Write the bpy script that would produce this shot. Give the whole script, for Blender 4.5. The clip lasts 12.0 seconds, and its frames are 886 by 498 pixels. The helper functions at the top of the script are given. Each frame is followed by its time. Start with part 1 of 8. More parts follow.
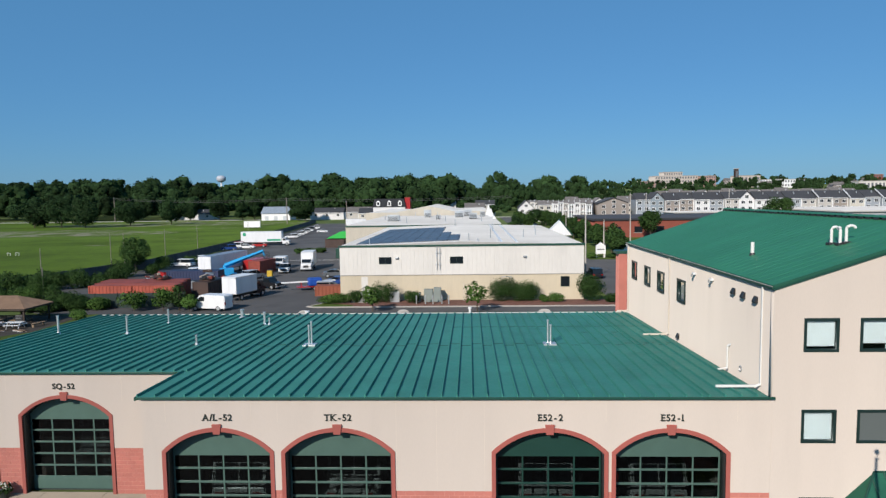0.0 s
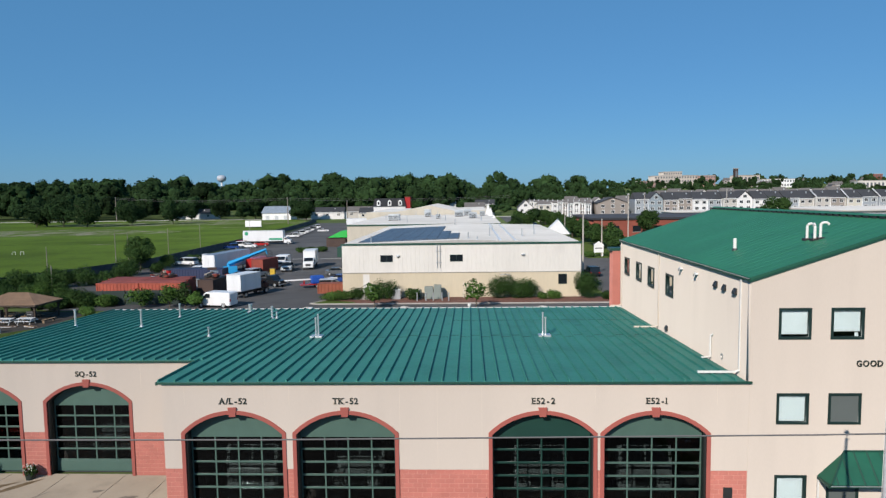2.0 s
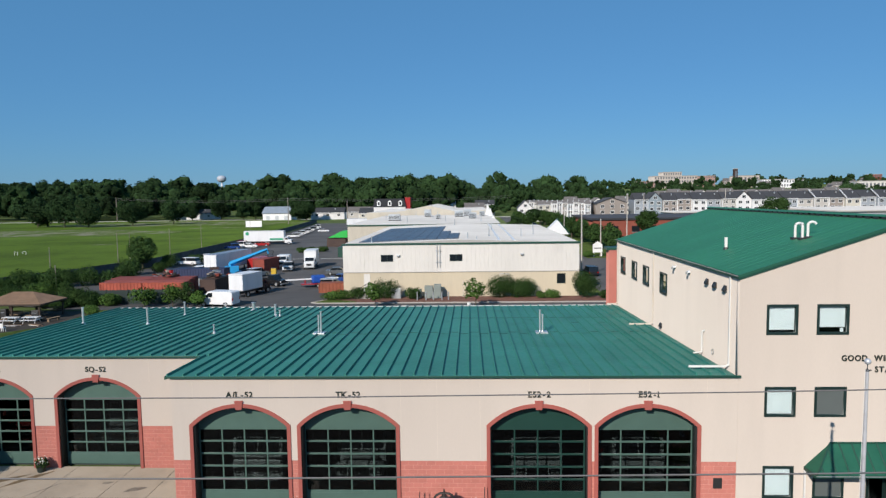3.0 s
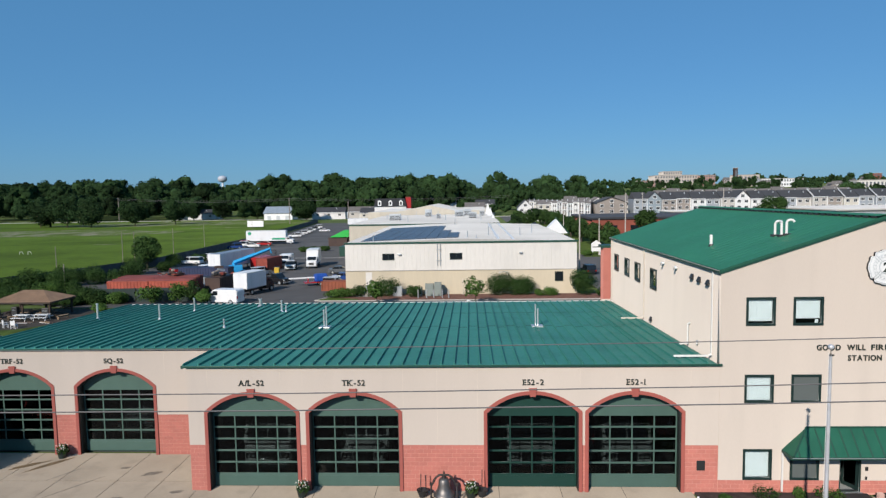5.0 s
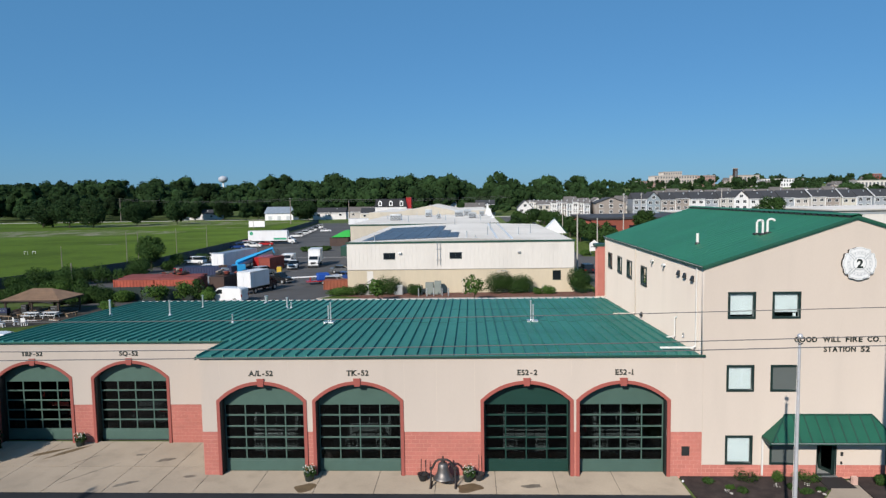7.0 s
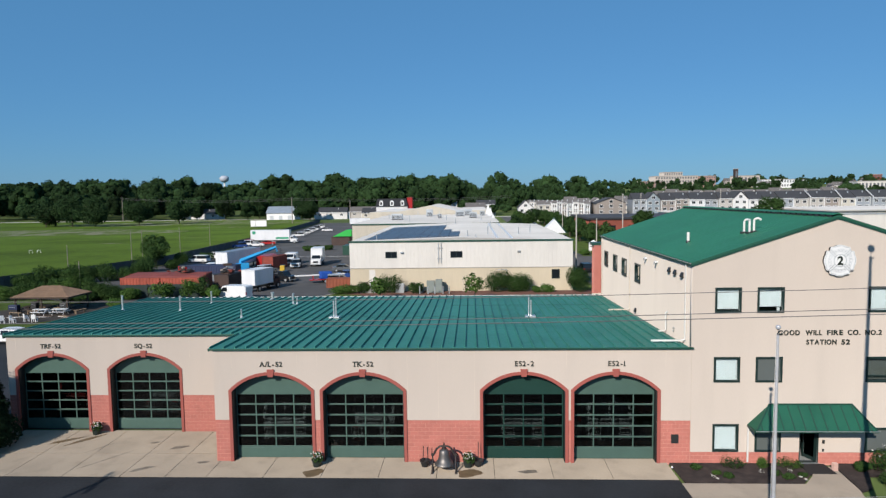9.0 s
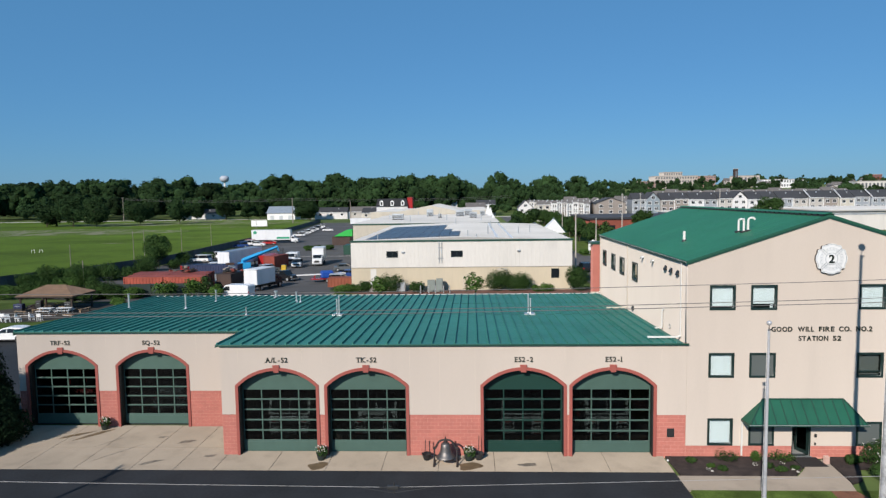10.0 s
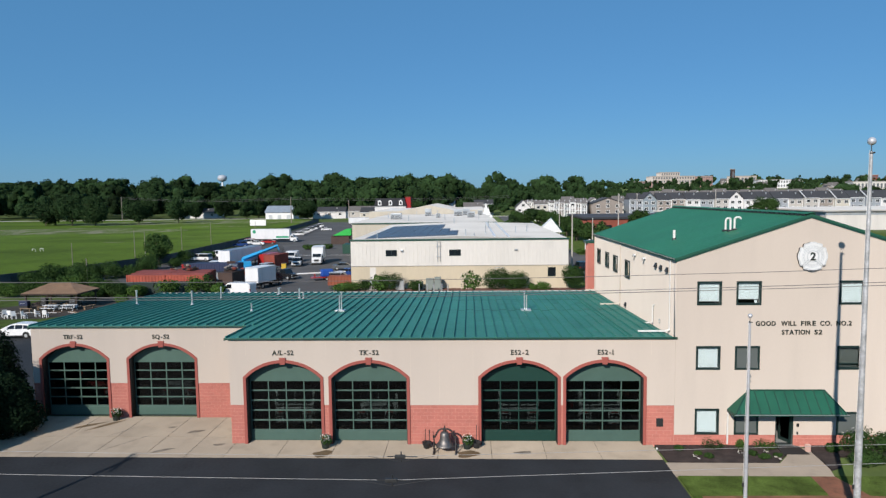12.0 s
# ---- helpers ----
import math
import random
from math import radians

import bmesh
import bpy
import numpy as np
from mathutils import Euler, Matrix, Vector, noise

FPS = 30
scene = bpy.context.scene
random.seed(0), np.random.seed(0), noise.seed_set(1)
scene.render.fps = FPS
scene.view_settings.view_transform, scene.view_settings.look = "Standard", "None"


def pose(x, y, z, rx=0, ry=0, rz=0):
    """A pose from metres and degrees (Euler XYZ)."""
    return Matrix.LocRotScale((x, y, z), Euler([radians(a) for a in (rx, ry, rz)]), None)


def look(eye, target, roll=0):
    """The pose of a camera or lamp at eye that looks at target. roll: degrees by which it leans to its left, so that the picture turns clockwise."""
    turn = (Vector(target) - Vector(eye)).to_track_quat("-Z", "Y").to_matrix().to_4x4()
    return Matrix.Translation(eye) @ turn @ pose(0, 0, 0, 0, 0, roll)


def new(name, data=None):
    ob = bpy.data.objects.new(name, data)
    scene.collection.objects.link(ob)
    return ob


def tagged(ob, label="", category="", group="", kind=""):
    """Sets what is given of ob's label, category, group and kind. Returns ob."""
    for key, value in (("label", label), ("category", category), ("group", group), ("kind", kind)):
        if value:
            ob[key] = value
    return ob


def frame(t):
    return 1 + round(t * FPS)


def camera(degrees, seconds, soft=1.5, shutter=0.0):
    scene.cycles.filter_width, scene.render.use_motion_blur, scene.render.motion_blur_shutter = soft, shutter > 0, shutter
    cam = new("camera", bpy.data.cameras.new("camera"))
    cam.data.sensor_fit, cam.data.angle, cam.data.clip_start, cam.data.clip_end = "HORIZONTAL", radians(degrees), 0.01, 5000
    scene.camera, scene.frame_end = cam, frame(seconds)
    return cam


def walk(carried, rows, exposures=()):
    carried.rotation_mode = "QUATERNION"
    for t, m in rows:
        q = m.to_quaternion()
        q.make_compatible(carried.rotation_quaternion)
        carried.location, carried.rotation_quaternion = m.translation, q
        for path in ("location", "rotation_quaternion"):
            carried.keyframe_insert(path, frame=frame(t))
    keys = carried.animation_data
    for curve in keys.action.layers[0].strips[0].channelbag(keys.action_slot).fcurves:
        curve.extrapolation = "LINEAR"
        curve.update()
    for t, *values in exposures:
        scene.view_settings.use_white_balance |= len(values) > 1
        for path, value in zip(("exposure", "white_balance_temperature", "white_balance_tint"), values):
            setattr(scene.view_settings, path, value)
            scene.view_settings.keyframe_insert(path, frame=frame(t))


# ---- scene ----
cam = camera(69.0, 12.0, soft=1.35)

PATH = [
    (0, (1.105, -25.586, 14.417), (1.021, -23.595, 14.253), -0.8),
    (0.5, (1.124, -26.078, 14.405), (1.04, -24.086, 14.241), -0.8),
    (1, (1.149, -26.563, 14.394), (1.064, -24.572, 14.229), -0.8),
    (1.5, (1.154, -27.041, 14.38), (1.07, -25.049, 14.215), -0.8),
    (2, (1.167, -27.527, 14.372), (1.083, -25.536, 14.207), -0.8),
    (2.5, (1.191, -28.014, 14.371), (1.108, -26.023, 14.206), -0.8),
    (3, (1.232, -28.509, 14.373), (1.148, -26.517, 14.209), -0.8),
    (5, (1.366, -30.379, 14.389), (1.28, -28.387, 14.224), -0.9),
    (5.5, (1.405, -30.863, 14.392), (1.32, -28.872, 14.227), -0.9),
    (6, (1.441, -31.332, 14.392), (1.355, -29.34, 14.227), -0.9),
    (6.5, (1.48, -31.782, 14.395), (1.394, -29.791, 14.231), -0.9),
    (7, (1.506, -32.215, 14.4), (1.419, -30.223, 14.236), -0.9),
    (9, (1.535, -33.904, 14.392), (1.446, -31.913, 14.228), -0.8),
    (9.5, (1.517, -34.33, 14.39), (1.428, -32.339, 14.227), -0.8),
    (10, (1.492, -34.773, 14.39), (1.403, -32.782, 14.226), -0.8),
    (10.5, (1.475, -35.202, 14.392), (1.385, -33.211, 14.228), -0.7),
    (11, (1.465, -35.616, 14.396), (1.376, -33.625, 14.231), -0.7),
    (11.5, (1.463, -36.008, 14.398), (1.378, -34.016, 14.232), -0.7),
    (12, (1.459, -36.373, 14.397), (1.377, -34.382, 14.232), -0.7),
]
walk(cam, [(t, look(eye, target, roll)) for t, eye, target, roll in PATH])

# ---- world and light ----
SUN_DIR = Vector((-0.348, -0.799, 0.491)).normalized()
world = bpy.data.worlds.new("sky")
scene.world = world
world.use_nodes = True
wn = world.node_tree.nodes
sky = wn.new("ShaderNodeTexSky")
sky.sky_type = "NISHITA"
sky.sun_disc = False
sky.sun_elevation = math.asin(SUN_DIR.z)
sky.sun_rotation = math.atan2(SUN_DIR.x, SUN_DIR.y) % (2 * math.pi)
sky.altitude = 1500
sky.air_density, sky.dust_density, sky.ozone_density = 1.15, 1.2, 6.0
tint = wn.new("ShaderNodeMix")
tint.data_type, tint.blend_type = "RGBA", "MULTIPLY"
tint.inputs["Factor"].default_value = 1.0
tint.inputs["B"].default_value = (0.50, 0.66, 0.785, 1)
world.node_tree.links.new(sky.outputs[0], tint.inputs["A"])
haze = wn.new("ShaderNodeMix")
haze.data_type, haze.blend_type = "RGBA", "MIX"
haze.inputs["Factor"].default_value = 0.48
haze.inputs["B"].default_value = (1.06, 3.36, 6.2, 1)
world.node_tree.links.new(tint.outputs["Result"], haze.inputs["A"])
world.node_tree.links.new(haze.outputs["Result"], wn["Background"].inputs[0])
wn["Background"].inputs[1].default_value = 0.103
lamp = bpy.data.lights.new("sun", "SUN")
lamp.energy, lamp.angle, lamp.color = 4.6, radians(0.5), (1.0, 0.92, 0.83)
sun = new("sun", lamp)
sun.matrix_world = look((0, 0, 60), Vector((0, 0, 60)) - SUN_DIR)
scene.view_settings.exposure = 0.0


# ---- materials ----
def mat(name, color, rough=0.6, metal=0.0, var=0.12, scale=0.6, fine=18.0, bump=0.0, rand=0.0, stain=0.0, spec=0.5, streak=False):
    """A surface with broad and fine variation, stains and relief."""
    m = bpy.data.materials.new(name)
    m.use_nodes = True
    nt = m.node_tree
    bsdf = nt.nodes["Principled BSDF"]
    bsdf.inputs["Roughness"].default_value, bsdf.inputs["Metallic"].default_value = rough, metal
    bsdf.inputs["Specular IOR Level"].default_value = spec
    bsdf.inputs["Diffuse Roughness"].default_value = 1.0 if rough >= 0.84 else 0.0
    geo = nt.nodes.new("ShaderNodeNewGeometry")
    mapping = nt.nodes.new("ShaderNodeMapping")
    mapping.inputs["Scale"].default_value = (1, 1, 0.18) if streak else (1, 1, 1)
    nt.links.new(geo.outputs["Position"], mapping.inputs["Vector"])

    def noise_node(s, detail):
        n = nt.nodes.new("ShaderNodeTexNoise")
        n.inputs["Scale"].default_value, n.inputs["Detail"].default_value = s, detail
        nt.links.new(mapping.outputs[0], n.inputs["Vector"])
        return n

    def remap(source, a, b, lo, hi):
        r = nt.nodes.new("ShaderNodeMapRange")
        for key, value in (("From Min", a), ("From Max", b), ("To Min", lo), ("To Max", hi)):
            r.inputs[key].default_value = value
        nt.links.new(source, r.inputs["Value"])
        return r.outputs[0]

    def times(a, b):
        n = nt.nodes.new("ShaderNodeMath")
        n.operation = "MULTIPLY"
        nt.links.new(a, n.inputs[0])
        nt.links.new(b, n.inputs[1])
        return n.outputs[0]

    big, small = noise_node(scale, 4.0), noise_node(fine, 3.0)
    gain = times(remap(big.outputs[0], 0.3, 0.7, 1 - var, 1 + var), remap(small.outputs[0], 0.3, 0.7, 1 - var * 0.6, 1 + var * 0.6))
    if stain:
        patch = noise_node(scale * 2.7, 6.0)
        gain = times(gain, remap(patch.outputs[0], 0.52, 0.68, 1.0, 1 - stain))
    if rand:
        info = nt.nodes.new("ShaderNodeObjectInfo")
        gain = times(gain, remap(info.outputs["Random"], 0, 1, 1 - rand, 1 + rand))
    mix = nt.nodes.new("ShaderNodeVectorMath")
    mix.operation = "SCALE"
    mix.inputs[0].default_value = color
    nt.links.new(gain, mix.inputs["Scale"])
    nt.links.new(mix.outputs[0], bsdf.inputs["Base Color"])
    nt.links.new(remap(small.outputs[0], 0.3, 0.7, max(0.02, rough - 0.08), min(1, rough + 0.08)), bsdf.inputs["Roughness"])
    if bump:
        b = nt.nodes.new("ShaderNodeBump")
        b.inputs["Strength"].default_value, b.inputs["Distance"].default_value = bump, 0.02
        nt.links.new(small.outputs[0], b.inputs["Height"])
        nt.links.new(b.outputs[0], bsdf.inputs["Normal"])
    return m


def glass(name, tint=(0.55, 0.6, 0.6), ior=1.5):
    m = bpy.data.materials.new(name)
    m.use_nodes = True
    nt = m.node_tree
    nt.nodes.remove(nt.nodes["Principled BSDF"])
    clear, gloss = nt.nodes.new("ShaderNodeBsdfTransparent"), nt.nodes.new("ShaderNodeBsdfGlossy")
    clear.inputs[0].default_value = (*tint, 1)
    gloss.inputs["Roughness"].default_value = 0.03
    fr, mix = nt.nodes.new("ShaderNodeFresnel"), nt.nodes.new("ShaderNodeMixShader")
    fr.inputs[0].default_value = ior
    nt.links.new(fr.outputs[0], mix.inputs[0])
    nt.links.new(clear.outputs[0], mix.inputs[1])
    nt.links.new(gloss.outputs[0], mix.inputs[2])
    nt.links.new(mix.outputs[0], nt.nodes["Material Output"].inputs[0])
    return m


LAMP_GLASS_WALL = mat("floodlight_glass", (0.4, 0.4, 0.38), 0.2, var=0.05)
STUCCO = mat("stucco", (0.584, 0.514, 0.450), 0.9, var=0.035, scale=0.35, fine=30, bump=0.1, stain=0.03, streak=True)
BLOCK = mat("split_face_block", (0.50, 0.185, 0.145), 0.95, var=0.07, scale=1.2, fine=22, bump=0.5, rand=0.045)
MORTAR = mat("pink_mortar", (0.60, 0.29, 0.235), 0.95, var=0.06, fine=40)
TRIM_RED = mat("red_stucco_trim", (0.37, 0.102, 0.080), 0.85, var=0.06, fine=35, bump=0.15)
ROOF = mat("green_metal_roof", (0.054, 0.236, 0.184), 0.55, var=0.10, scale=0.25, fine=5, rand=0.05, stain=0.12, spec=0.25)
TOWER_ROOF = mat("green_painted_roof", (0.032, 0.188, 0.094), 0.55, var=0.08, scale=0.4, fine=6, rand=0.04, spec=0.35)
FASCIA = mat("dark_green_fascia", (0.012, 0.062, 0.042), 0.45, var=0.08)
RAKE = mat("green_rake_metal", (0.015, 0.090, 0.052), 0.5, var=0.1)
DOOR_GREEN = mat("green_door_panel", (0.070, 0.125, 0.103), 0.4, var=0.06, scale=1.5)
FRAME_GREEN = mat("dark_green_frame", (0.013, 0.030, 0.027), 0.4, var=0.06)
GLASS = glass("door_glass", (0.20, 0.235, 0.24))
WINDOW_GLASS = glass("window_glass", (0.86, 0.9, 0.9))
BLIND = mat("white_blind", (0.70, 0.765, 0.80), 0.7, var=0.04, fine=8)
SCREEN = mat("grey_screen", (0.10, 0.115, 0.11), 0.8, var=0.05)
WHITE_PIPE = mat("white_pipe", (0.74, 0.72, 0.68), 0.45, var=0.06)
PALE_PIPE = mat("beige_downspout", (0.66, 0.58, 0.49), 0.5, var=0.05)
GALVANISED = mat("galvanised_steel", (0.55, 0.57, 0.58), 0.4, metal=0.6, var=0.12, fine=12)
DARK_METAL = mat("dark_metal", (0.03, 0.03, 0.03), 0.5, var=0.2)
CONCRETE = mat("concrete_slab", (0.325, 0.268, 0.205), 0.9, var=0.10, scale=0.35, fine=9, bump=0.1, stain=0.12, rand=0.04)
WALK = mat("walk_concrete", (0.265, 0.222, 0.178), 0.9, var=0.08, scale=0.5, fine=9, bump=0.1, stain=0.1)
KERB = mat("kerb_concrete", (0.40, 0.375, 0.345), 0.9, var=0.08, fine=10)
ASPHALT = mat("sealed_asphalt", (0.0125, 0.0145, 0.018), 0.85, var=0.34, scale=0.3, fine=6, bump=0.2, stain=0.15)
LOT = mat("worn_asphalt", (0.057, 0.056, 0.057), 0.9, var=0.28, scale=0.08, fine=3, stain=0.25)
MULCH = mat("dark_mulch", (0.028, 0.020, 0.018), 0.95, var=0.5, scale=2, fine=14, bump=1.0)
BROWN_MULCH = mat("brown_mulch", (0.10, 0.045, 0.032), 0.95, var=0.35, scale=2, fine=14, bump=1.0)
PAVER = mat("red_brick_paving", (0.14, 0.060, 0.036), 0.9, var=0.3, scale=0.7, fine=12, bump=0.4, stain=0.35)
GRASS = mat("lawn_grass", (0.053, 0.080, 0.018), 0.95, var=0.4, scale=0.6, fine=12, bump=0.8, stain=0.3, spec=0.08)
FIELD = mat("field_grass", (0.066, 0.108, 0.014), 0.95, var=0.30, scale=0.03, fine=0.6, bump=0.4, stain=0.22, spec=0.08)
EARTH = mat("rough_ground", (0.075, 0.105, 0.035), 0.95, var=0.3, scale=0.02, fine=0.5, stain=0.3, spec=0.08)
BRONZE = mat("bell_bronze", (0.20, 0.185, 0.175), 0.5, metal=0.8, var=0.15, fine=8)
BLACK_INK = mat("dark_letter", (0.02, 0.028, 0.022), 0.5, var=0.1)
WHITE_PAINT = mat("white_paint", (0.80, 0.80, 0.79), 0.5, var=0.05)
SILVER = mat("silver_pole", (0.62, 0.62, 0.64), 0.35, metal=0.35, var=0.10, fine=5)
CHROME = mat("bright_chrome", (0.8, 0.8, 0.8), 0.12, metal=1.0, var=0.03)
TYRE = mat("black_tyre", (0.018, 0.018, 0.018), 0.9, var=0.1)
CAR_GLASS = mat("dark_car_glass", (0.012, 0.016, 0.02), 0.08, var=0.02)
LEAF = mat("leaf_green", (0.058, 0.112, 0.024), 0.7, var=0.35, scale=0.8, fine=5, rand=0.12, spec=0.08)
DARK_LEAF = mat("dark_leaf_green", (0.034, 0.068, 0.018), 0.75, var=0.35, scale=0.8, fine=5, rand=0.15, spec=0.08)
FAR_LEAF = mat("woodland_leaf", (0.024, 0.049, 0.017), 0.85, var=0.6, scale=0.045, fine=0.5, spec=0.08)
EVERGREEN = mat("evergreen_needles", (0.011, 0.024, 0.010), 0.85, var=0.3, scale=0.8, fine=6, spec=0.08)
BARK = mat("bark", (0.09, 0.07, 0.05), 0.95, var=0.25, fine=9, bump=0.6)
WOOD_POLE = mat("weathered_pole_wood", (0.27, 0.235, 0.20), 0.9, var=0.2, fine=9)
CREAM = mat("cream_painted_block", (0.62, 0.545, 0.415), 0.85, var=0.05, scale=0.2, fine=5, stain=0.05, streak=True)
WHITE_SIDING = mat("white_metal_siding", (0.67, 0.635, 0.585), 0.6, var=0.05, scale=0.25, fine=6, stain=0.05, streak=True)
GREY_ROOF = mat("grey_membrane_roof", (0.47, 0.455, 0.43), 0.85, var=0.10, scale=0.06, fine=1.5, stain=0.10)
# Near-black tone puts the dimness of the rooms into floors and walls.
INTERIOR = mat("interior_dimness_tone", (0.055, 0.062, 0.066), 0.8, var=0.1)


# ---- mesh helpers ----
def finish(bm, name, smooth=False):
    me = bpy.data.meshes.new(name)
    bmesh.ops.recalc_face_normals(bm, faces=bm.faces)
    bm.to_mesh(me)
    bm.free()
    if smooth:
        for p in me.polygons:
            p.use_smooth = True
    return me


def part(name, bm, material, parent=None, label="", smooth=False, at=None):
    me = finish(bm, name, smooth) if isinstance(bm, bmesh.types.BMesh) else bm
    if material and not me.materials:
        me.materials.append(material)
    ob = new(name, me)
    ob.parent = parent
    if at is not None:
        ob.matrix_basis = at
    return tagged(ob, label)


def thing(name, label, category, m=None, group="", kind=""):
    ob = new(name)
    ob.empty_display_size = 0.3
    if m is not None:
        ob.matrix_basis = m
    return tagged(ob, label, category, group, kind)


def solo(name, bm, material, label, category, m=None, group="", kind="", smooth=False):
    return tagged(part(name, bm, material, None, label, smooth, m), label, category, group, kind)


def box(bm, x0, x1, y0, y1, z0, z1, bevel=0.0):
    r = bmesh.ops.create_cube(bm, size=1.0)
    for v in r["verts"]:
        v.co = Vector(((x0 + x1) / 2 + v.co.x * (x1 - x0), (y0 + y1) / 2 + v.co.y * (y1 - y0), (z0 + z1) / 2 + v.co.z * (z1 - z0)))
    if bevel:
        edges = list({e for v in r["verts"] for e in v.link_edges})
        bmesh.ops.bevel(bm, geom=edges, offset=bevel, segments=2, affect="EDGES", profile=0.6)
    return bm


def boxm(*a, bevel=0.0):
    return box(bmesh.new(), *a, bevel=bevel)


def rod(bm, a, b, r0, r1=None, seg=10):
    a, b = Vector(a), Vector(b)
    d = b - a
    m = Matrix.Translation((a + b) / 2) @ d.to_track_quat("Z", "Y").to_matrix().to_4x4()
    bmesh.ops.create_cone(bm, cap_ends=True, segments=seg, radius1=r0, radius2=r0 if r1 is None else r1, depth=d.length, matrix=m)
    return bm


def rodm(a, b, r0, r1=None, seg=10):
    return rod(bmesh.new(), a, b, r0, r1, seg)


def tube(bm, pts, r, seg=6):
    """One unbroken round bar through the given points."""
    pts = [Vector(p) for p in pts]
    rings = []
    for i, p in enumerate(pts):
        d = (pts[min(i + 1, len(pts) - 1)] - pts[max(i - 1, 0)]).normalized()
        side = d.cross(Vector((0, 0, 1)) if abs(d.z) < 0.9 else Vector((0, 1, 0))).normalized()
        up = side.cross(d)
        rings.append([bm.verts.new(p + r * (math.cos(2 * math.pi * k / seg) * side + math.sin(2 * math.pi * k / seg) * up)) for k in range(seg)])
    for lo, hi in zip(rings, rings[1:]):
        for k in range(seg):
            bm.faces.new((lo[k], lo[(k + 1) % seg], hi[(k + 1) % seg], hi[k]))
    bm.faces.new(rings[0][::-1])
    bm.faces.new(rings[-1])
    return bm


def ball(bm, c, r, seg=16, scale=(1, 1, 1)):
    bmesh.ops.create_uvsphere(bm, u_segments=seg, v_segments=max(6, seg // 2), radius=r,
                              matrix=Matrix.Translation(c) @ Matrix.Diagonal((*scale, 1)))
    return bm


def lathe(bm, profile, seg=24, c=(0, 0, 0)):
    """A turned form from (radius, height) pairs."""
    rings = [[bm.verts.new((c[0] + r * math.cos(2 * math.pi * i / seg), c[1] + r * math.sin(2 * math.pi * i / seg), c[2] + z)) for i in range(seg)] for r, z in profile]
    for lo, hi in zip(rings, rings[1:]):
        for i in range(seg):
            bm.faces.new((lo[i], lo[(i + 1) % seg], hi[(i + 1) % seg], hi[i]))
    return bm


def prism(bm, pts, axis, a, b):
    """A polygon given in the two other axes, drawn out along axis from a to b."""
    def put(p, w):
        return {"x": (w, p[0], p[1]), "y": (p[0], w, p[1]), "z": (p[0], p[1], w)}[axis]
    lo, hi = [bm.verts.new(put(p, a)) for p in pts], [bm.verts.new(put(p, b)) for p in pts]
    bm.faces.new(lo)
    bm.faces.new(hi[::-1])
    for i in range(len(pts)):
        j = (i + 1) % len(pts)
        bm.faces.new((lo[i], hi[i], hi[j], lo[j]))
    return bm


def prismm(pts, axis, a, b):
    return prism(bmesh.new(), pts, axis, a, b)


def plate(name, outer, holes, y0, y1):
    """An upright wall in the xz plane between y0 and y1, with openings through it."""
    cu = bpy.data.curves.new(name, "CURVE")
    cu.dimensions, cu.fill_mode, cu.extrude = "2D", "BOTH", (y1 - y0) / 2
    for pts in (outer, *holes):
        s = cu.splines.new("POLY")
        s.points.add(len(pts) - 1)
        for p, q in zip(s.points, pts):
            p.co = (q[0], q[1], 0, 1)
        s.use_cyclic_u = True
    ob = bpy.data.objects.new(name, cu)
    me = bpy.data.meshes.new_from_object(ob)
    bpy.data.objects.remove(ob)
    bpy.data.curves.remove(cu)
    bm = bmesh.new()
    bm.from_mesh(me)
    bmesh.ops.remove_doubles(bm, verts=bm.verts, dist=0.0005)
    bm.to_mesh(me)
    bm.free()
    mid = (y0 + y1) / 2
    me.transform(Matrix(((1, 0, 0, 0), (0, 0, -1, mid), (0, 1, 0, 0), (0, 0, 0, 1))))
    return me


SERIFS = {"A": ((0.08, 0), (0.92, 0)), "L": ((0.16, 0), (0.16, 1)), "T": ((0.5, 0),), "K": ((0.14, 0), (0.14, 1), (0.9, 0), (0.86, 1)), "E": ((0.16, 0), (0.16, 1)), "R": ((0.14, 0), (0.14, 1), (0.92, 0)), "F": ((0.16, 0), (0.16, 1)), "1": ((0.6, 0),)}


def glyph(char, size, deep, bold, serif=False):
    """One raised letter, its left foot at the origin, upright in the xz plane; and its width."""
    cu = bpy.data.curves.new("letter", "FONT")
    cu.body, cu.size, cu.extrude, cu.offset = char, size, deep, size * bold
    ob = bpy.data.objects.new("letter", cu)
    me = bpy.data.meshes.new_from_object(ob)
    bpy.data.objects.remove(ob)
    bpy.data.curves.remove(cu)
    xs, ys = [v.co.x for v in me.vertices], [v.co.y for v in me.vertices]
    lo, hi, top = min(xs), max(xs), max(ys)
    me.transform(Matrix(((1, 0, 0, -lo), (0, 0, -1, 0), (0, 1, 0, 0), (0, 0, 0, 1))))
    if serif:
        bm = bmesh.new()
        bm.from_mesh(me)
        w, t = size * 0.15, size * 0.045
        for u, v in SERIFS.get(char, ()):
            x, z = u * (hi - lo), v * top
            box(bm, x - w, x + w, -deep * 1.02, deep * 1.02, z - (t if v else 0.0), z + (0.0 if v else t))
        bm.to_mesh(me)
        bm.free()
    me.materials.clear()
    return me, hi - lo


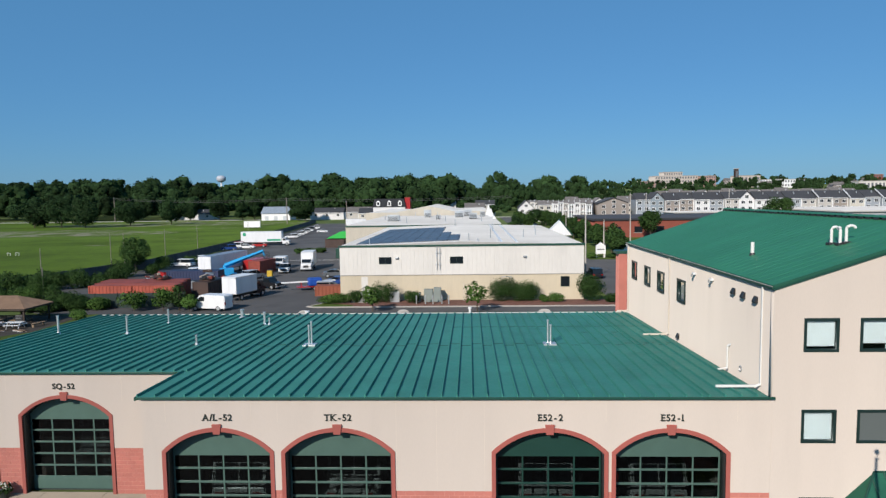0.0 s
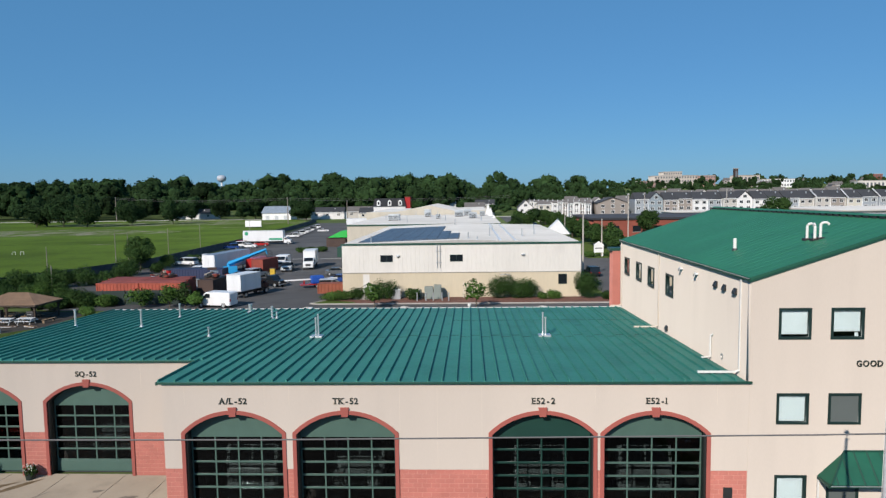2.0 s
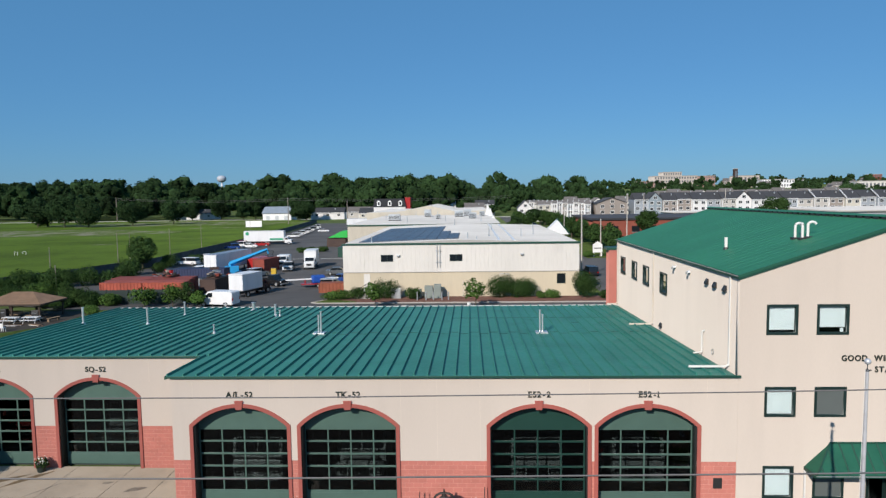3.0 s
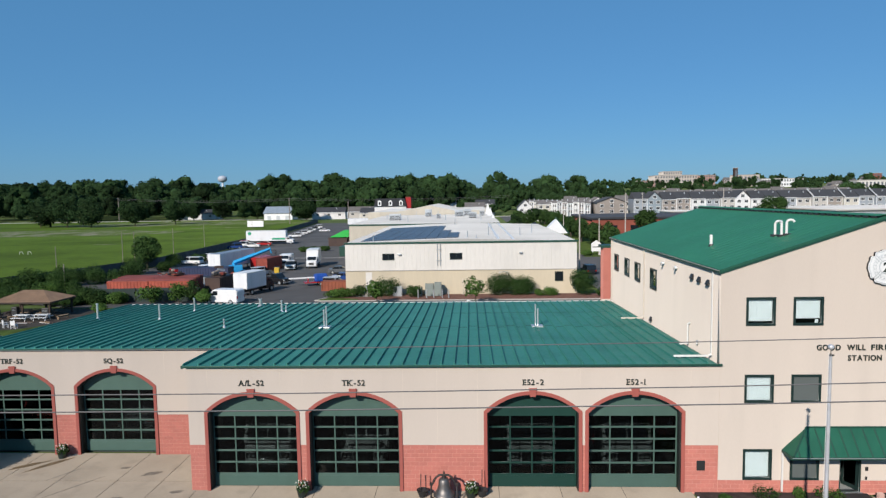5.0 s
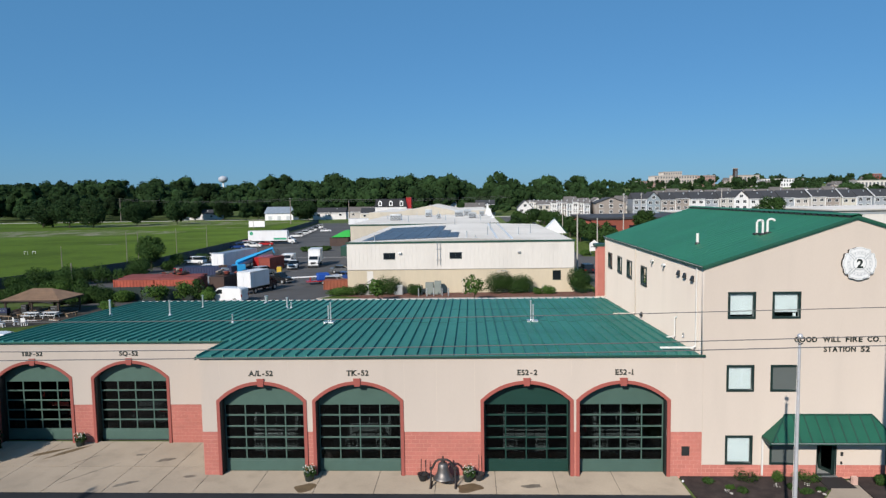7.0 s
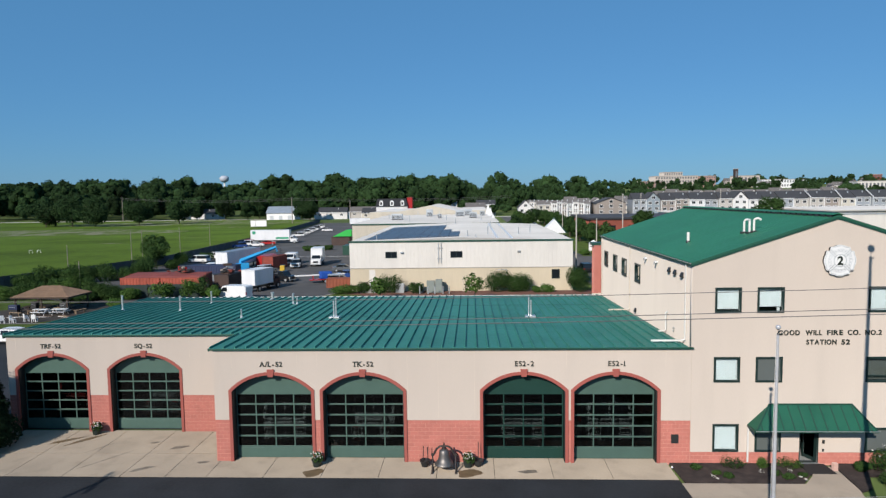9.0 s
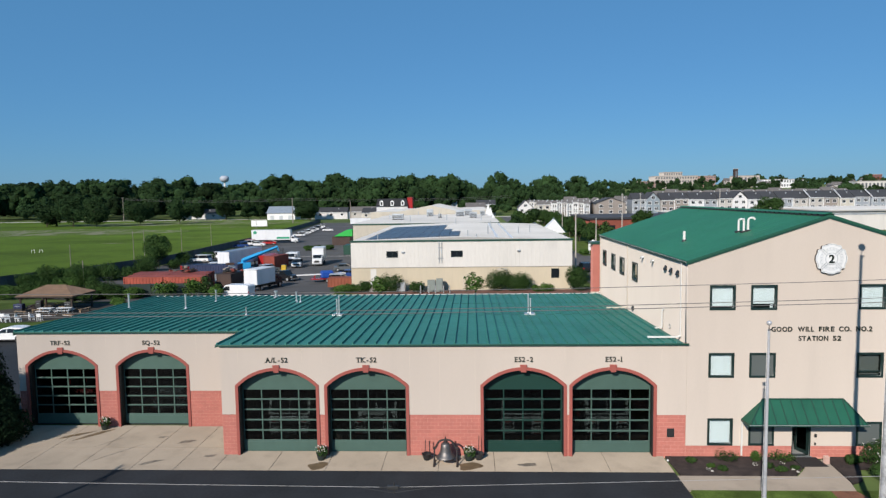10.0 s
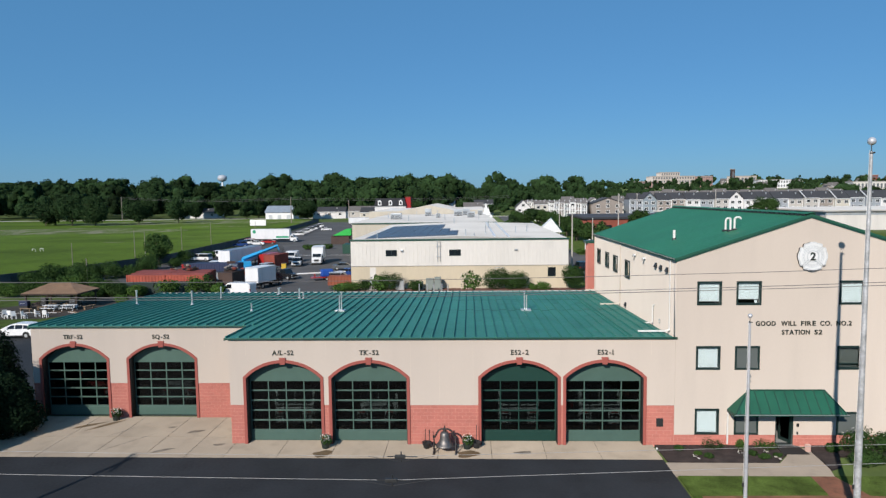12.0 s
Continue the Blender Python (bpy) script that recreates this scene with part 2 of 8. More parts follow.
def lettering(text, size, cx, z, y, material, name="bay_lettering", label="", width=None, gap=0.09, deep=0.02, bold=0.012, serif=False, parent=None):
    """A line of raised letters centred at cx; width, where given, is the length of the whole line."""
    glyphs = [glyph(c, size, deep, bold, serif) for c in text]
    spaces = [size * gap * (2.2 if "-" in text[i:i + 2] else 1) for i in range(len(text) - 1)] + [0]
    total = sum(g[1] for g in glyphs) + sum(spaces)
    k = width / total if width else 1.0
    row = parent or thing(name, label, "lettering", pose(cx, y, z))
    x = cx - total * k / 2 if parent else -total * k / 2
    for (me, w), space in zip(glyphs, spaces):
        me.transform(Matrix.Diagonal((k, 1, 1, 1)))
        part("letter", me, material, row, at=pose(x, y if parent else 0, z if parent else 0))
        x += (w + space) * k
    return row


def flat(name, pts, z, material, label, category="ground", depth=0.1):
    return solo(name, prismm(pts, "z", z - depth, z), material, label, category, kind="structure")


def rect(x0, x1, y0, y1):
    return [(x0, y0), (x1, y0), (x1, y1), (x0, y1)]


# ---- ground ----
def hill(x, y):
    """The height of the land: level near by, rising in the distance."""
    d = min(1.0, max(0.0, y - 430) / 1300)
    return -0.12 + 14 * d * d * (3 - 2 * d) + 20 * math.exp(-((x - 520) / 420) ** 2 - ((y - 1250) / 420) ** 2)


def build_ground():
    xs = sorted({*range(-3000, -400, 130), *range(-400, 801, 60), *range(800, 3001, 120)})
    ys = sorted({*range(-1200, -60, 120), *range(-60, 600, 60), *range(600, 3200, 110)})
    verts = [(x, y, hill(x, y)) for y in ys for x in xs]
    n = len(xs)
    faces = [(j * n + i, j * n + i + 1, (j + 1) * n + i + 1, (j + 1) * n + i) for j in range(len(ys) - 1) for i in range(n - 1)]
    me = bpy.data.meshes.new("ground")
    me.from_pydata(verts, [], faces)
    solo("ground", me, EARTH, "rough green ground reaching to the wooded horizon", "ground", kind="structure")


build_ground()

# ---- paving round the station ----
APRON_Y = -2.08
flat("asphalt_driveway", rect(-90, 11.85, -19.5, APRON_Y - 0.004), 0.0, ASPHALT, "dark sealed asphalt driveway in front of the fire station", "driveway")
flat("street", rect(-400, 400, -32, -19.504), -0.02, LOT, "worn grey asphalt street running past the station", "road")
flat("front_lawn", [(12.0, -18.9), (90, -18.9), (90, -4.05), (12.0, -4.05)], 0.01, GRASS, "green mown lawn in front of the office building", "lawn")
flat("concrete_walk", [(11.85, -4.1), (19.8, -4.1), (20.05, -3.2), (20.3, -0.45), (18.75, -0.45), (18.75, -1.45), (17.85, -2.5), (11.85, -2.5)], 0.02, WALK, "pale concrete walk leading to the entrance", "walkway")
flat("mulch_bed", [(11.95, -0.05), (18.6, -0.05), (18.6, -1.42), (17.75, -2.46), (12.05, -2.46)], 0.03, MULCH, "dark mulch planting bed under the office windows", "planting bed")
flat("entrance_mat", [(18.65, -1.35), (20.0, -1.35), (19.95, -0.12), (18.65, -0.12)], 0.035, mat("black_rubber_mat", (0.018, 0.016, 0.016), 0.9, var=0.2), "black rubber mat at the entrance door", "mat")
# Real mulch by the wall; the wedge beside the walk paints in shadow.
flat("side_mulch_bed", [(20.4, -0.05), (30, -0.05), (30, -1.3), (21.5, -1.5), (20.8, -2.9), (20.12, -3.25)], 0.028, MULCH, "dark mulch bed with flowering shrubs and a painted shadow wedge", "planting bed")
flat("brick_paving", [(18.6, -4.12), (19.8, -4.12), (20.3, -6.2), (21.4, -6.3), (21.4, -9.4), (12.4, -9.4), (12.4, -6.35), (18.4, -6.2)], 0.016, PAVER, "red brick paving round the flagpoles", "paving")


JOINT = mat("dark_joint_dirt", (0.06, 0.05, 0.04), 0.95, var=0.3, fine=12)


def build_apron():
    """Concrete slabs with open joints before the bays."""
    base = thing("concrete_apron", "pale stained concrete apron before the garage doors", "apron", kind="structure")
    part("bed", boxm(-29.5, 11.85, APRON_Y, 4.6, -0.12, -0.012), JOINT, base)
    xs = [-29.5, -26.1, -23.2, -20.1, -17.0, -14.6, -12.4, -9.4, -6.4, -3.4, -0.4, 2.6, 5.6, 8.6, 11.85]
    for i in range(len(xs) - 1):
        rows = [(APRON_Y, 0.98), (1.0, 4.6)] if xs[i] < -12.5 else [(APRON_Y, 0.55)]
        for y0, y1 in rows:
            part("slab", boxm(xs[i] + 0.014, xs[i + 1] - 0.014, y0 + 0.01, y1 - 0.01, -0.1, 0.004), CONCRETE, base)


build_apron()

# ---- fire station ----
station = thing("fire_station", "beige stucco fire station with red block base and green metal roofs", "fire station")
WING_Y = 4.43
EAVE, FALL = 6.32, 0.0345


def roof_z(y):
    return EAVE - FALL * (y + 0.33)


HALF, RING = 2.36, 0.165


def arch(cx, half, spring, top, n=18):
    rise = top - spring
    r = (half * half + rise * rise) / (2 * rise)
    a = math.asin(half / r)
    return [(cx + r * math.sin(-a + 2 * a * i / n), top - r + r * math.cos(-a + 2 * a * i / n)) for i in range(n + 1)]


BLOCK_MESH = {}


def block_mesh(w, h):
    key = (round(w, 2), round(h, 2))
    if key not in BLOCK_MESH:
        bm = boxm(-w / 2, w / 2, -0.012, 0.03, -h / 2, h / 2)
        front = [e for e in bm.edges if all(v.co.y < 0 for v in e.verts)]
        bmesh.ops.bevel(bm, geom=front, offset=0.008, segments=1, affect="EDGES")
        BLOCK_MESH[key] = finish(bm, "block")
        BLOCK_MESH[key].materials.append(BLOCK)
    return BLOCK_MESH[key]


BLOCK_JOBS = []


def lay_blocks(parent, x0, x1, z0, z1, y):
    """Courses of split-face block, half bond, with recessed joints."""
    course, joint = 0.2032, 0.016
    n = max(1, round((z1 - z0) / course))
    h = (z1 - z0) / n
    for k in range(n):
        x = x0 - (0.2 if k % 2 else 0.0)
        while x < x1 - 0.02:
            a, b = max(x, x0), min(x + 0.4064, x1)
            if b - a > 0.05:
                part("block", block_mesh(b - a - joint, h - joint), None, parent, at=pose((a + b) / 2, y, z0 + (k + 0.5) * h))
            x += 0.4064


def block_band(name, x0, x1, z1, y):
    back = part(name, boxm(x0, x1, y, y + 0.3, -0.1, z1), MORTAR, station, "red split-face block wall base")
    BLOCK_JOBS.append((back, x0, x1, 0.0, z1, y))
    return back


def garage_door(cx, y, shade):
    """An overhead door with glazed sections in an arched opening."""
    ring = [(cx - HALF, 0)] + arch(cx, HALF, 4.0, 5.0) + [(cx + HALF, 0), (cx + HALF - RING, 0)] + arch(cx, HALF - RING, 3.92, 4.83)[::-1] + [(cx - HALF + RING, 0)]
    trim = part("arch_trim", plate("arch_trim", ring, [], y - 0.075, y + 0.01), TRIM_RED, station, "raised red stucco surround")
    key = [(cx - 0.14, 4.74), (cx + 0.14, 4.74), (cx + 0.19, 5.14), (cx - 0.19, 5.14)]
    part("keystone", plate("keystone", key, [], y - 0.125, y + 0.05), TRIM_RED, trim)
    half = HALF - RING - 0.004
    lin = [(cx - half, 0)] + arch(cx, half, 3.915, 4.826) + [(cx + half, 0), (cx + half - 0.03, 0)] + arch(cx, half - 0.03, 3.90, 4.79)[::-1] + [(cx - half + 0.03, 0)]
    part("jamb", plate("jamb", lin, [], y + 0.014, y + 0.62), DARK_METAL, trim)
    h2 = half - 0.034
    out = [(cx - h2, 0.02)] + arch(cx, h2, 3.895, 4.785) + [(cx + h2, 0.02)]
    z0, z1, rail, stile = 0.64, 3.64, 0.085, 0.06
    rowh, colw = (z1 - z0) / 5, 2 * (h2 - 0.03) / 4
    cells = []
    for r in range(5):
        for c in range(4):
            xa, za = cx - h2 + 0.03 + c * colw, z0 + r * rowh
            cells.append((xa + stile / 2, xa + colw - stile / 2, za + rail / 2, za + rowh - rail / 2))
    holes = [[(a, lo), (b, lo), (b, hi), (a, hi)] for a, b, lo, hi in cells]
    door = part("overhead_door", plate("overhead_door", out, holes, y + 0.50, y + 0.56), shade, station, "green sectional door with rows of dark glass panes")
    for k in range(1, 5):
        z = z0 + k * rowh
        part("rail", boxm(cx - h2, cx + h2, y + 0.475, y + 0.496, z - 0.03, z + 0.03), shade, door)
    part("bottom_panel", boxm(cx - h2, cx + h2, y + 0.475, y + 0.496, 0.03, z0 - 0.07, bevel=0.006), shade, door)
    pane = boxm(-(colw - stile) / 2, (colw - stile) / 2, -0.004, 0.004, -(rowh - rail) / 2, (rowh - rail) / 2)
    me = finish(pane, "pane")
    me.materials.append(GLASS)
    for a, b, lo, hi in cells:
        p = part("pane", me, None, door, at=pose((a + b) / 2, y + 0.53, (lo + hi) / 2))
        p.visible_shadow = False


MAIN_DOORS = [-9.44, -4.42, 4.25, 9.10]
WING_DOORS = [-24.66, -18.77]
DARK_DOOR = mat("deep_green_door_panel", (0.012, 0.047, 0.036), 0.4, var=0.06, scale=1.5)
# upper walls


def notched(x0, x1, z0, z1, doors):
    """The outline of an upper wall whose arched openings break its lower edge."""
    pts = [(x0, z1), (x0, z0)]
    for c in doors:
        h = HALF - RING / 2
        pts += [(c - h, z0)] + arch(c, h, 3.93, 4.86) + [(c + h, z0)]
    return pts + [(x1, z0), (x1, z1)]


BAND = 2.33
part("front_wall", plate("front_wall", notched(-12.6, 13.04, BAND, 6.2, MAIN_DOORS), [], -0.03, 0.3), STUCCO, station, "beige stucco wall over four bays")
part("wing_front_wall", plate("wing_front_wall", notched(-27.5, -12.61, BAND, 6.05, WING_DOORS), [], WING_Y - 0.03, WING_Y + 0.3), STUCCO, station, "beige stucco wall over two bays")
edges = [-12.6] + [v for c in MAIN_DOORS for v in (c - HALF + 0.02, c + HALF - 0.02)] + [13.04]
for a, b in zip(edges[::2], edges[1::2]):
    block_band("block_base", a, b, BAND, 0.0)
edges = [-27.5] + [v for c in WING_DOORS for v in (c - HALF + 0.02, c + HALF - 0.02)] + [-12.61]
for a, b in zip(edges[::2], edges[1::2]):
    block_band("block_base", a, b, BAND, WING_Y)
part("return_wall", prismm([(0.302, 0), (22.4, 0), (22.4, roof_z(22.4) - 0.21), (0.302, roof_z(0.3) - 0.21)], "x", -12.6, -12.3), STUCCO, station)
part("side_wall", prismm([(WING_Y + 0.302, 0), (22.4, 0), (22.4, roof_z(22.4) - 0.21), (WING_Y + 0.302, roof_z(WING_Y + 0.3) - 0.21)], "x", -27.496, -27.2), STUCCO, station)
part("rear_wall", boxm(-27.5, 13.02, 22.404, 22.7, 0, roof_z(22.7) - 0.21), STUCCO, station)
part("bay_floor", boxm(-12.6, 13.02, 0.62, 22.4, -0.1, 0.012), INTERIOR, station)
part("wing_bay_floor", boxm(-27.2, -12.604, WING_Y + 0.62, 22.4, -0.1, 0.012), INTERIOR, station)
# fine vertical joints in the stucco
for x in (-11.6, -8.0, -6.9, -2.0, -0.35, 1.6, 6.5, 11.7):
    part("control_joint", boxm(x, x + 0.012, -0.034, -0.031, 5.25 if abs(x) > 2.1 else 2.4, 6.05), PALE_PIPE, station)
for x in (-26.9, -21.7, -15.9, -14.0):
    part("control_joint", boxm(x, x + 0.012, WING_Y - 0.034, WING_Y - 0.031, 4.7 if x > -20 else 5.2, 5.95), PALE_PIPE, station)
for c in MAIN_DOORS:
    garage_door(c, 0.0, DARK_DOOR if 4 < c < 5 else DOOR_GREEN)
for c in WING_DOORS:
    garage_door(c, WING_Y, DOOR_GREEN)


# low roofs
def seam_panel(w, length, h=0.10):
    """A roof pan with one standing seam along its edge; it runs along y."""
    bm = boxm(0.0, w, 0, length, -0.05, 0.0)
    prism(bm, [(-0.034, -0.01), (0.034, -0.01), (0.02, h), (-0.02, h)], "y", 0.03, length - 0.01)
    return finish(bm, "roof_panel")


tilt = math.degrees(math.atan(FALL))
deck = part("roof_deck", prismm([(-0.08, roof_z(-0.08) - 0.09), (22.85, roof_z(22.85) - 0.09), (22.85, roof_z(22.85) - 0.12), (-0.08, roof_z(-0.08) - 0.12)], "x", -12.74, 13.02), FASCIA, station)
deck2 = part("wing_roof_deck", prismm([(WING_Y - 0.08, roof_z(WING_Y - 0.08) - 0.09), (22.85, roof_z(22.85) - 0.09), (22.85, roof_z(22.85) - 0.12), (WING_Y - 0.08, roof_z(WING_Y - 0.08) - 0.12)], "x", -27.52, -12.754), FASCIA, station)
PITCH, WIDE_PITCH = 0.6114, 0.6246
long_panel, wide_panel, short_panel = seam_panel(PITCH, 22.95), seam_panel(WIDE_PITCH, 22.95), seam_panel(WIDE_PITCH, 22.95 - WING_Y)
half_panel, end_panel, narrow = seam_panel(0.288, 22.95), seam_panel(0.4, 22.95), seam_panel(0.75, WING_Y - 0.02)
for me in (long_panel, wide_panel, short_panel, half_panel, end_panel, narrow):
    me.materials.append(ROOF)
SEAM_X = 0.508
for k in range(17):
    part("roof_panel", half_panel if k == 16 else long_panel, None, deck, at=pose(SEAM_X + PITCH * k, -0.10, roof_z(-0.10), -tilt))
for k in range(4):
    part("roof_panel", end_panel if k == 3 else long_panel, None, deck, at=pose(10.588 + 0.62 * k, -0.10, roof_z(-0.10), -tilt))
for k in range(1, 21):
    part("roof_panel", wide_panel, None, deck, at=pose(SEAM_X - WIDE_PITCH * k, -0.10, roof_z(-0.10), -tilt))
for k in range(21, 46):
    part("roof_panel", short_panel, None, deck2, at=pose(SEAM_X - WIDE_PITCH * k, WING_Y - 0.10, roof_z(WING_Y - 0.10), -tilt))
part("roof_panel", narrow, None, deck, at=pose(-12.735, -0.10, roof_z(-0.10), -tilt))
part("eave_trim", boxm(-12.8, 13.11, -0.175, -0.102, roof_z(-0.1) - 0.10, roof_z(-0.1) - 0.005, bevel=0.01), FASCIA, station, "dark green eave trim")
part("eave_trim", boxm(-27.6, -12.76, WING_Y - 0.175, WING_Y - 0.102, roof_z(WING_Y) - 0.10, roof_z(WING_Y) - 0.005, bevel=0.01), FASCIA, station, "dark green eave trim")
part("rake_trim", prismm([(-0.17, roof_z(-0.17) + 0.01), (WING_Y - 0.11, roof_z(WING_Y - 0.11) + 0.01), (WING_Y - 0.11, roof_z(WING_Y - 0.11) - 0.14), (-0.17, roof_z(-0.17) - 0.14)], "x", -12.81, -12.745), FASCIA, station, "dark green rake trim")
part("rake_trim", prismm([(WING_Y - 0.17, roof_z(WING_Y) + 0.02), (22.9, roof_z(22.9) + 0.02), (22.9, roof_z(22.9) - 0.2), (WING_Y - 0.17, roof_z(WING_Y) - 0.2)], "x", -27.62, -27.56), FASCIA, station, "dark green rake trim")
part("rear_gutter", boxm(-27.6, 13.02, 22.87, 22.99, roof_z(22.9) - 0.1, roof_z(22.9) + 0.03), WHITE_PIPE, station, "white rear gutter")
# lap lines across the panels
LAP = finish(boxm(0.05, 0.56, -0.03, 0.03, 0.003, 0.016), "panel_lap")
LAP.materials.append(FASCIA)
for k in range(-20, 20):
    x = SEAM_X + (PITCH if k >= 0 else WIDE_PITCH) * k
    for y in ((10.9 if k % 2 else 10.4), (16.6 if k > -2 else 0), (14.4 if k > 9 and k % 3 == 0 else 0)):
        if y:
            part("panel_lap", LAP, None, deck, at=pose(x, y, roof_z(y) + 0.001, -tilt))

# vents through the low roof: x, y, height, radius
for x, y, h, r in ((-25.8, 14.85, 1.15, 0.07), (-21.13, 14.7, 1.1, 0.065), (-20.3, 18.7, 1.0, 0.06), (-14.95, 10.95, 0.55, 0.055), (-13.2, 18.05, 0.85, 0.07),
                   (-12.85, 18.0, 0.45, 0.05), (-8.23, 10.7, 1.15, 0.05), (-8.05, 10.6, 1.38, 0.05), (5.46, 10.7, 1.38, 0.05), (5.6, 10.55, 1.12, 0.05), (-15.9, 21.2, 0.6, 0.12)):
    z = roof_z(y)
    v = thing("roof_vent_pipe", "galvanised vent pipe standing on the green roof", "vent pipe", pose(x, y, z), group="roof vents")
    bm = rodm((0, 0, -0.05), (0, 0, h), r)
    part("pipe", bm, GALVANISED, v, smooth=False)
    part("boot", rodm((0, 0, 0.0), (0, 0, 0.14), r * 2.2, r * 1.1), GALVANISED, v)
    part("cap", rodm((0, 0, h - 0.03), (0, 0, h + 0.04), r * 1.35), GALVANISED, v)
for x, y in ((-8.15, 10.6), (5.55, 10.6)):
    solo("flashing_plate", boxm(-0.36, 0.36, -0.36, 0.36, 0.0, 0.09, bevel=0.01), GALVANISED, "grey metal flashing plate under twin vents", "flashing", pose(x, y, roof_z(y) + 0.004, -tilt))

# ---- office tower ----
TX0, TX1, TY1, RIDGE_X, T_EAVE, T_RIDGE = 13.03, 27.6, 23.4, 20.3, 10.62, 12.98
WINDOWS = [(14.21, 15.53, 8.11, 9.42, "blind", 0.92), (16.37, 17.71, 8.11, 9.42, "blind", 0.82), (22.0, 23.34, 8.11, 9.42, "blind", 1.0),
           (14.21, 15.53, 4.42, 5.74, "blind", 1.0), (16.37, 17.71, 4.42, 5.74, "screen", 1.0), (22.0, 23.34, 4.42, 5.74, "dark", 1.0),
           (14.21, 15.53, 0.66, 2.13, "blind", 1.0), (16.41, 17.73, 0.66, 1.95, "screen", 1.0), (22.1, 23.4, 0.66, 1.95, "screen", 1.0)]
DOOR = (18.71, 19.73, 0.04, 2.1)
front = [(TX0 + 0.02, 0.62), (TX1, 0.62), (TX1, T_EAVE), (RIDGE_X, T_RIDGE - 0.06), (TX0, T_EAVE), (TX0, 6.22), (TX0 + 0.02, 6.22)]
wall_holes = [rect(a, b, c, d) for a, b, c, d, _, _ in WINDOWS]
wall_holes = [[(p[0], p[1]) for p in h] for h in wall_holes]
wall_holes[-1] = [(22.1, 0.66), (23.4, 0.66), (23.4, 1.95), (22.1, 1.95)]
notch = [(TX0 + 0.02, 0.62), (DOOR[0], 0.62), (DOOR[0], DOOR[3]), (DOOR[1], DOOR[3]), (DOOR[1], 0.62)] + front[1:]
part("office_front_wall", plate("office_front_wall", notch, wall_holes, -0.03, 0.3), STUCCO, station, "tall beige stucco gable wall")
for a, b in ((TX0 + 0.02, DOOR[0]), (DOOR[1], TX1)):
    block_band("block_base", a, b, 0.618, 0.0)
SIDE = [(20.77, 22.1), (17.36, 18.7), (14.3, 15.68), (10.4, 11.75)]
bm = bmesh.new()
for lo, hi in ((5.2, 8.24), (9.5, T_EAVE)):
    box(bm, TX0, TX0 + 0.3, 0.302, TY1, lo, hi)
edges = [0.302] + sorted(v for pair in SIDE for v in pair) + [TY1]
for lo, hi in zip(edges[0::2], edges[1::2]):
    box(bm, TX0, TX0 + 0.3, lo, hi, 8.24, 9.5)
part("office_side_wall", bm, STUCCO, station, "beige stucco side wall above the low roof")
part("office_rear_wall", plate("office_rear_wall", [(TX0, 0), (TX1, 0), (TX1, T_EAVE), (RIDGE_X, T_RIDGE - 0.06), (TX0, T_EAVE)], [], TY1 + 0.004, TY1 + 0.3), STUCCO, station)
part("office_far_wall", boxm(TX1 - 0.3, TX1 - 0.004, 0.302, TY1, 0, T_EAVE), STUCCO, station)
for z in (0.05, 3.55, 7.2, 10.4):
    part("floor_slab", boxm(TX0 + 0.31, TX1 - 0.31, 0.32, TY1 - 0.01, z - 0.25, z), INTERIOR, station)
part("lower_side_wall", boxm(TX0 + 0.004, TX0 + 0.3, 0.302, TY1, 0, 5.196), STUCCO, station)


def window(x0, x1, z0, z1, fill, drop, basis=None, bar=0.088):
    """A square fixed window: frame, pane and blind; basis turns it on to another wall."""
    outer = [(x0 - 0.02, z0 - 0.02), (x1 + 0.02, z0 - 0.02), (x1 + 0.02, z1 + 0.02), (x0 - 0.02, z1 + 0.02)]
    inner = [(x0 + bar, z0 + bar), (x1 - bar, z0 + bar), (x1 - bar, z1 - bar), (x0 + bar, z1 - bar)]
    meshes = [("window", plate("window", outer, [inner], -0.06, 0.12), FRAME_GREEN), ("pane", finish(boxm(x0 + bar, x1 - bar, 0.05, 0.058, z0 + bar, z1 - bar), "pane"), WINDOW_GLASS)]
    low = z1 - bar - (z1 - z0 - 2 * bar) * drop
    if fill == "blind":
        meshes.append(("blind", finish(boxm(x0 + bar, x1 - bar, 0.10, 0.115, low, z1 - bar), "blind"), BLIND))
        if drop < 0.9:
            meshes.append(("cup", finish(boxm(x1 - 0.32, x1 - 0.17, 0.06, 0.068, z0 + bar, z0 + 0.26), "cup"), BLIND))
    elif fill == "screen":
        meshes.append(("screen", finish(boxm(x0 + bar, x1 - bar, -0.004, 0.004, z0 + bar, z1 - bar), "screen"), SCREEN))
    else:
        meshes.append(("room_shade", finish(boxm(x0 + bar, x1 - bar, 0.20, 0.215, z0 + bar, z1 - bar), "room_shade"), SCREEN))
        meshes.append(("meeting_rail", finish(boxm(x0 + bar, x1 - bar, -0.03, 0.04, z0 + 0.30, z0 + 0.35), "meeting_rail"), FRAME_GREEN))
    root = None
    for name, me, material in meshes:
        if basis is not None:
            me.transform(basis)
        root_or = part(name, me, material, root or station, "dark green square window" if root is None else "")
        if name == "pane":
            root_or.visible_shadow = False
        root = root or root_or


for w in WINDOWS:
    window(*w)
turn = Matrix(((0, 1, 0, TX0), (1, 0, 0, 0), (0, 0, 1, 0), (0, 0, 0, 1)))
for a, b in SIDE:
    window(a, b, 8.24, 9.5, "blind", 1.0, turn, 0.10)

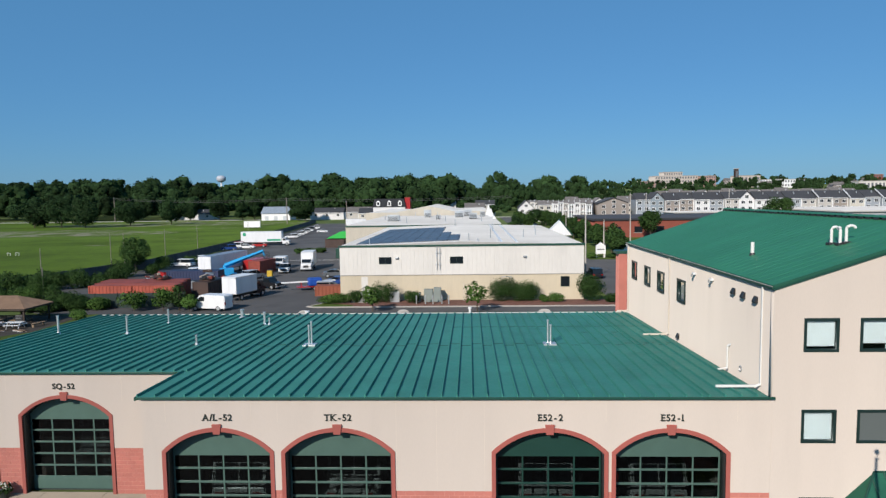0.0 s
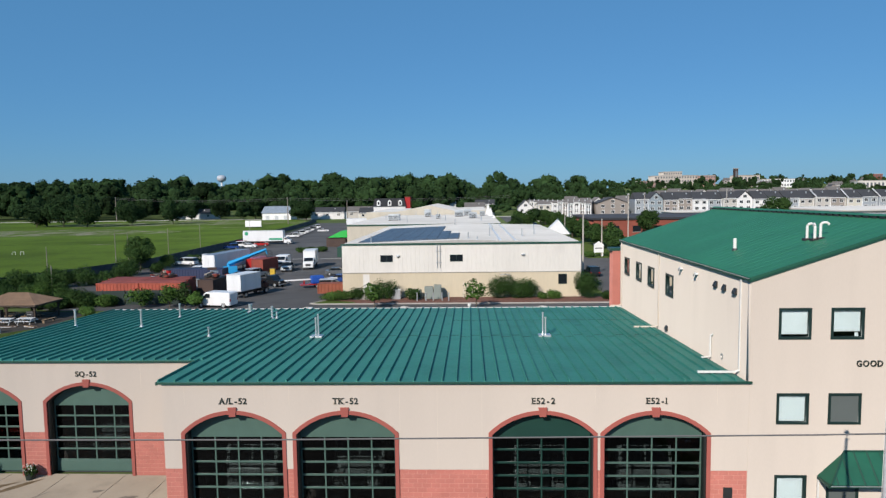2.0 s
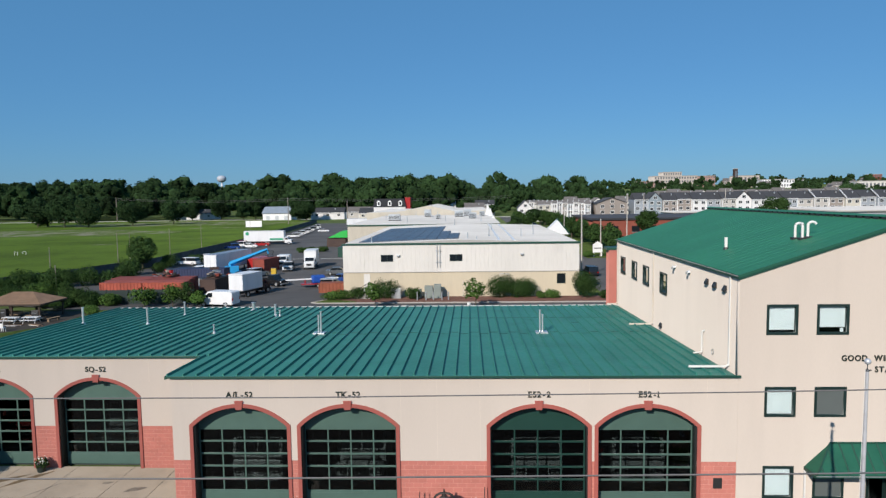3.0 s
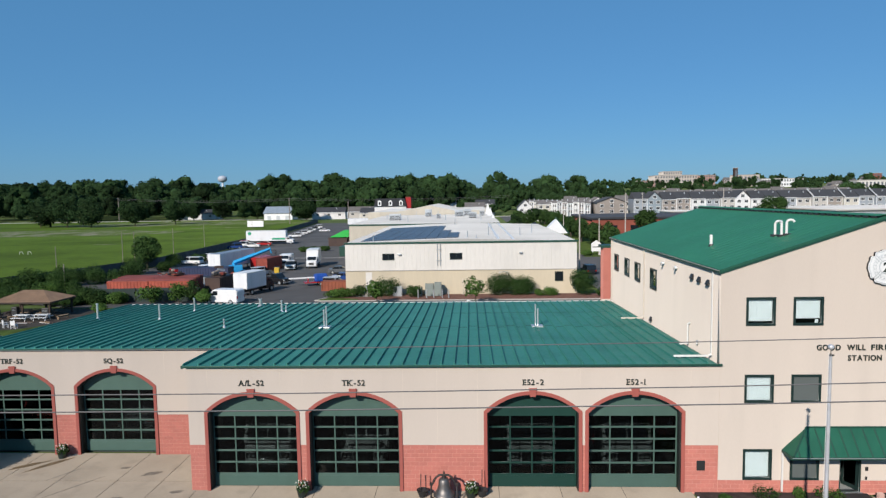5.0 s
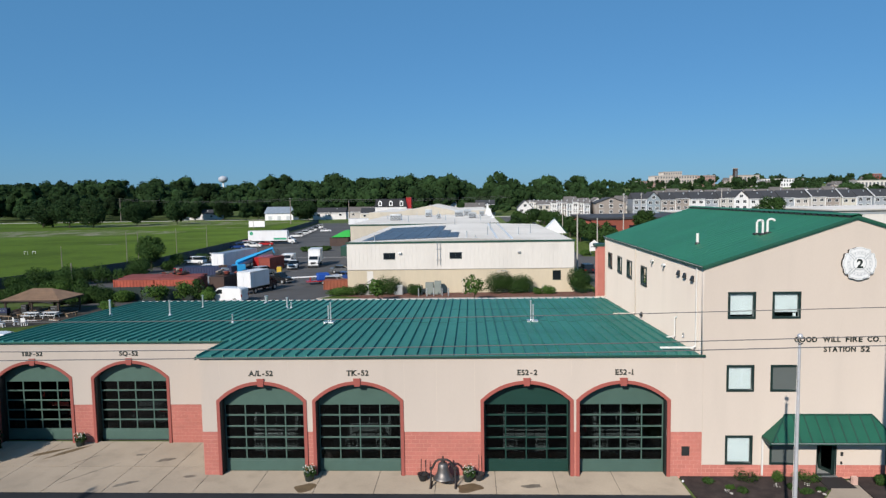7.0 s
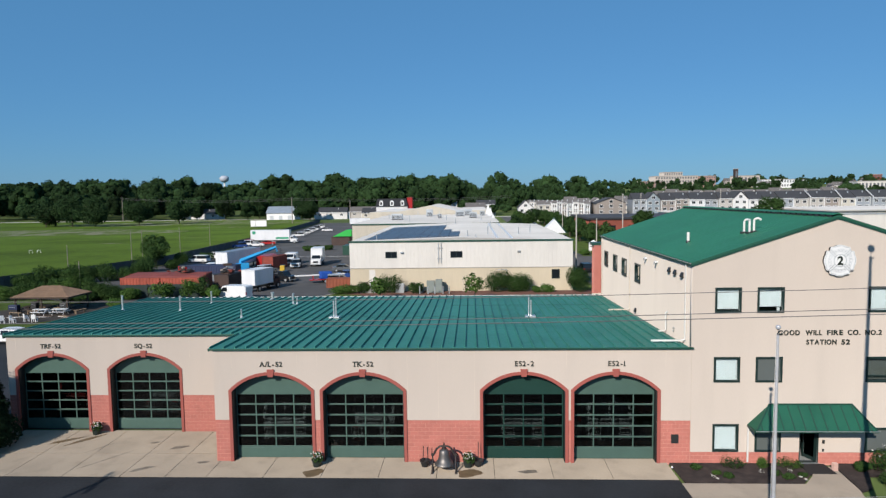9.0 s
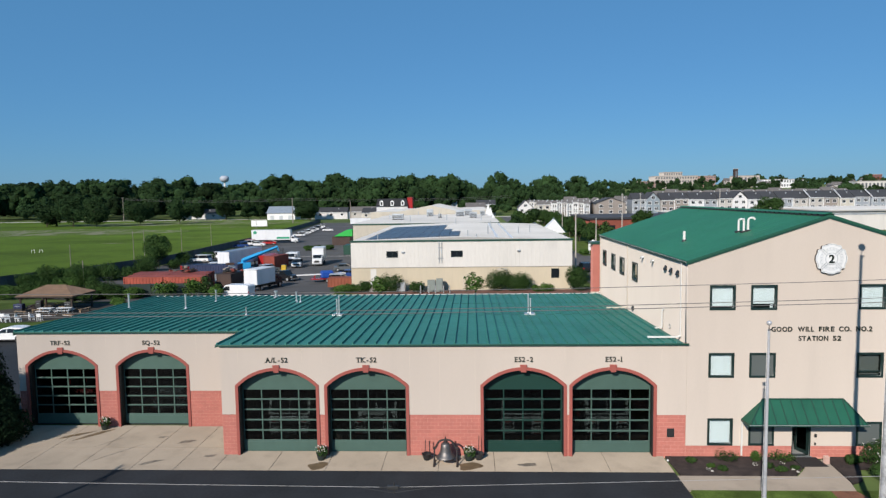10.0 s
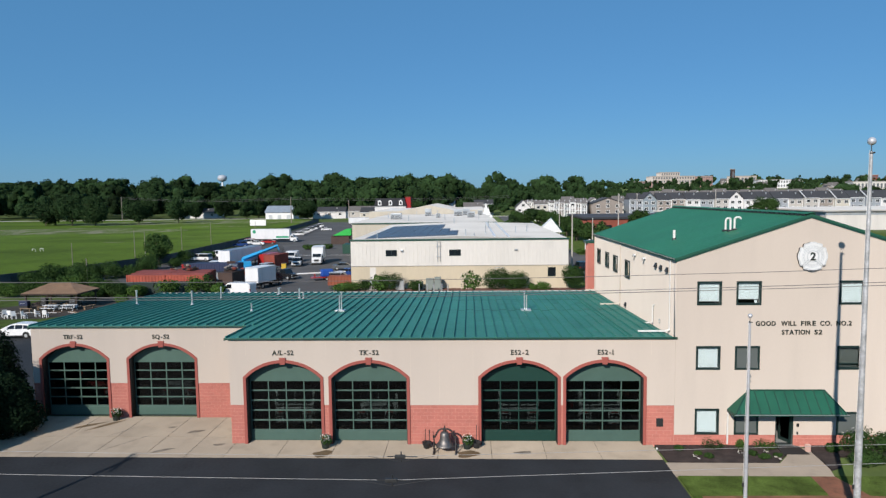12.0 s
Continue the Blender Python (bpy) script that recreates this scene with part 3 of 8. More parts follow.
# entrance
frame_pts = [(DOOR[0], 0.04), (DOOR[1], 0.04), (DOOR[1], 2.1), (DOOR[0], 2.1)]
d = part("door_frame", plate("door_frame", frame_pts, [[(DOOR[0] + 0.07, 0.05), (DOOR[1] - 0.07, 0.05), (DOOR[1] - 0.07, 2.03), (DOOR[0] + 0.07, 2.03)]], 0.02, 0.16), FRAME_GREEN, station, "dark green frame of an open entrance")
hinge = pose(DOOR[1] - 0.08, 0.12, 0.0, 0, 0, -68)
leaf = part("entrance_door", plate("entrance_door", [(-0.84, 0.06), (0, 0.06), (0, 2.02), (-0.84, 2.02)], [[(-0.73, 0.24), (-0.11, 0.24), (-0.11, 1.92), (-0.73, 1.92)]], -0.02, 0.02), FRAME_GREEN, d, "dark glazed entrance door standing ajar")
leaf.matrix_basis = hinge
p = part("pane", boxm(-0.73, -0.11, -0.005, 0.005, 0.24, 1.92), GLASS, leaf)
p.visible_shadow = False
part("door_handle", boxm(-0.79, -0.75, -0.09, -0.03, 0.85, 1.25, bevel=0.01), CHROME, leaf, "chrome pull handle")
part("threshold", boxm(DOOR[0] - 0.05, DOOR[1] + 0.05, -0.12, 0.02, 0.0, 0.04), GALVANISED, d)
part("hall_floor", boxm(DOOR[0] - 0.6, DOOR[1] + 0.6, 0.33, 3.2, 0.052, 0.062), mat("grey_hall_tile", (0.34, 0.35, 0.34), 0.5, var=0.08, fine=4), station, "grey tiled hall floor inside the entrance")
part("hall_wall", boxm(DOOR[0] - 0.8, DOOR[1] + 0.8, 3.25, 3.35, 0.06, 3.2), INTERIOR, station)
part("call_box", boxm(19.88, 20.0, -0.10, -0.032, 1.12, 1.3, bevel=0.01), DARK_METAL, station)
part("key_box", boxm(19.89, 19.97, -0.09, -0.032, 0.68, 0.82, bevel=0.01), DARK_METAL, station)
part("wall_plaque", boxm(12.03, 12.42, -0.06, -0.02, 1.10, 1.58, bevel=0.01), DARK_METAL, station, "dark framed wall plaque")


def build_canopy():
    """A small hipped metal roof over the entrance."""
    zb, zt, y = 2.14, 3.20, -1.0
    bl, br, fl, fr, tl, tr = (16.0, -0.035, zb), (22.3, -0.035, zb), (16.1, y, zb), (22.1, y, zb), (17.1, -0.035, zt), (21.35, -0.035, zt)
    bm = bmesh.new()
    v = [bm.verts.new(p) for p in (bl, fl, fr, br, tl, tr)]
    for f in ((0, 1, 4), (1, 2, 5, 4), (2, 3, 5), (0, 4, 5, 3), (0, 3, 2, 1)):
        bm.faces.new([v[i] for i in f])
    can = part("canopy", bm, mat("canopy_green", (0.013, 0.100, 0.058), 0.5, var=0.1, scale=0.8, fine=6), station, "green hipped metal canopy over the entrance")
    n = 11
    for i in range(n):
        s = (i + 0.5) / n
        x = fl[0] + (fr[0] - fl[0]) * s
        u = min(1.0, (x - fl[0]) / (tl[0] - fl[0]), (fr[0] - x) / (fr[0] - tr[0]))
        rod(b := bmesh.new(), (x, y, zb + 0.02), (x, y + (-0.035 - y) * u, zb + (zt - zb) * u + 0.02), 0.034, seg=5)
        part("seam", b, FASCIA, can)
    for a, b in ((fl, tl), (fr, tr), (tl, tr)):
        part("ridge_cap", rodm(Vector(a) + Vector((0, 0, 0.02)), Vector(b) + Vector((0, 0, 0.02)), 0.045, seg=6), FASCIA, can)
    part("gutter", boxm(16.0, 22.2, y - 0.08, y - 0.004, zb - 0.085, zb + 0.01, bevel=0.01), FASCIA, can)
    part("gutter_lip", boxm(16.0, 22.2, y - 0.092, y - 0.082, zb - 0.03, zb + 0.008), GALVANISED, can, "pale metal gutter lip")
    part("gutter", boxm(15.98, 16.08, y, -0.05, zb - 0.13, zb - 0.004), FASCIA, can)
    part("soffit", boxm(16.1, 22.1, y + 0.01, -0.05, zb - 0.10, zb - 0.01), FASCIA, can)
    part("downspout", boxm(15.98, 16.06, -0.13, -0.04, 0.1, zb - 0.13, bevel=0.01), WHITE_PIPE, can, "white downspout")


build_canopy()


# office roof
def slope_panel(w, length):
    bm = boxm(0, length, 0.0, w, -0.05, 0.0)
    prism(bm, [(-0.025, -0.01), (0.025, -0.01), (0.014, 0.005), (-0.014, 0.005)], "x", 0.0, length - 0.02)
    return finish(bm, "roof_panel")


ROOF_X, ROOF_E, ROOF_R = TX0 - 0.06, 10.74, 13.12
rise, run = ROOF_R - ROOF_E, RIDGE_X - ROOF_X
ang = math.degrees(math.atan2(rise, run))
slope = slope_panel(0.61, math.hypot(rise, run))
slope.materials.append(TOWER_ROOF)
deck3 = part("office_roof_deck", prismm([(ROOF_X + 0.02, ROOF_E - 0.07), (RIDGE_X, ROOF_R - 0.08), (2 * RIDGE_X - ROOF_X - 0.02, ROOF_E - 0.07), (2 * RIDGE_X - ROOF_X - 0.12, ROOF_E - 0.12), (RIDGE_X, ROOF_R - 0.2), (ROOF_X + 0.12, ROOF_E - 0.12)], "y", -0.05, TY1 + 0.33), FASCIA, station)
for k in range(38):
    y = -0.06 + 0.622 * k
    part("roof_panel", slope, None, deck3, at=pose(ROOF_X, y, ROOF_E, 0, -ang, 0))
    part("roof_panel", slope, None, deck3, at=pose(2 * RIDGE_X - ROOF_X, y + 0.61, ROOF_E, 0, -ang, 180))
bm = prismm([(RIDGE_X - 0.3, ROOF_R + 0.035), (RIDGE_X, ROOF_R + 0.12), (RIDGE_X + 0.3, ROOF_R + 0.035), (RIDGE_X, ROOF_R + 0.085)], "y", -0.10, TY1 + 0.35)
part("ridge_cap", bm, TOWER_ROOF, deck3, "green vented ridge cap")
for k in range(38):
    y = 0.1 + 0.62 * k
    part("ridge_vent", prismm([(RIDGE_X - 0.29, ROOF_R - 0.09), (RIDGE_X, ROOF_R), (RIDGE_X + 0.29, ROOF_R - 0.09), (RIDGE_X + 0.29, ROOF_R + 0.034), (RIDGE_X, ROOF_R + 0.082), (RIDGE_X - 0.29, ROOF_R + 0.034)], "y", y, y + 0.40), DARK_METAL, deck3)
for s in (-1, 1):
    e = RIDGE_X + s * (run + 0.01)
    part("barge_board", prismm([(e, ROOF_E + 0.02), (RIDGE_X, ROOF_R + 0.03), (RIDGE_X, ROOF_R - 0.09), (e, ROOF_E - 0.10)], "y", -0.10, -0.062), RAKE, station, "green rolled rake edge")
    part("gable_trim", prismm([(e, ROOF_E - 0.104), (RIDGE_X, ROOF_R - 0.094), (RIDGE_X, ROOF_R - 0.19), (e, ROOF_E - 0.20)], "y", -0.085, -0.05), FASCIA, station, "dark green gable trim")
part("gutter", boxm(ROOF_X - 0.05, ROOF_X + 0.03, -0.06, TY1 + 0.33, ROOF_E - 0.16, ROOF_E - 0.02, bevel=0.01), FASCIA, station, "dark green eave gutter")
part("gutter_lip", boxm(ROOF_X - 0.062, ROOF_X - 0.052, -0.06, TY1 + 0.33, ROOF_E - 0.055, ROOF_E - 0.03), PALE_PIPE, station, "pale painted gutter lip")
for y, z0, arm in ((0.93, 6.45, 1.85), (13.22, 5.95, 1.55), (23.1, 5.6, 0.9)):
    bm = boxm(TX0 - 0.085, TX0 - 0.02, y - 0.045, y + 0.045, z0, T_EAVE - 0.02, bevel=0.012)
    rod(bm, (TX0 - 0.05, y, z0 + 0.06), (TX0 - 0.22, y, z0 - 0.01), 0.05, seg=8)
    box(bm, TX0 - arm, TX0 - 0.18, y - 0.045, y + 0.045, z0 - 0.06, z0 + 0.035, bevel=0.012)
    part("downspout", bm, PALE_PIPE if z0 < 6 else WHITE_PIPE, station, "pale downspout emptying on the low roof")
bm = rodm((TX0 - 0.1, 4.2, 6.3), (TX0 - 0.1, 4.2, 7.35), 0.045, seg=8)
rod(bm, (TX0 - 0.1, 4.2, 7.35), (TX0 + 0.0, 4.08, 7.44), 0.045, seg=8)
rod(bm, (TX0 - 0.1, 4.2, 6.3), (TX0 - 0.55, 4.15, 6.26), 0.045, seg=8)
part("drain_pipe", bm, WHITE_PIPE, station, "white drain pipe on the side wall")
for y, z in ((8.86, 10.13), (6.41, 10.13)):
    f = part("floodlight", boxm(TX0 - 0.16, TX0 - 0.01, y - 0.12, y + 0.12, z - 0.05, z + 0.06, bevel=0.02), WHITE_PAINT, station, "white wall floodlight")
    part("lens", boxm(TX0 - 0.22, TX0 - 0.164, y - 0.09, y + 0.09, z - 0.15, z - 0.01, bevel=0.01), LAMP_GLASS_WALL, f)
for y, z in ((3.82, 9.95), (2.77, 9.93), (1.55, 9.93), (11.44, 6.22)):
    bm = prismm([(TX0 - 0.02, z - 0.14), (TX0 - 0.02, z + 0.14), (TX0 - 0.06, z + 0.12), (TX0 - 0.15, z - 0.07), (TX0 - 0.14, z - 0.14)], "y", y - 0.16, y + 0.16)
    part("vent_hood", bm, DARK_METAL, station, "dark metal wall vent hood")
bm = tube(bmesh.new(), [(TX0 - 0.03, 2.94 + 0.12 * math.cos(0.5 * k), 6.62 + 0.12 * math.sin(0.5 * k)) for k in range(13)], 0.02, 5)
part("pipe_ring", bm, GALVANISED, station)
# red stair block behind
part("stair_block", boxm(12.44, 20, 23.75, 24.9, 0, 9.82), BLOCK, station, "red block stair tower behind the office")
part("stair_roof", boxm(12.26, 20.2, 23.8, 25.1, 9.824, 10.05, bevel=0.03), FASCIA, station, "flat green metal cap")


def roof_at(x):
    return ROOF_E + (x - ROOF_X) * rise / run


# pipes on the office roof
v = thing("roof_vent_pipe", "short white vent pipe on the office roof", "vent pipe", pose(14.85, 6.3, roof_at(14.85)))
part("pipe", rodm((0, 0, -0.1), (0, 0, 0.62), 0.085), WHITE_PIPE, v)
part("boot", rodm((0, 0, -0.05), (0, 0, 0.1), 0.16, 0.1), DARK_METAL, v)


def gooseneck(x, y, h, ox, oy):
    g = thing("gooseneck_vent", "white gooseneck vent pipe on the office roof", "vent pipe", pose(x, y, roof_at(x)), group="gooseneck vents")
    bend = [(ox * (1 - math.cos(a)) / 2, oy * (1 - math.cos(a)) / 2, h + 0.15 * math.sin(a)) for a in [math.pi * k / 8 * 0.9 for k in range(1, 9)]]
    bm = tube(bmesh.new(), [(0, 0, -0.15), (0, 0, h)] + bend, 0.062, 12)
    part("pipe", bm, WHITE_PIPE, g, smooth=False)
    part("boot", boxm(-0.17, 0.17, -0.15, 0.15, -0.08, 0.07, bevel=0.02), DARK_METAL, g)


gooseneck(17.05, 3.5, 0.60, 0.34, 0.05)
gooseneck(17.12, 2.95, 0.58, 0.12, 0.36)
gooseneck(17.32, 2.85, 0.60, 0.36, -0.06)

# badge on the gable
def build_badge():
    cx, cz, R = 20.38, 10.81, 0.82

    def outline(scale):
        out = []
        for k in range(128):
            a = 2 * math.pi * k / 128
            u = abs(math.degrees(a) % 90 - 45)
            r = 0.985 + 0.035 * math.exp(-((u - 11) / 6) ** 2) - 0.03 * math.exp(-((u - 24) / 7) ** 2) - 0.10 * math.exp(-(u / 4.5) ** 2)
            out.append((cx + R * scale * r * math.cos(a), cz + R * scale * r * math.sin(a)))
        return out
    pts = outline(1.0)
    b = thing("wall_badge", "white metal maltese cross badge with black numeral", "badge")
    part("backing", plate("backing", outline(0.985), [], -0.17, -0.034), DARK_METAL, b, "dark stand-off backing")
    plaque = part("plaque", plate("plaque", pts, [], -0.21, -0.174), WHITE_PAINT, b)
    part("rim", plate("rim", outline(0.955), [outline(0.925)], -0.216, -0.212), GALVANISED, plaque)
    ring = lambda r: [(cx + r * math.cos(2 * math.pi * k / 40), cz + r * math.sin(2 * math.pi * k / 40)) for k in range(40)]
    for r0, r1 in ((0.60, 0.585), (0.47, 0.455), (0.33, 0.295)):
        part("ring", plate("ring", ring(r0), [ring(r1)], -0.216, -0.212), GALVANISED, plaque)
    for k in range(4):
        a = math.pi / 4 + k * math.pi / 2
        for off in (-0.055, 0.055):
            bm = boxm(off - 0.014, off + 0.014, -0.222, -0.212, 0.33, 0.72)
            bmesh.ops.transform(bm, matrix=Matrix.Translation((cx, 0, cz)) @ Matrix.Rotation(a, 4, "Y"), verts=bm.verts)
            part("spoke", bm, GALVANISED, plaque)
    for k in range(20):
        if k % 5 == 2:
            continue
        a = math.pi / 4 + (k - 2) * math.pi / 10
        bm = boxm(-0.035, 0.035, -0.217, -0.212, 0.505, 0.55)
        bmesh.ops.transform(bm, matrix=Matrix.Translation((cx, 0, cz)) @ Matrix.Rotation(a, 4, "Y"), verts=bm.verts)
        part("mark", bm, GALVANISED, plaque)
    me, w = glyph("2", 0.60, 0.012, 0.03)
    part("numeral", me, BLACK_INK, plaque, at=pose(cx - w / 2, -0.226, cz - 0.205))


build_badge()
for text, cx in zip(("A/L-52", "TK-52", "E52-2", "E52-1"), MAIN_DOORS):
    lettering(text, 0.385, cx + 0.03, 5.30, -0.05, BLACK_INK, label=f"black raised serif letters {text} over a garage door", serif=True)
for text, cx in zip(("TRF-52", "SQ-52"), WING_DOORS):
    lettering(text, 0.385, cx, 5.30, WING_Y - 0.05, BLACK_INK, label=f"black raised serif letters {text} over a garage door", serif=True)
for label, z, words in (("black raised letters GOOD WILL FIRE CO. NO.2", 6.92, (("GOOD", 17.46, 18.55), ("WILL", 18.84, 19.68), ("FIRE", 19.94, 20.74), ("CO.", 20.98, 21.62), ("NO.2", 21.86, 22.70))),
                        ("black raised letters STATION 52", 6.42, (("STATION", 18.90, 20.43), ("52", 20.68, 21.11)))):
    row = thing("station_lettering", label, "lettering", pose(20.0, -0.05, z))
    for text, a, b in words:
        lettering(text, 0.36, (a + b) / 2 - 20.0, 0, 0, BLACK_INK, width=b - a, gap=0.13, bold=0.024, parent=row)

# ---- plants ----
def leaf_mesh(name, lobes, count, size, material, seed, flat_share=0.5):
    """Many small bent leaf clumps spread over and inside the given lobes (centre, radii)."""
    rng = np.random.default_rng(seed)
    w = np.array([r[0] * r[1] + r[1] * r[2] + r[0] * r[2] for _, r in lobes])
    pick = rng.choice(len(lobes), count, p=w / w.sum())
    c = np.array([l[0] for l in lobes])[pick]
    r = np.array([l[1] for l in lobes])[pick]
    d = rng.normal(size=(count, 3))
    d /= np.linalg.norm(d, axis=1)[:, None]
    depth = 1 - 0.45 * rng.random(count) ** 2 + 0.12 * rng.normal(size=count) * flat_share
    p = c + d * r * depth[:, None]
    n = d + 0.4 * rng.normal(size=(count, 3)) + np.array((0, 0, 0.2))
    n /= np.linalg.norm(n, axis=1)[:, None]
    t = np.cross(n, rng.normal(size=(count, 3)))
    t /= np.linalg.norm(t, axis=1)[:, None]
    b = np.cross(n, t)
    s = (size * (0.55 + 0.9 * rng.random(count)))[:, None]
    k = rng.random((count, 1)) * 0.5 + 0.5
    verts = np.concatenate([p + t * s, p + b * s * k + n * s * 0.3, p - t * s * 0.9, p - b * s * k - n * s * 0.25], axis=1).reshape(-1, 3)
    faces = np.arange(count * 4).reshape(-1, 4)
    me = bpy.data.meshes.new(name)
    me.from_pydata(verts.tolist(), [], faces.tolist())
    me.materials.append(material)
    return me


def crown_lobes(h, w, base, seed, n=9, pointed=False):
    rng = random.Random(seed)
    out = [((0, 0, base + (h - base) * 0.5), (w * 0.33, w * 0.33, (h - base) * 0.42))]
    for i in range(n):
        a, u = rng.uniform(0, 6.28), rng.uniform(0.12, 0.95)
        spread = (1.05 - u) if pointed else math.sin(math.pi * (0.15 + 0.75 * u))
        rad = w * 0.34 * spread * rng.uniform(0.7, 1.1)
        s = w * rng.uniform(0.16, 0.26) * (0.55 + 0.45 * spread)
        out.append(((rad * math.cos(a), rad * math.sin(a), base + (h - base) * (0.1 + 0.8 * u)), (s, s, s * rng.uniform(0.7, 1.0))))
    return out


def trunk_mesh(h, w, base, seed):
    rng = random.Random(seed)
    bm = bmesh.new()
    r = max(0.05, h * 0.022)
    top = base + (h - base) * 0.6
    rod(bm, (0, 0, -0.1), (0, 0, base), r, r * 0.8, 8)
    rod(bm, (0, 0, base), (0.05 * w, 0, top), r * 0.8, r * 0.25, 7)
    for i in range(6):
        a, z = rng.uniform(0, 6.28), rng.uniform(base * 0.9, top * 0.85)
        rod(bm, (0, 0, z), (w * 0.3 * math.cos(a), w * 0.3 * math.sin(a), z + (h - base) * 0.28), r * 0.45, r * 0.12, 5)
    return bm


def tree(x, y, h, w, seed, label, leaf=None, base=None, count=900, size=0.28, pointed=False, z=0.0, group=""):
    base = h * 0.22 if base is None else base
    t = thing("tree", label, "tree", pose(x, y, z), group)
    part("trunk", trunk_mesh(h, w, base, seed), BARK, t)
    part("crown", leaf_mesh("crown", crown_lobes(h, w, base, seed, pointed=pointed), count, size, leaf or LEAF, seed), None, t)
    return t


def shrub(x, y, w, d, h, seed, label, leaf=None, count=700, size=0.16, name="shrub", z=0.0):
    rng = random.Random(seed)
    lobes = [((rng.uniform(-0.3, 0.3) * w, rng.uniform(-0.25, 0.25) * d, h * rng.uniform(0.35, 0.62)), (w * 0.26, d * 0.28, h * 0.36)) for _ in range(7)]
    lobes.append(((0, 0, h * 0.42), (w * 0.42, d * 0.42, h * 0.42)))
    ob = part(name, leaf_mesh(name, lobes, count, size, leaf or LEAF, seed), None, None, at=pose(x, y, z))
    return tagged(ob, label, "shrub")


# ---- vehicles ----
PAINTS = {"white": (0.78, 0.78, 0.78), "silver": (0.45, 0.46, 0.48), "black": (0.015, 0.015, 0.017), "red": (0.38, 0.02, 0.02), "blue": (0.02, 0.06, 0.22), "grey": (0.12, 0.13, 0.14), "maroon": (0.20, 0.03, 0.03)}
PAINT = {k: mat(f"{k}_car_paint", v, 0.28, var=0.04, scale=1.0) for k, v in PAINTS.items()}
LAMP_GLASS = mat("lamp_glass", (0.6, 0.6, 0.58), 0.15, var=0.02)
TAIL_RED = mat("red_lamp", (0.35, 0.01, 0.01), 0.25, var=0.02)


def wheels(t, spots, r, wide=0.22):
    tyre, rim = bmesh.new(), bmesh.new()
    rod(tyre, (0, -wide / 2, 0), (0, wide / 2, 0), r, seg=16)
    rod(rim, (0, -wide / 2 - 0.012, 0), (0, wide / 2 + 0.012, 0), r * 0.58, seg=12)
    tm, rm = finish(tyre, "wheel"), finish(rim, "rim")
    tm.materials.append(TYRE)
    rm.materials.append(GALVANISED)
    for x, y in spots:
        w = part("wheel", tm, None, t, at=pose(x, y, r))
        part("rim", rm, None, w)


def car(x, y, turn, paint, label, suv=False, length=4.5, group="", z=0.0):
    """A passenger car; its nose points along its own +x."""
    h, w = (1.72, 1.86) if suv else (1.45, 1.8)
    L = length / 2
    t = thing("car", label, "car", pose(x, y, z, 0, 0, turn), group)
    body = [(-L, 0.32), (-L, 0.82), (-L + 0.12, 0.98), (L - 1.25, 0.98), (L - 0.2, 0.86), (L, 0.62), (L, 0.30)]
    bm = prismm(body, "y", -w / 2, w / 2)
    bmesh.ops.bevel(bm, geom=bm.edges[:], offset=0.05, segments=2, affect="EDGES")
    part("body", bm, PAINT[paint], t)
    back = -L + (0.12 if suv else 0.75)
    bm = prismm([(back, 0.96), (back + (0.18 if suv else 0.55), h - 0.06), (L - 1.95, h - 0.06), (L - 1.15, 0.96)], "y", -w / 2 + 0.09, w / 2 - 0.09)
    part("glasshouse", bm, CAR_GLASS, t, "dark tinted windows")
    part("roof", boxm(back + (0.1 if suv else 0.5), L - 1.9, -w / 2 + 0.1, w / 2 - 0.1, h - 0.07, h, bevel=0.03), PAINT[paint], t)
    for s in (-1, 1):
        part("headlight", boxm(L - 0.12, L + 0.01, s * w * 0.36 - 0.16, s * w * 0.36 + 0.16, 0.6, 0.76, bevel=0.02), LAMP_GLASS, t)
        part("tail_light", boxm(-L - 0.01, -L + 0.1, s * w * 0.38 - 0.14, s * w * 0.38 + 0.14, 0.66, 0.84, bevel=0.02), TAIL_RED, t)
        part("door_pillar", boxm(-0.1, 0.0, s * (w / 2 - 0.085) - 0.01, s * (w / 2 - 0.085) + 0.01, 0.97, h - 0.06), PAINT[paint], t)
    wheels(t, [(a, b) for a in (-L + 0.85, L - 0.9) for b in (-w / 2 + 0.1, w / 2 - 0.1)], 0.34)
    return t


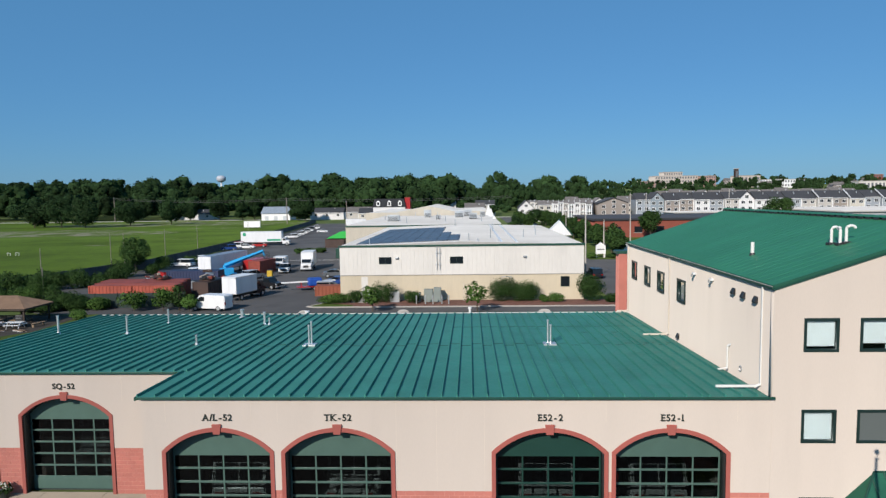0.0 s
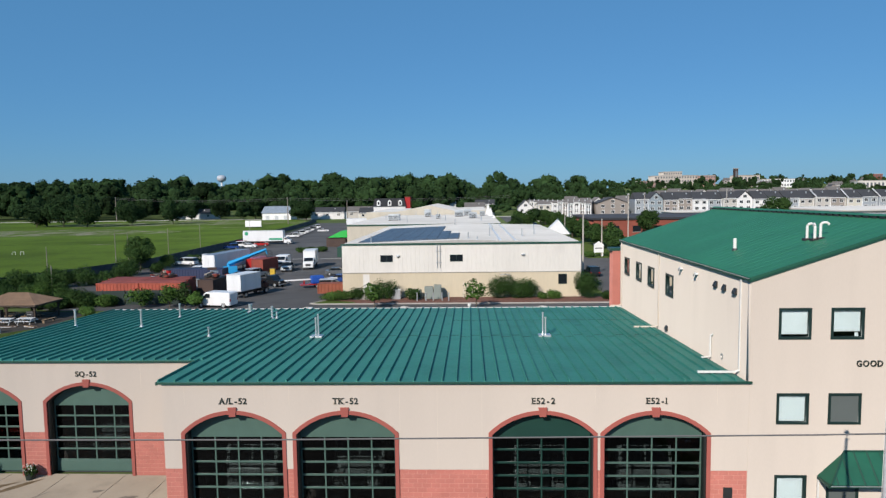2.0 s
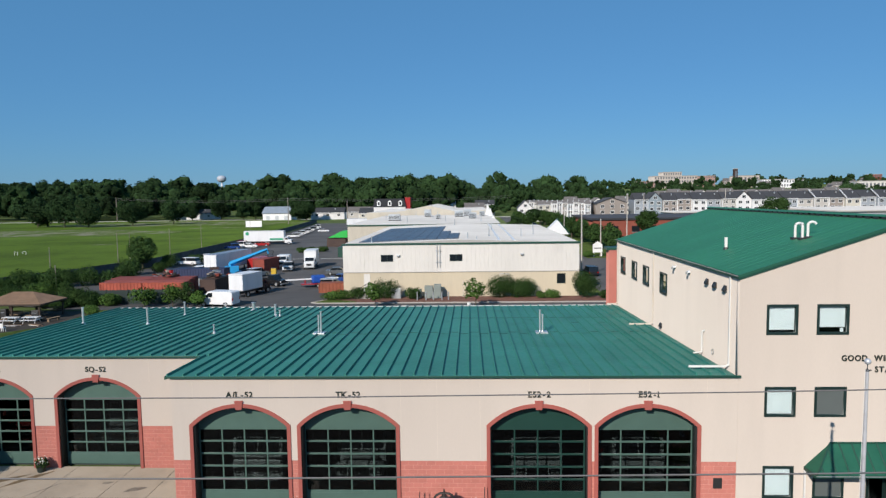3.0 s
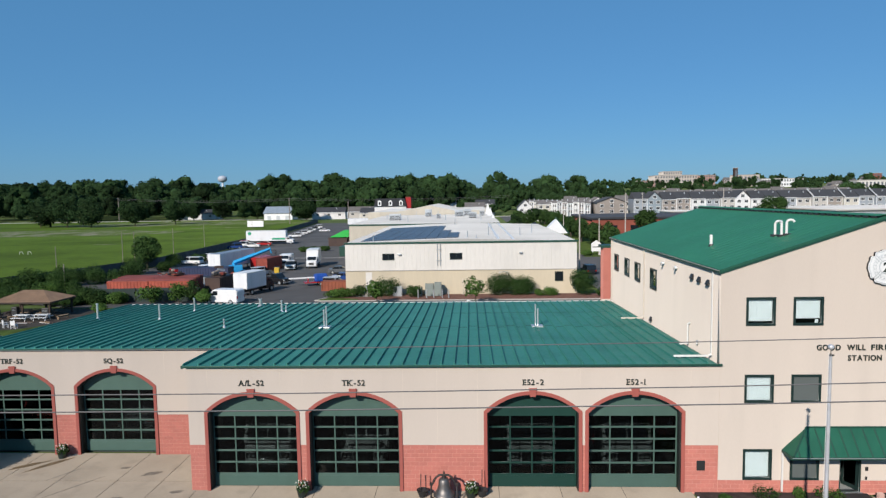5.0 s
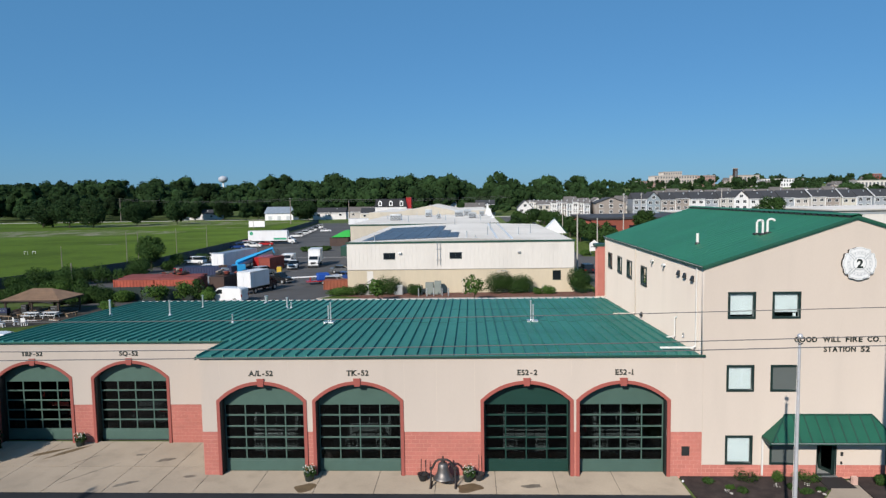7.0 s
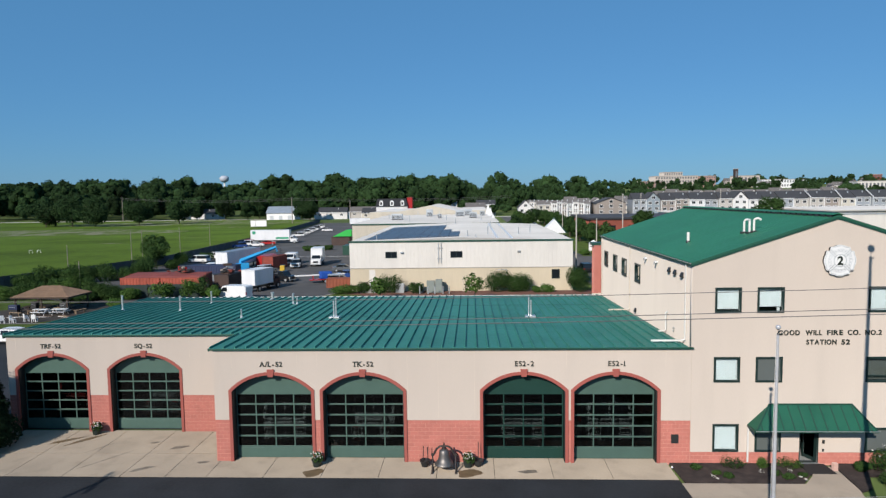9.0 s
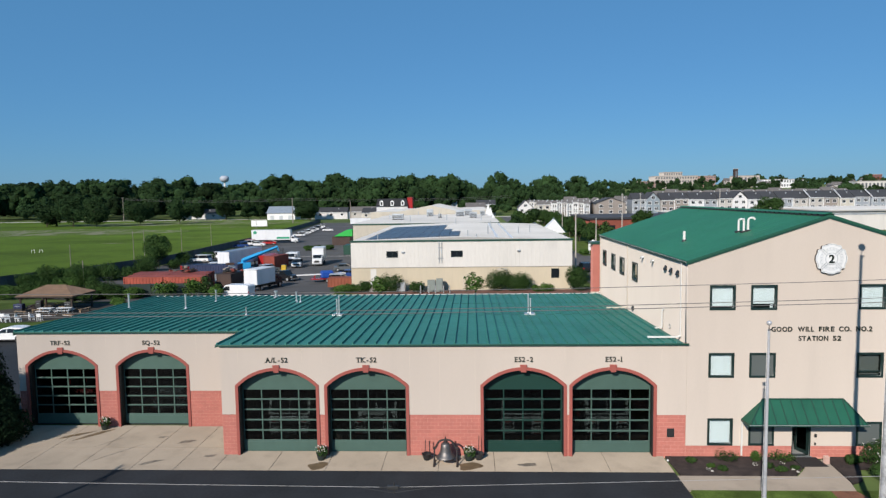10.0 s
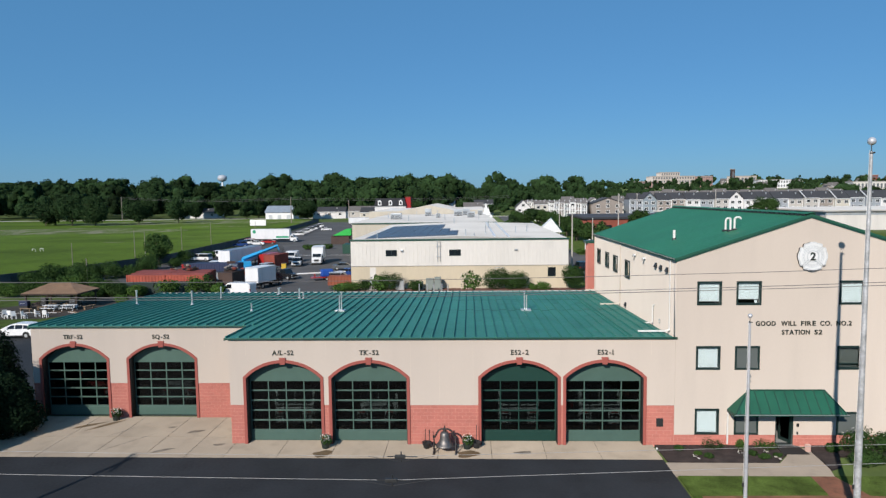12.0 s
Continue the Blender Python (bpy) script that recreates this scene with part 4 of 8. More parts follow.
def hatchback(x, y, turn, paint, label, z=0.0):
    """A rounded five-door car with inset side glass; its nose points along its own +x."""
    t = thing("car", label, "car", pose(x, y, z, 0, 0, turn))
    w = 1.76
    shell = [(-2.08, 0.34), (-2.12, 0.62), (-2.06, 0.95), (-1.86, 1.28), (-1.62, 1.45), (-0.9, 1.53), (-0.1, 1.53), (0.42, 1.44), (1.22, 1.02), (1.75, 0.90), (2.06, 0.72), (2.13, 0.48), (2.08, 0.26), (-1.9, 0.24)]
    bm = prismm(shell, "y", -w / 2, w / 2)
    for v in bm.verts:
        v.co.y *= 1.0 - 0.17 * max(0.0, v.co.z - 0.9) / 0.6
    bmesh.ops.bevel(bm, geom=[e for e in bm.edges if abs(e.verts[0].co.y - e.verts[1].co.y) < 0.2], offset=0.06, segments=2, affect="EDGES")
    body = part("body", bm, PAINT[paint], t)
    for s in (-1, 1):
        lean = lambda z_: s * (w / 2 * (1.0 - 0.17 * max(0.0, z_ - 0.9) / 0.6) + 0.006)
        for pts in ([(-1.62, 1.04), (-0.98, 1.02), (-0.98, 1.40), (-1.38, 1.36)], [(-0.90, 1.02), (-0.12, 1.00), (-0.12, 1.43), (-0.90, 1.41)], [(-0.04, 1.00), (0.92, 0.99), (0.36, 1.36), (-0.04, 1.42)]):
            bm = bmesh.new()
            near = [bm.verts.new((a, lean(c), c)) for a, c in pts]
            far = [bm.verts.new((a, lean(c) - s * 0.03, c)) for a, c in pts]
            bm.faces.new(near)
            bm.faces.new(far[::-1])
            for k in range(4):
                bm.faces.new((near[k], far[k], far[(k + 1) % 4], near[(k + 1) % 4]))
            bmesh.ops.recalc_face_normals(bm, faces=bm.faces[:])
            part("side_window", bm, CAR_GLASS, t, "dark side glass")
        part("headlight", boxm(1.74, 2.04, s * 0.66 - 0.16, s * 0.66 + 0.16, 0.70, 0.86, bevel=0.04), LAMP_GLASS, t)
        part("tail_light", boxm(-2.12, -1.94, s * 0.72 - 0.09, s * 0.72 + 0.09, 0.86, 1.14, bevel=0.03), TAIL_RED, t)
        part("mirror", boxm(0.62, 0.80, s * 0.93 - 0.08, s * 0.93 + 0.08, 0.98, 1.10, bevel=0.03), PAINT[paint], t)
        part("sill", boxm(-0.95, 0.95, s * 0.85 - 0.04, s * 0.85 + 0.04, 0.22, 0.34, bevel=0.02), DARK_METAL, t, "dark lower sill")
        for xw in (-1.28, 1.30):
            part("wheel_arch", rodm((xw, s * 0.80, 0.34), (xw, s * 0.884, 0.34), 0.385, seg=20), DARK_METAL, body)
        for xd in (-0.55, 0.3):
            part("door_handle", boxm(xd - 0.10, xd + 0.08, s * 0.885 - 0.015, s * 0.885 + 0.015, 0.86, 0.90, bevel=0.008), PAINT[paint], t)
    for pts, name in (([(0.44, 1.46), (1.20, 1.055), (1.19, 1.04), (0.43, 1.445)], "windscreen"), ([(-1.67, 1.44), (-1.90, 1.25), (-2.02, 1.03), (-2.00, 1.02), (-1.88, 1.24), (-1.65, 1.43)], "rear_window")):
        part(name, prismm(pts, "y", -0.66, 0.66), CAR_GLASS, t, "dark glass")
    part("bumper", boxm(1.9, 2.16, -0.7, 0.7, 0.30, 0.44, bevel=0.04), DARK_METAL, t)
    wheels(t, [(a, b) for a in (-1.28, 1.30) for b in (-0.80, 0.80)], 0.31)
    return t


def cargo_van(x, y, turn, label, z=0.0):
    t = thing("cargo_van", label, "van", pose(x, y, z, 0, 0, turn))
    bm = prismm([(-2.6, 0.35), (-2.62, 1.9), (-2.4, 2.08), (1.0, 2.08), (1.75, 1.35), (2.5, 1.1), (2.65, 0.75), (2.65, 0.33)], "y", -0.98, 0.98)
    bmesh.ops.bevel(bm, geom=bm.edges[:], offset=0.07, segments=2, affect="EDGES")
    part("body", bm, PAINT["white"], t)
    part("windshield", prismm([(1.12, 2.0), (1.78, 1.37), (1.80, 1.39), (1.14, 2.03)], "y", -0.84, 0.84), CAR_GLASS, t)
    for s in (-1, 1):
        part("side_window", prismm([(0.35, 1.3), (0.35, 1.88), (0.95, 1.88), (1.5, 1.3)], "y", s * 0.975, s * 0.995), CAR_GLASS, t)
        part("headlight", boxm(2.55, 2.67, s * 0.7 - 0.16, s * 0.7 + 0.16, 0.75, 0.95, bevel=0.02), LAMP_GLASS, t)
        part("tail_light", boxm(-2.64, -2.58, s * 0.86 - 0.08, s * 0.86 + 0.08, 0.9, 1.25), TAIL_RED, t)
    part("bumper", boxm(2.58, 2.74, -0.95, 0.95, 0.35, 0.55, bevel=0.03), DARK_METAL, t)
    wheels(t, [(a, b) for a in (-1.6, 1.7) for b in (-0.86, 0.86)], 0.36, 0.24)
    return t


BOX_WHITE = mat("white_box_body", (0.74, 0.75, 0.76), 0.5, var=0.06, scale=0.5, stain=0.08, streak=True)


def box_truck(x, y, turn, label, box_len=5.5, box_h=2.5, paint="white", mark=None, tall=0.95, z=0.0):
    t = thing("box_truck", label, "truck", pose(x, y, z, 0, 0, turn))
    L = box_len
    b = part("box", boxm(-L, 0, -1.22, 1.22, tall, tall + box_h, bevel=0.03), BOX_WHITE, t, "white cargo box")
    for zz in (tall + 0.02, tall + box_h - 0.12):
        part("trim", boxm(-L - 0.01, 0.01, -1.235, 1.235, zz, zz + 0.06), GALVANISED, b)
    part("roof", boxm(-L + 0.03, -0.03, -1.19, 1.19, tall + box_h + 0.002, tall + box_h + 0.03), BOX_WHITE, b)
    for s in (-0.6, 0.6):
        part("rear_door", boxm(-L - 0.03, -L - 0.012, s - 0.56, s + 0.56, tall + 0.12, tall + box_h - 0.16, bevel=0.005), BOX_WHITE, b)
    part("chassis", boxm(-L + 0.1, 1.6, -0.45, 0.45, 0.55, tall - 0.005), DARK_METAL, t)
    cab = prismm([(0.12, 0.5), (0.12, 2.3), (0.9, 2.34), (1.45, 1.6), (2.2, 1.42), (2.3, 0.5)], "y", -1.0, 1.0)
    bmesh.ops.bevel(cab, geom=cab.edges[:], offset=0.06, segments=2, affect="EDGES")
    part("cab", cab, PAINT[paint], t)
    part("windshield", prismm([(0.98, 2.26), (1.47, 1.62), (1.49, 1.64), (1.0, 2.29)], "y", -0.88, 0.88), CAR_GLASS, t)
    for s in (-1, 1):
        part("side_window", prismm([(0.35, 1.55), (0.35, 2.15), (0.88, 2.15), (1.25, 1.55)], "y", s * 0.995, s * 1.012), CAR_GLASS, t)
        part("headlight", boxm(2.22, 2.32, s * 0.75 - 0.15, s * 0.75 + 0.15, 0.85, 1.05), LAMP_GLASS, t)
        part("mirror", boxm(1.2, 1.3, s * 1.2 - 0.1, s * 1.2 + 0.1, 1.5, 1.85, bevel=0.02), DARK_METAL, t)
    part("grille", boxm(2.29, 2.325, -0.5, 0.5, 0.75, 1.2, bevel=0.01), DARK_METAL, t)
    part("bumper", boxm(2.28, 2.42, -1.05, 1.05, 0.42, 0.66, bevel=0.02), GALVANISED, t)
    if mark:
        for s in (-1, 1):
            part("stripe", boxm(-L * 0.35, -0.25, s * 1.226 - 0.006, s * 1.226 + 0.006, tall + 0.35, tall + 0.95), mark, b, "green swoosh marking")
            part("emblem", rodm((-L + 1.1, s * 1.232 - 0.006, tall + box_h - 0.8), (-L + 1.1, s * 1.232 + 0.006, tall + box_h - 0.8), 0.55, seg=20), mark, b, "round green emblem")
    wheels(t, [(a, c) for a in (-L * 0.72, 1.5) for c in (-0.95, 0.95)], 0.45, 0.28)
    return t


def pickup(x, y, turn, paint, label, flatbed=False, z=0.0):
    t = thing("pickup_truck", label, "pickup", pose(x, y, z, 0, 0, turn))
    bm = prismm([(-0.1, 0.4), (-0.1, 1.12), (1.5, 1.12), (2.6, 1.02), (2.7, 0.4)], "y", -0.97, 0.97)
    bmesh.ops.bevel(bm, geom=bm.edges[:], offset=0.06, segments=2, affect="EDGES")
    part("body", bm, PAINT[paint], t)
    part("glasshouse", prismm([(-0.05, 1.1), (0.05, 1.78), (1.0, 1.78), (1.55, 1.1)], "y", -0.86, 0.86), CAR_GLASS, t)
    part("roof", boxm(0.02, 1.0, -0.85, 0.85, 1.76, 1.84, bevel=0.03), PAINT[paint], t)
    if flatbed:
        part("flatbed", boxm(-3.0, -0.15, -1.15, 1.15, 0.9, 1.02, bevel=0.02), DARK_METAL, t, "dark steel flatbed")
        part("headboard", boxm(-0.22, -0.15, -1.1, 1.1, 1.02, 1.7), DARK_METAL, t)
    else:
        for a in ((-2.7, -0.12, -0.97, -0.87), (-2.7, -0.12, 0.87, 0.97), (-2.7, -2.62, -0.868, 0.868)):
            part("bed_side", boxm(*a, 0.45, 1.1, bevel=0.02), PAINT[paint], t)
        part("bed_floor", boxm(-2.6, -0.12, -0.868, 0.868, 0.5, 0.6), DARK_METAL, t)
    part("grille", boxm(2.66, 2.73, -0.6, 0.6, 0.6, 0.95, bevel=0.01), DARK_METAL, t)
    for s in (-1, 1):
        part("headlight", boxm(2.62, 2.73, s * 0.78 - 0.14, s * 0.78 + 0.14, 0.72, 0.95), LAMP_GLASS, t)
    part("bumper", boxm(2.68, 2.8, -0.98, 0.98, 0.38, 0.56, bevel=0.02), GALVANISED, t)
    wheels(t, [(a, b) for a in (-1.8, 1.8) for b in (-0.85, 0.85)], 0.4, 0.26)
    return t


def container(x, y, turn, L, W, H, material, label, category="container", z=0.0, name="shipping_container"):
    """A corrugated steel box."""
    t = thing(name, label, category, pose(x, y, z, 0, 0, turn))
    n = max(6, int(L / 0.5))
    pts = []
    for i in range(n):
        a, s = -L / 2 + L * i / n, L / n
        pts += [(a, 0.0), (a + s * 0.35, 0.0), (a + s * 0.5, 0.05), (a + s * 0.85, 0.05)]
    for s in (-1, 1):
        poly = [(px, s * (W / 2 - 0.06 + o)) for px, o in pts] + [(L / 2, s * (W / 2 - 0.06)), (L / 2, s * (W / 2 - 0.12)), (-L / 2, s * (W / 2 - 0.12))]
        part("side_panel", prismm(poly if s > 0 else poly[::-1], "z", 0.12, H - 0.1), material, t)
    part("roof", boxm(-L / 2, L / 2, -W / 2 + 0.01, W / 2 - 0.01, H - 0.1, H - 0.02, bevel=0.01), material, t)
    part("floor", boxm(-L / 2, L / 2, -W / 2, W / 2, 0.0, 0.12), material, t)
    for s in (-1, 1):
        part("end_panel", boxm(s * L / 2 - 0.04, s * L / 2 + 0.04, -W / 2 + 0.12, W / 2 - 0.12, 0.12, H - 0.1), material, t)
        for u in (-1, 1):
            part("corner_post", boxm(s * L / 2 - 0.08, s * L / 2 + 0.08, u * (W / 2 - 0.06) - 0.08, u * (W / 2 - 0.06) + 0.08, 0, H, bevel=0.01), material, t)
    return t


# ---- bays: engines seen dimly through the glass ----
ENGINE_RED = mat("engine_red", (0.34, 0.02, 0.02), 0.35, var=0.05)


def fire_engine(x, y, label, hood=0.0, paint="white"):
    """A fire engine, its nose towards the bay door (-y); hood: the length of a bonnet before the cab."""
    t = thing("fire_engine", label, "fire engine", pose(x, y, 0.012, 0, 0, -90), group="fire engines in the bays")
    bm = prismm([(-2.2, 0.55), (-2.2, 2.75), (0.0, 2.75), (0.22, 1.75), (0.3, 1.6), (0.3, 0.55)], "y", -1.22, 1.22)
    bmesh.ops.bevel(bm, geom=bm.edges[:], offset=0.08, segments=2, affect="EDGES")
    cab = part("cab", bm, PAINT[paint], t)
    for s in (-1, 1):
        part("windshield", prismm([(0.03, 2.58), (0.245, 1.78), (0.27, 1.79), (0.055, 2.6)], "y", min(s * 0.04, s * 1.06), max(s * 0.04, s * 1.06)), CAR_GLASS, cab)
        part("wiper", rodm((0.28, s * 0.15, 1.82), (0.14, s * 0.7, 2.3), 0.018, seg=5), DARK_METAL, cab)
        arm = part("mirror", boxm(0.1, 0.24, s * 1.5 - 0.1, s * 1.5 + 0.1, 1.75, 2.25, bevel=0.03), DARK_METAL, cab)
        part("mirror_arm", rodm((0.1, s * 1.2, 2.3), (0.16, s * 1.5, 2.2), 0.025, seg=6), CHROME, arm)
    nose = 0.3 + hood
    if hood:
        bm = prismm([(0.2, 0.7), (0.2, 1.72), (hood, 1.62), (nose, 1.4), (nose, 0.7)], "y", -0.82, 0.82)
        bmesh.ops.bevel(bm, geom=bm.edges[:], offset=0.1, segments=2, affect="EDGES")
        part("bonnet", bm, PAINT[paint], t, "rounded bonnet")
        for s in (-1, 1):
            part("fender", ball(bmesh.new(), (nose - 0.45, s * 0.95, 0.95), 0.42, 16, (1.2, 0.75, 0.9)), PAINT[paint], t, smooth=True)
    g = part("grille", boxm(nose + 0.01, nose + 0.06, -0.5, 0.5, 0.78, 1.36, bevel=0.02), DARK_METAL, t)
    for k in range(6):
        part("bar", boxm(nose + 0.06, nose + 0.08, -0.48, 0.48, 0.82 + k * 0.09, 0.855 + k * 0.09), CHROME, g)
    for s in (-1, 1):
        h = part("headlight", boxm(nose + 0.01, nose + 0.07, s * 0.85 - 0.27, s * 0.85 + 0.27, 0.9, 1.2, bevel=0.03), CHROME, t, "chrome twin headlight")
        for u in (-0.12, 0.12):
            part("lamp", rodm((nose + 0.06, s * 0.85 + u, 1.05), (nose + 0.09, s * 0.85 + u, 1.05), 0.09, seg=14), LAMP_GLASS, h)
        part("marker_light", boxm(nose + 0.01, nose + 0.06, s * 0.85 - 0.2, s * 0.85 + 0.2, 1.26, 1.36, bevel=0.015), TAIL_RED, t)
    part("bumper", boxm(nose + 0.02, nose + 0.5, -1.2, 1.2, 0.45, 0.76, bevel=0.05), CHROME, t, "chrome bumper")
    bar = part("light_bar", boxm(-0.75, -0.4, -0.95, 0.95, 2.76, 2.93, bevel=0.03), GALVANISED, t)
    for u in (-0.7, 0.0, 0.7):
        part("lens", boxm(-0.4, -0.37, u - 0.2, u + 0.2, 2.79, 2.9, bevel=0.01), TAIL_RED if u else LAMP_GLASS, bar)
    part("body", boxm(-8.2, -2.3, -1.22, 1.22, 0.55, 2.9, bevel=0.05), ENGINE_RED, t)
    part("ladder_rack", boxm(-8.0, -2.5, 0.5, 1.1, 2.91, 3.1, bevel=0.02), GALVANISED, t)
    wheels(t, [(a, b) for a in (-1.0 + hood, -6.0) for b in (-1.05, 1.05)], 0.52, 0.32)


for c, hood in zip(MAIN_DOORS, (0.0, 0.9, 0.0, 0.0)):
    fire_engine(c + 0.1, 2.1 + hood, "red and white fire engine with bonnet parked in a bay" if hood else "red and white fire engine with chrome bumper parked in a bay", hood)
fire_engine(WING_DOORS[0] + 0.1, WING_Y + 2.4, "red fire engine with chrome bumper parked in a bay", 0.0, "red")
fire_engine(WING_DOORS[1] + 0.1, WING_Y + 3.0, "silver rescue truck with bonnet parked in a bay", 0.9, "silver")


# ---- forecourt ----
WORN_SILVER = mat("worn_silver_paint", (0.50, 0.50, 0.50), 0.5, metal=0.3, var=0.26, scale=2.0, fine=9, stain=0.15)


def flagpole(x, y, h, r0, r1, ball_r, label, skin=None):
    t = thing("flagpole", label, "flagpole", pose(x, y, 0.02))
    part("pole", rodm((0, 0, 0), (0, 0, h - ball_r * 2.6), r0, r1, 20), skin or SILVER, t, smooth=False)
    top = h - ball_r * 2.6
    part("finial", ball(bmesh.new(), (0, 0, h), ball_r, 18), SILVER, t, "silver ball finial", smooth=True)
    part("spindle", rodm((0, 0, top - 0.02), (0, 0, h - ball_r * 0.9), r1 * 0.3, seg=8), DARK_METAL, t)
    truck = part("truck", rodm((0, 0, top - ball_r * 0.5), (0, 0, top + 0.02), r1 * 1.25, r1 * 0.8, 12), DARK_METAL, t)
    part("pulley", boxm(r1, r1 * 2.6, -0.02, 0.02, top - ball_r * 0.4, top, bevel=0.008), DARK_METAL, truck)
    part("collar", rodm((0, 0, 0), (0, 0, 0.16), r0 * 1.9, r0 * 1.3, 16), SILVER, t)
    part("cleat", boxm(-r0 - 0.07, -r0 + 0.01, -0.03, 0.03, 1.3, 1.5, bevel=0.01), DARK_METAL, t)
    rope = rodm((-r0 - 0.03, 0, 1.4), (-r1 - 0.02, 0, h - ball_r * 2.2), 0.008, seg=4)
    part("halyard", rope, WHITE_PIPE, t)


flagpole(13.64, -8.15, 9.0, 0.085, 0.045, 0.10, "slim silver flagpole with ball finial")
flagpole(18.41, -8.28, 16.44, 0.15, 0.06, 0.17, "tall weathered silver flagpole with ball finial", WORN_SILVER)


def fire_bell(x, y):
    t = thing("bell", "old cast bell hung in an iron frame on the apron", "bell", pose(x, y, 0.004))
    prof = [(0.0, 1.2), (0.086, 1.2), (0.189, 1.17), (0.249, 1.08), (0.267, 0.92), (0.292, 0.74), (0.344, 0.6), (0.43, 0.49), (0.503, 0.42), (0.512, 0.38), (0.464, 0.37), (0.378, 0.46), (0.258, 0.63), (0.172, 0.98), (0.0, 1.08)]
    part("bell_body", lathe(bmesh.new(), prof, 36), BRONZE, t, smooth=True)
    iron = mat("dark_iron", (0.045, 0.035, 0.032), 0.6, metal=0.3, var=0.2)
    bm = tube(bmesh.new(), [(-0.588, 0, 0.88), (-0.521, 0, 0.92), (-0.462, 0, 1.06), (-0.37, 0, 1.22), (-0.218, 0, 1.32), (0.0, 0, 1.34), (0.218, 0, 1.32), (0.37, 0, 1.22), (0.462, 0, 1.06), (0.521, 0, 0.92), (0.588, 0, 0.88)], 0.055, 8)
    part("yoke", bm, iron, t)
    part("yoke_boss", rodm((0, 0, 1.2), (0, 0, 1.52), 0.075, 0.03, 10), iron, t)
    part("crown", rodm((0, 0, 1.16), (0, 0, 1.28), 0.12, 0.1, 12), iron, t)
    for s in (-1, 1):
        part("bearing", boxm(s * 0.60 - 0.08, s * 0.60 + 0.08, -0.06, 0.06, 0.82, 0.94, bevel=0.015), iron, t)
        for u in (-1, 1):
            part("leg", rodm((s * 0.60, 0, 0.84), (s * 0.62, u * 0.34, 0.0), 0.035, 0.04, 8), iron, t)
        part("foot", boxm(s * 0.62 - 0.06, s * 0.62 + 0.06, -0.42, 0.42, 0.0, 0.04, bevel=0.01), iron, t)
    part("cross_brace", rodm((-0.61, 0.2, 0.36), (0.61, 0.2, 0.36), 0.022, seg=6), iron, t)
    part("clapper", rodm((0, 0, 0.9), (0, 0, 0.32), 0.03, 0.06, 8), iron, t)


fire_bell(-0.02, -1.15)
POT = mat("black_planter", (0.02, 0.028, 0.024), 0.5, var=0.2)
PETAL = mat("white_petals", (0.7, 0.68, 0.62), 0.7, var=0.1)


def flower_pot(x, y, label):
    t = thing("flower_pot", label, "flower pot", pose(x, y, 0.004))
    part("pot", lathe(bmesh.new(), [(0.0, 0.0), (0.2, 0.0), (0.27, 0.36), (0.29, 0.36), (0.29, 0.40), (0.25, 0.40), (0.24, 0.34), (0.0, 0.34)], 18), POT, t, smooth=False)
    part("foliage", leaf_mesh("foliage", [((0, 0, 0.55), (0.3, 0.3, 0.24)), ((0.1, -0.05, 0.4), (0.32, 0.3, 0.15))], 260, 0.06, DARK_LEAF, 3), None, t)
    part("blossom", leaf_mesh("blossom", [((0, -0.02, 0.60), (0.32, 0.32, 0.26))], 60, 0.045, PETAL, 5), None, t, "white blossoms")


flower_pot(1.23, -0.62, "dark pot of white flowers beside the bell")
flower_pot(-6.9, -0.62, "dark pot of white flowers between garage doors")
flower_pot(-21.75, WING_Y - 0.5, "dark pot of white flowers by the wing doors")


def ash_bin(x, y, label, rods):
    t = thing("ash_bucket", label, "bucket", pose(x, y, 0.004))
    part("bucket", lathe(bmesh.new(), [(0.0, 0.02), (0.16, 0.02), (0.27, 0.34), (0.29, 0.36), (0.25, 0.34), (0.0, 0.2)], 18), DARK_METAL, t)
    for dx, h in rods:
        part("handle", rodm((dx, 0.05, 0.15), (dx + 0.02, 0.2, h), 0.022, seg=6), DARK_METAL, t)


ash_bin(-1.08, -0.62, "dark iron bucket with two long handles against the block wall", ((-0.1, 1.05), (0.14, 1.0)))
ash_bin(1.76, -0.55, "dark iron bucket with an upright handle against the block wall", ((0.0, 1.25),))
# damp streaks under the pots and old marks on the slabs
DAMP = mat("damp_concrete", (0.17, 0.115, 0.062), 0.6, var=0.25, scale=2.0, fine=9)
OILY = mat("oily_concrete", (0.215, 0.178, 0.138), 0.8, var=0.3, scale=2.0, fine=9)
for x, y, w, d, turn, soil in ((1.25, -1.45, 0.62, 0.5, 0, DAMP), (-6.9, -1.5, 0.5, 0.5, 0, DAMP), (-23.0, 2.9, 1.0, 0.17, 38, DAMP), (-21.9, 3.0, 1.2, 0.16, 52, DAMP), (-17.4, 2.6, 0.28, 0.12, 20, OILY), (-15.6, 1.9, 0.5, 0.2, 30, OILY), (-16.3, -1.1, 0.6, 0.18, 30, OILY), (-13.3, -0.2, 0.32, 0.2, 10, OILY), (4.4, -1.2, 0.5, 0.22, 0, OILY), (-18.9, 0.2, 1.5, 0.05, 55, OILY), (-20.2, 1.9, 0.9, 0.04, 58, OILY)):
    ring = [2 * math.pi * k / 22 for k in range(22)]
    pts = [(w * math.cos(q) * (1 + 0.22 * math.sin(3 * q + x)), d * math.sin(q) * (1 + 0.25 * math.cos(2 * q + y))) for q in ring]
    solo("water_stain", prismm(pts, "z", 0.0045, 0.0075), soil, "brown damp stain on the concrete apron", "stain", pose(x, y, 0, 0, 0, turn), kind="structure")
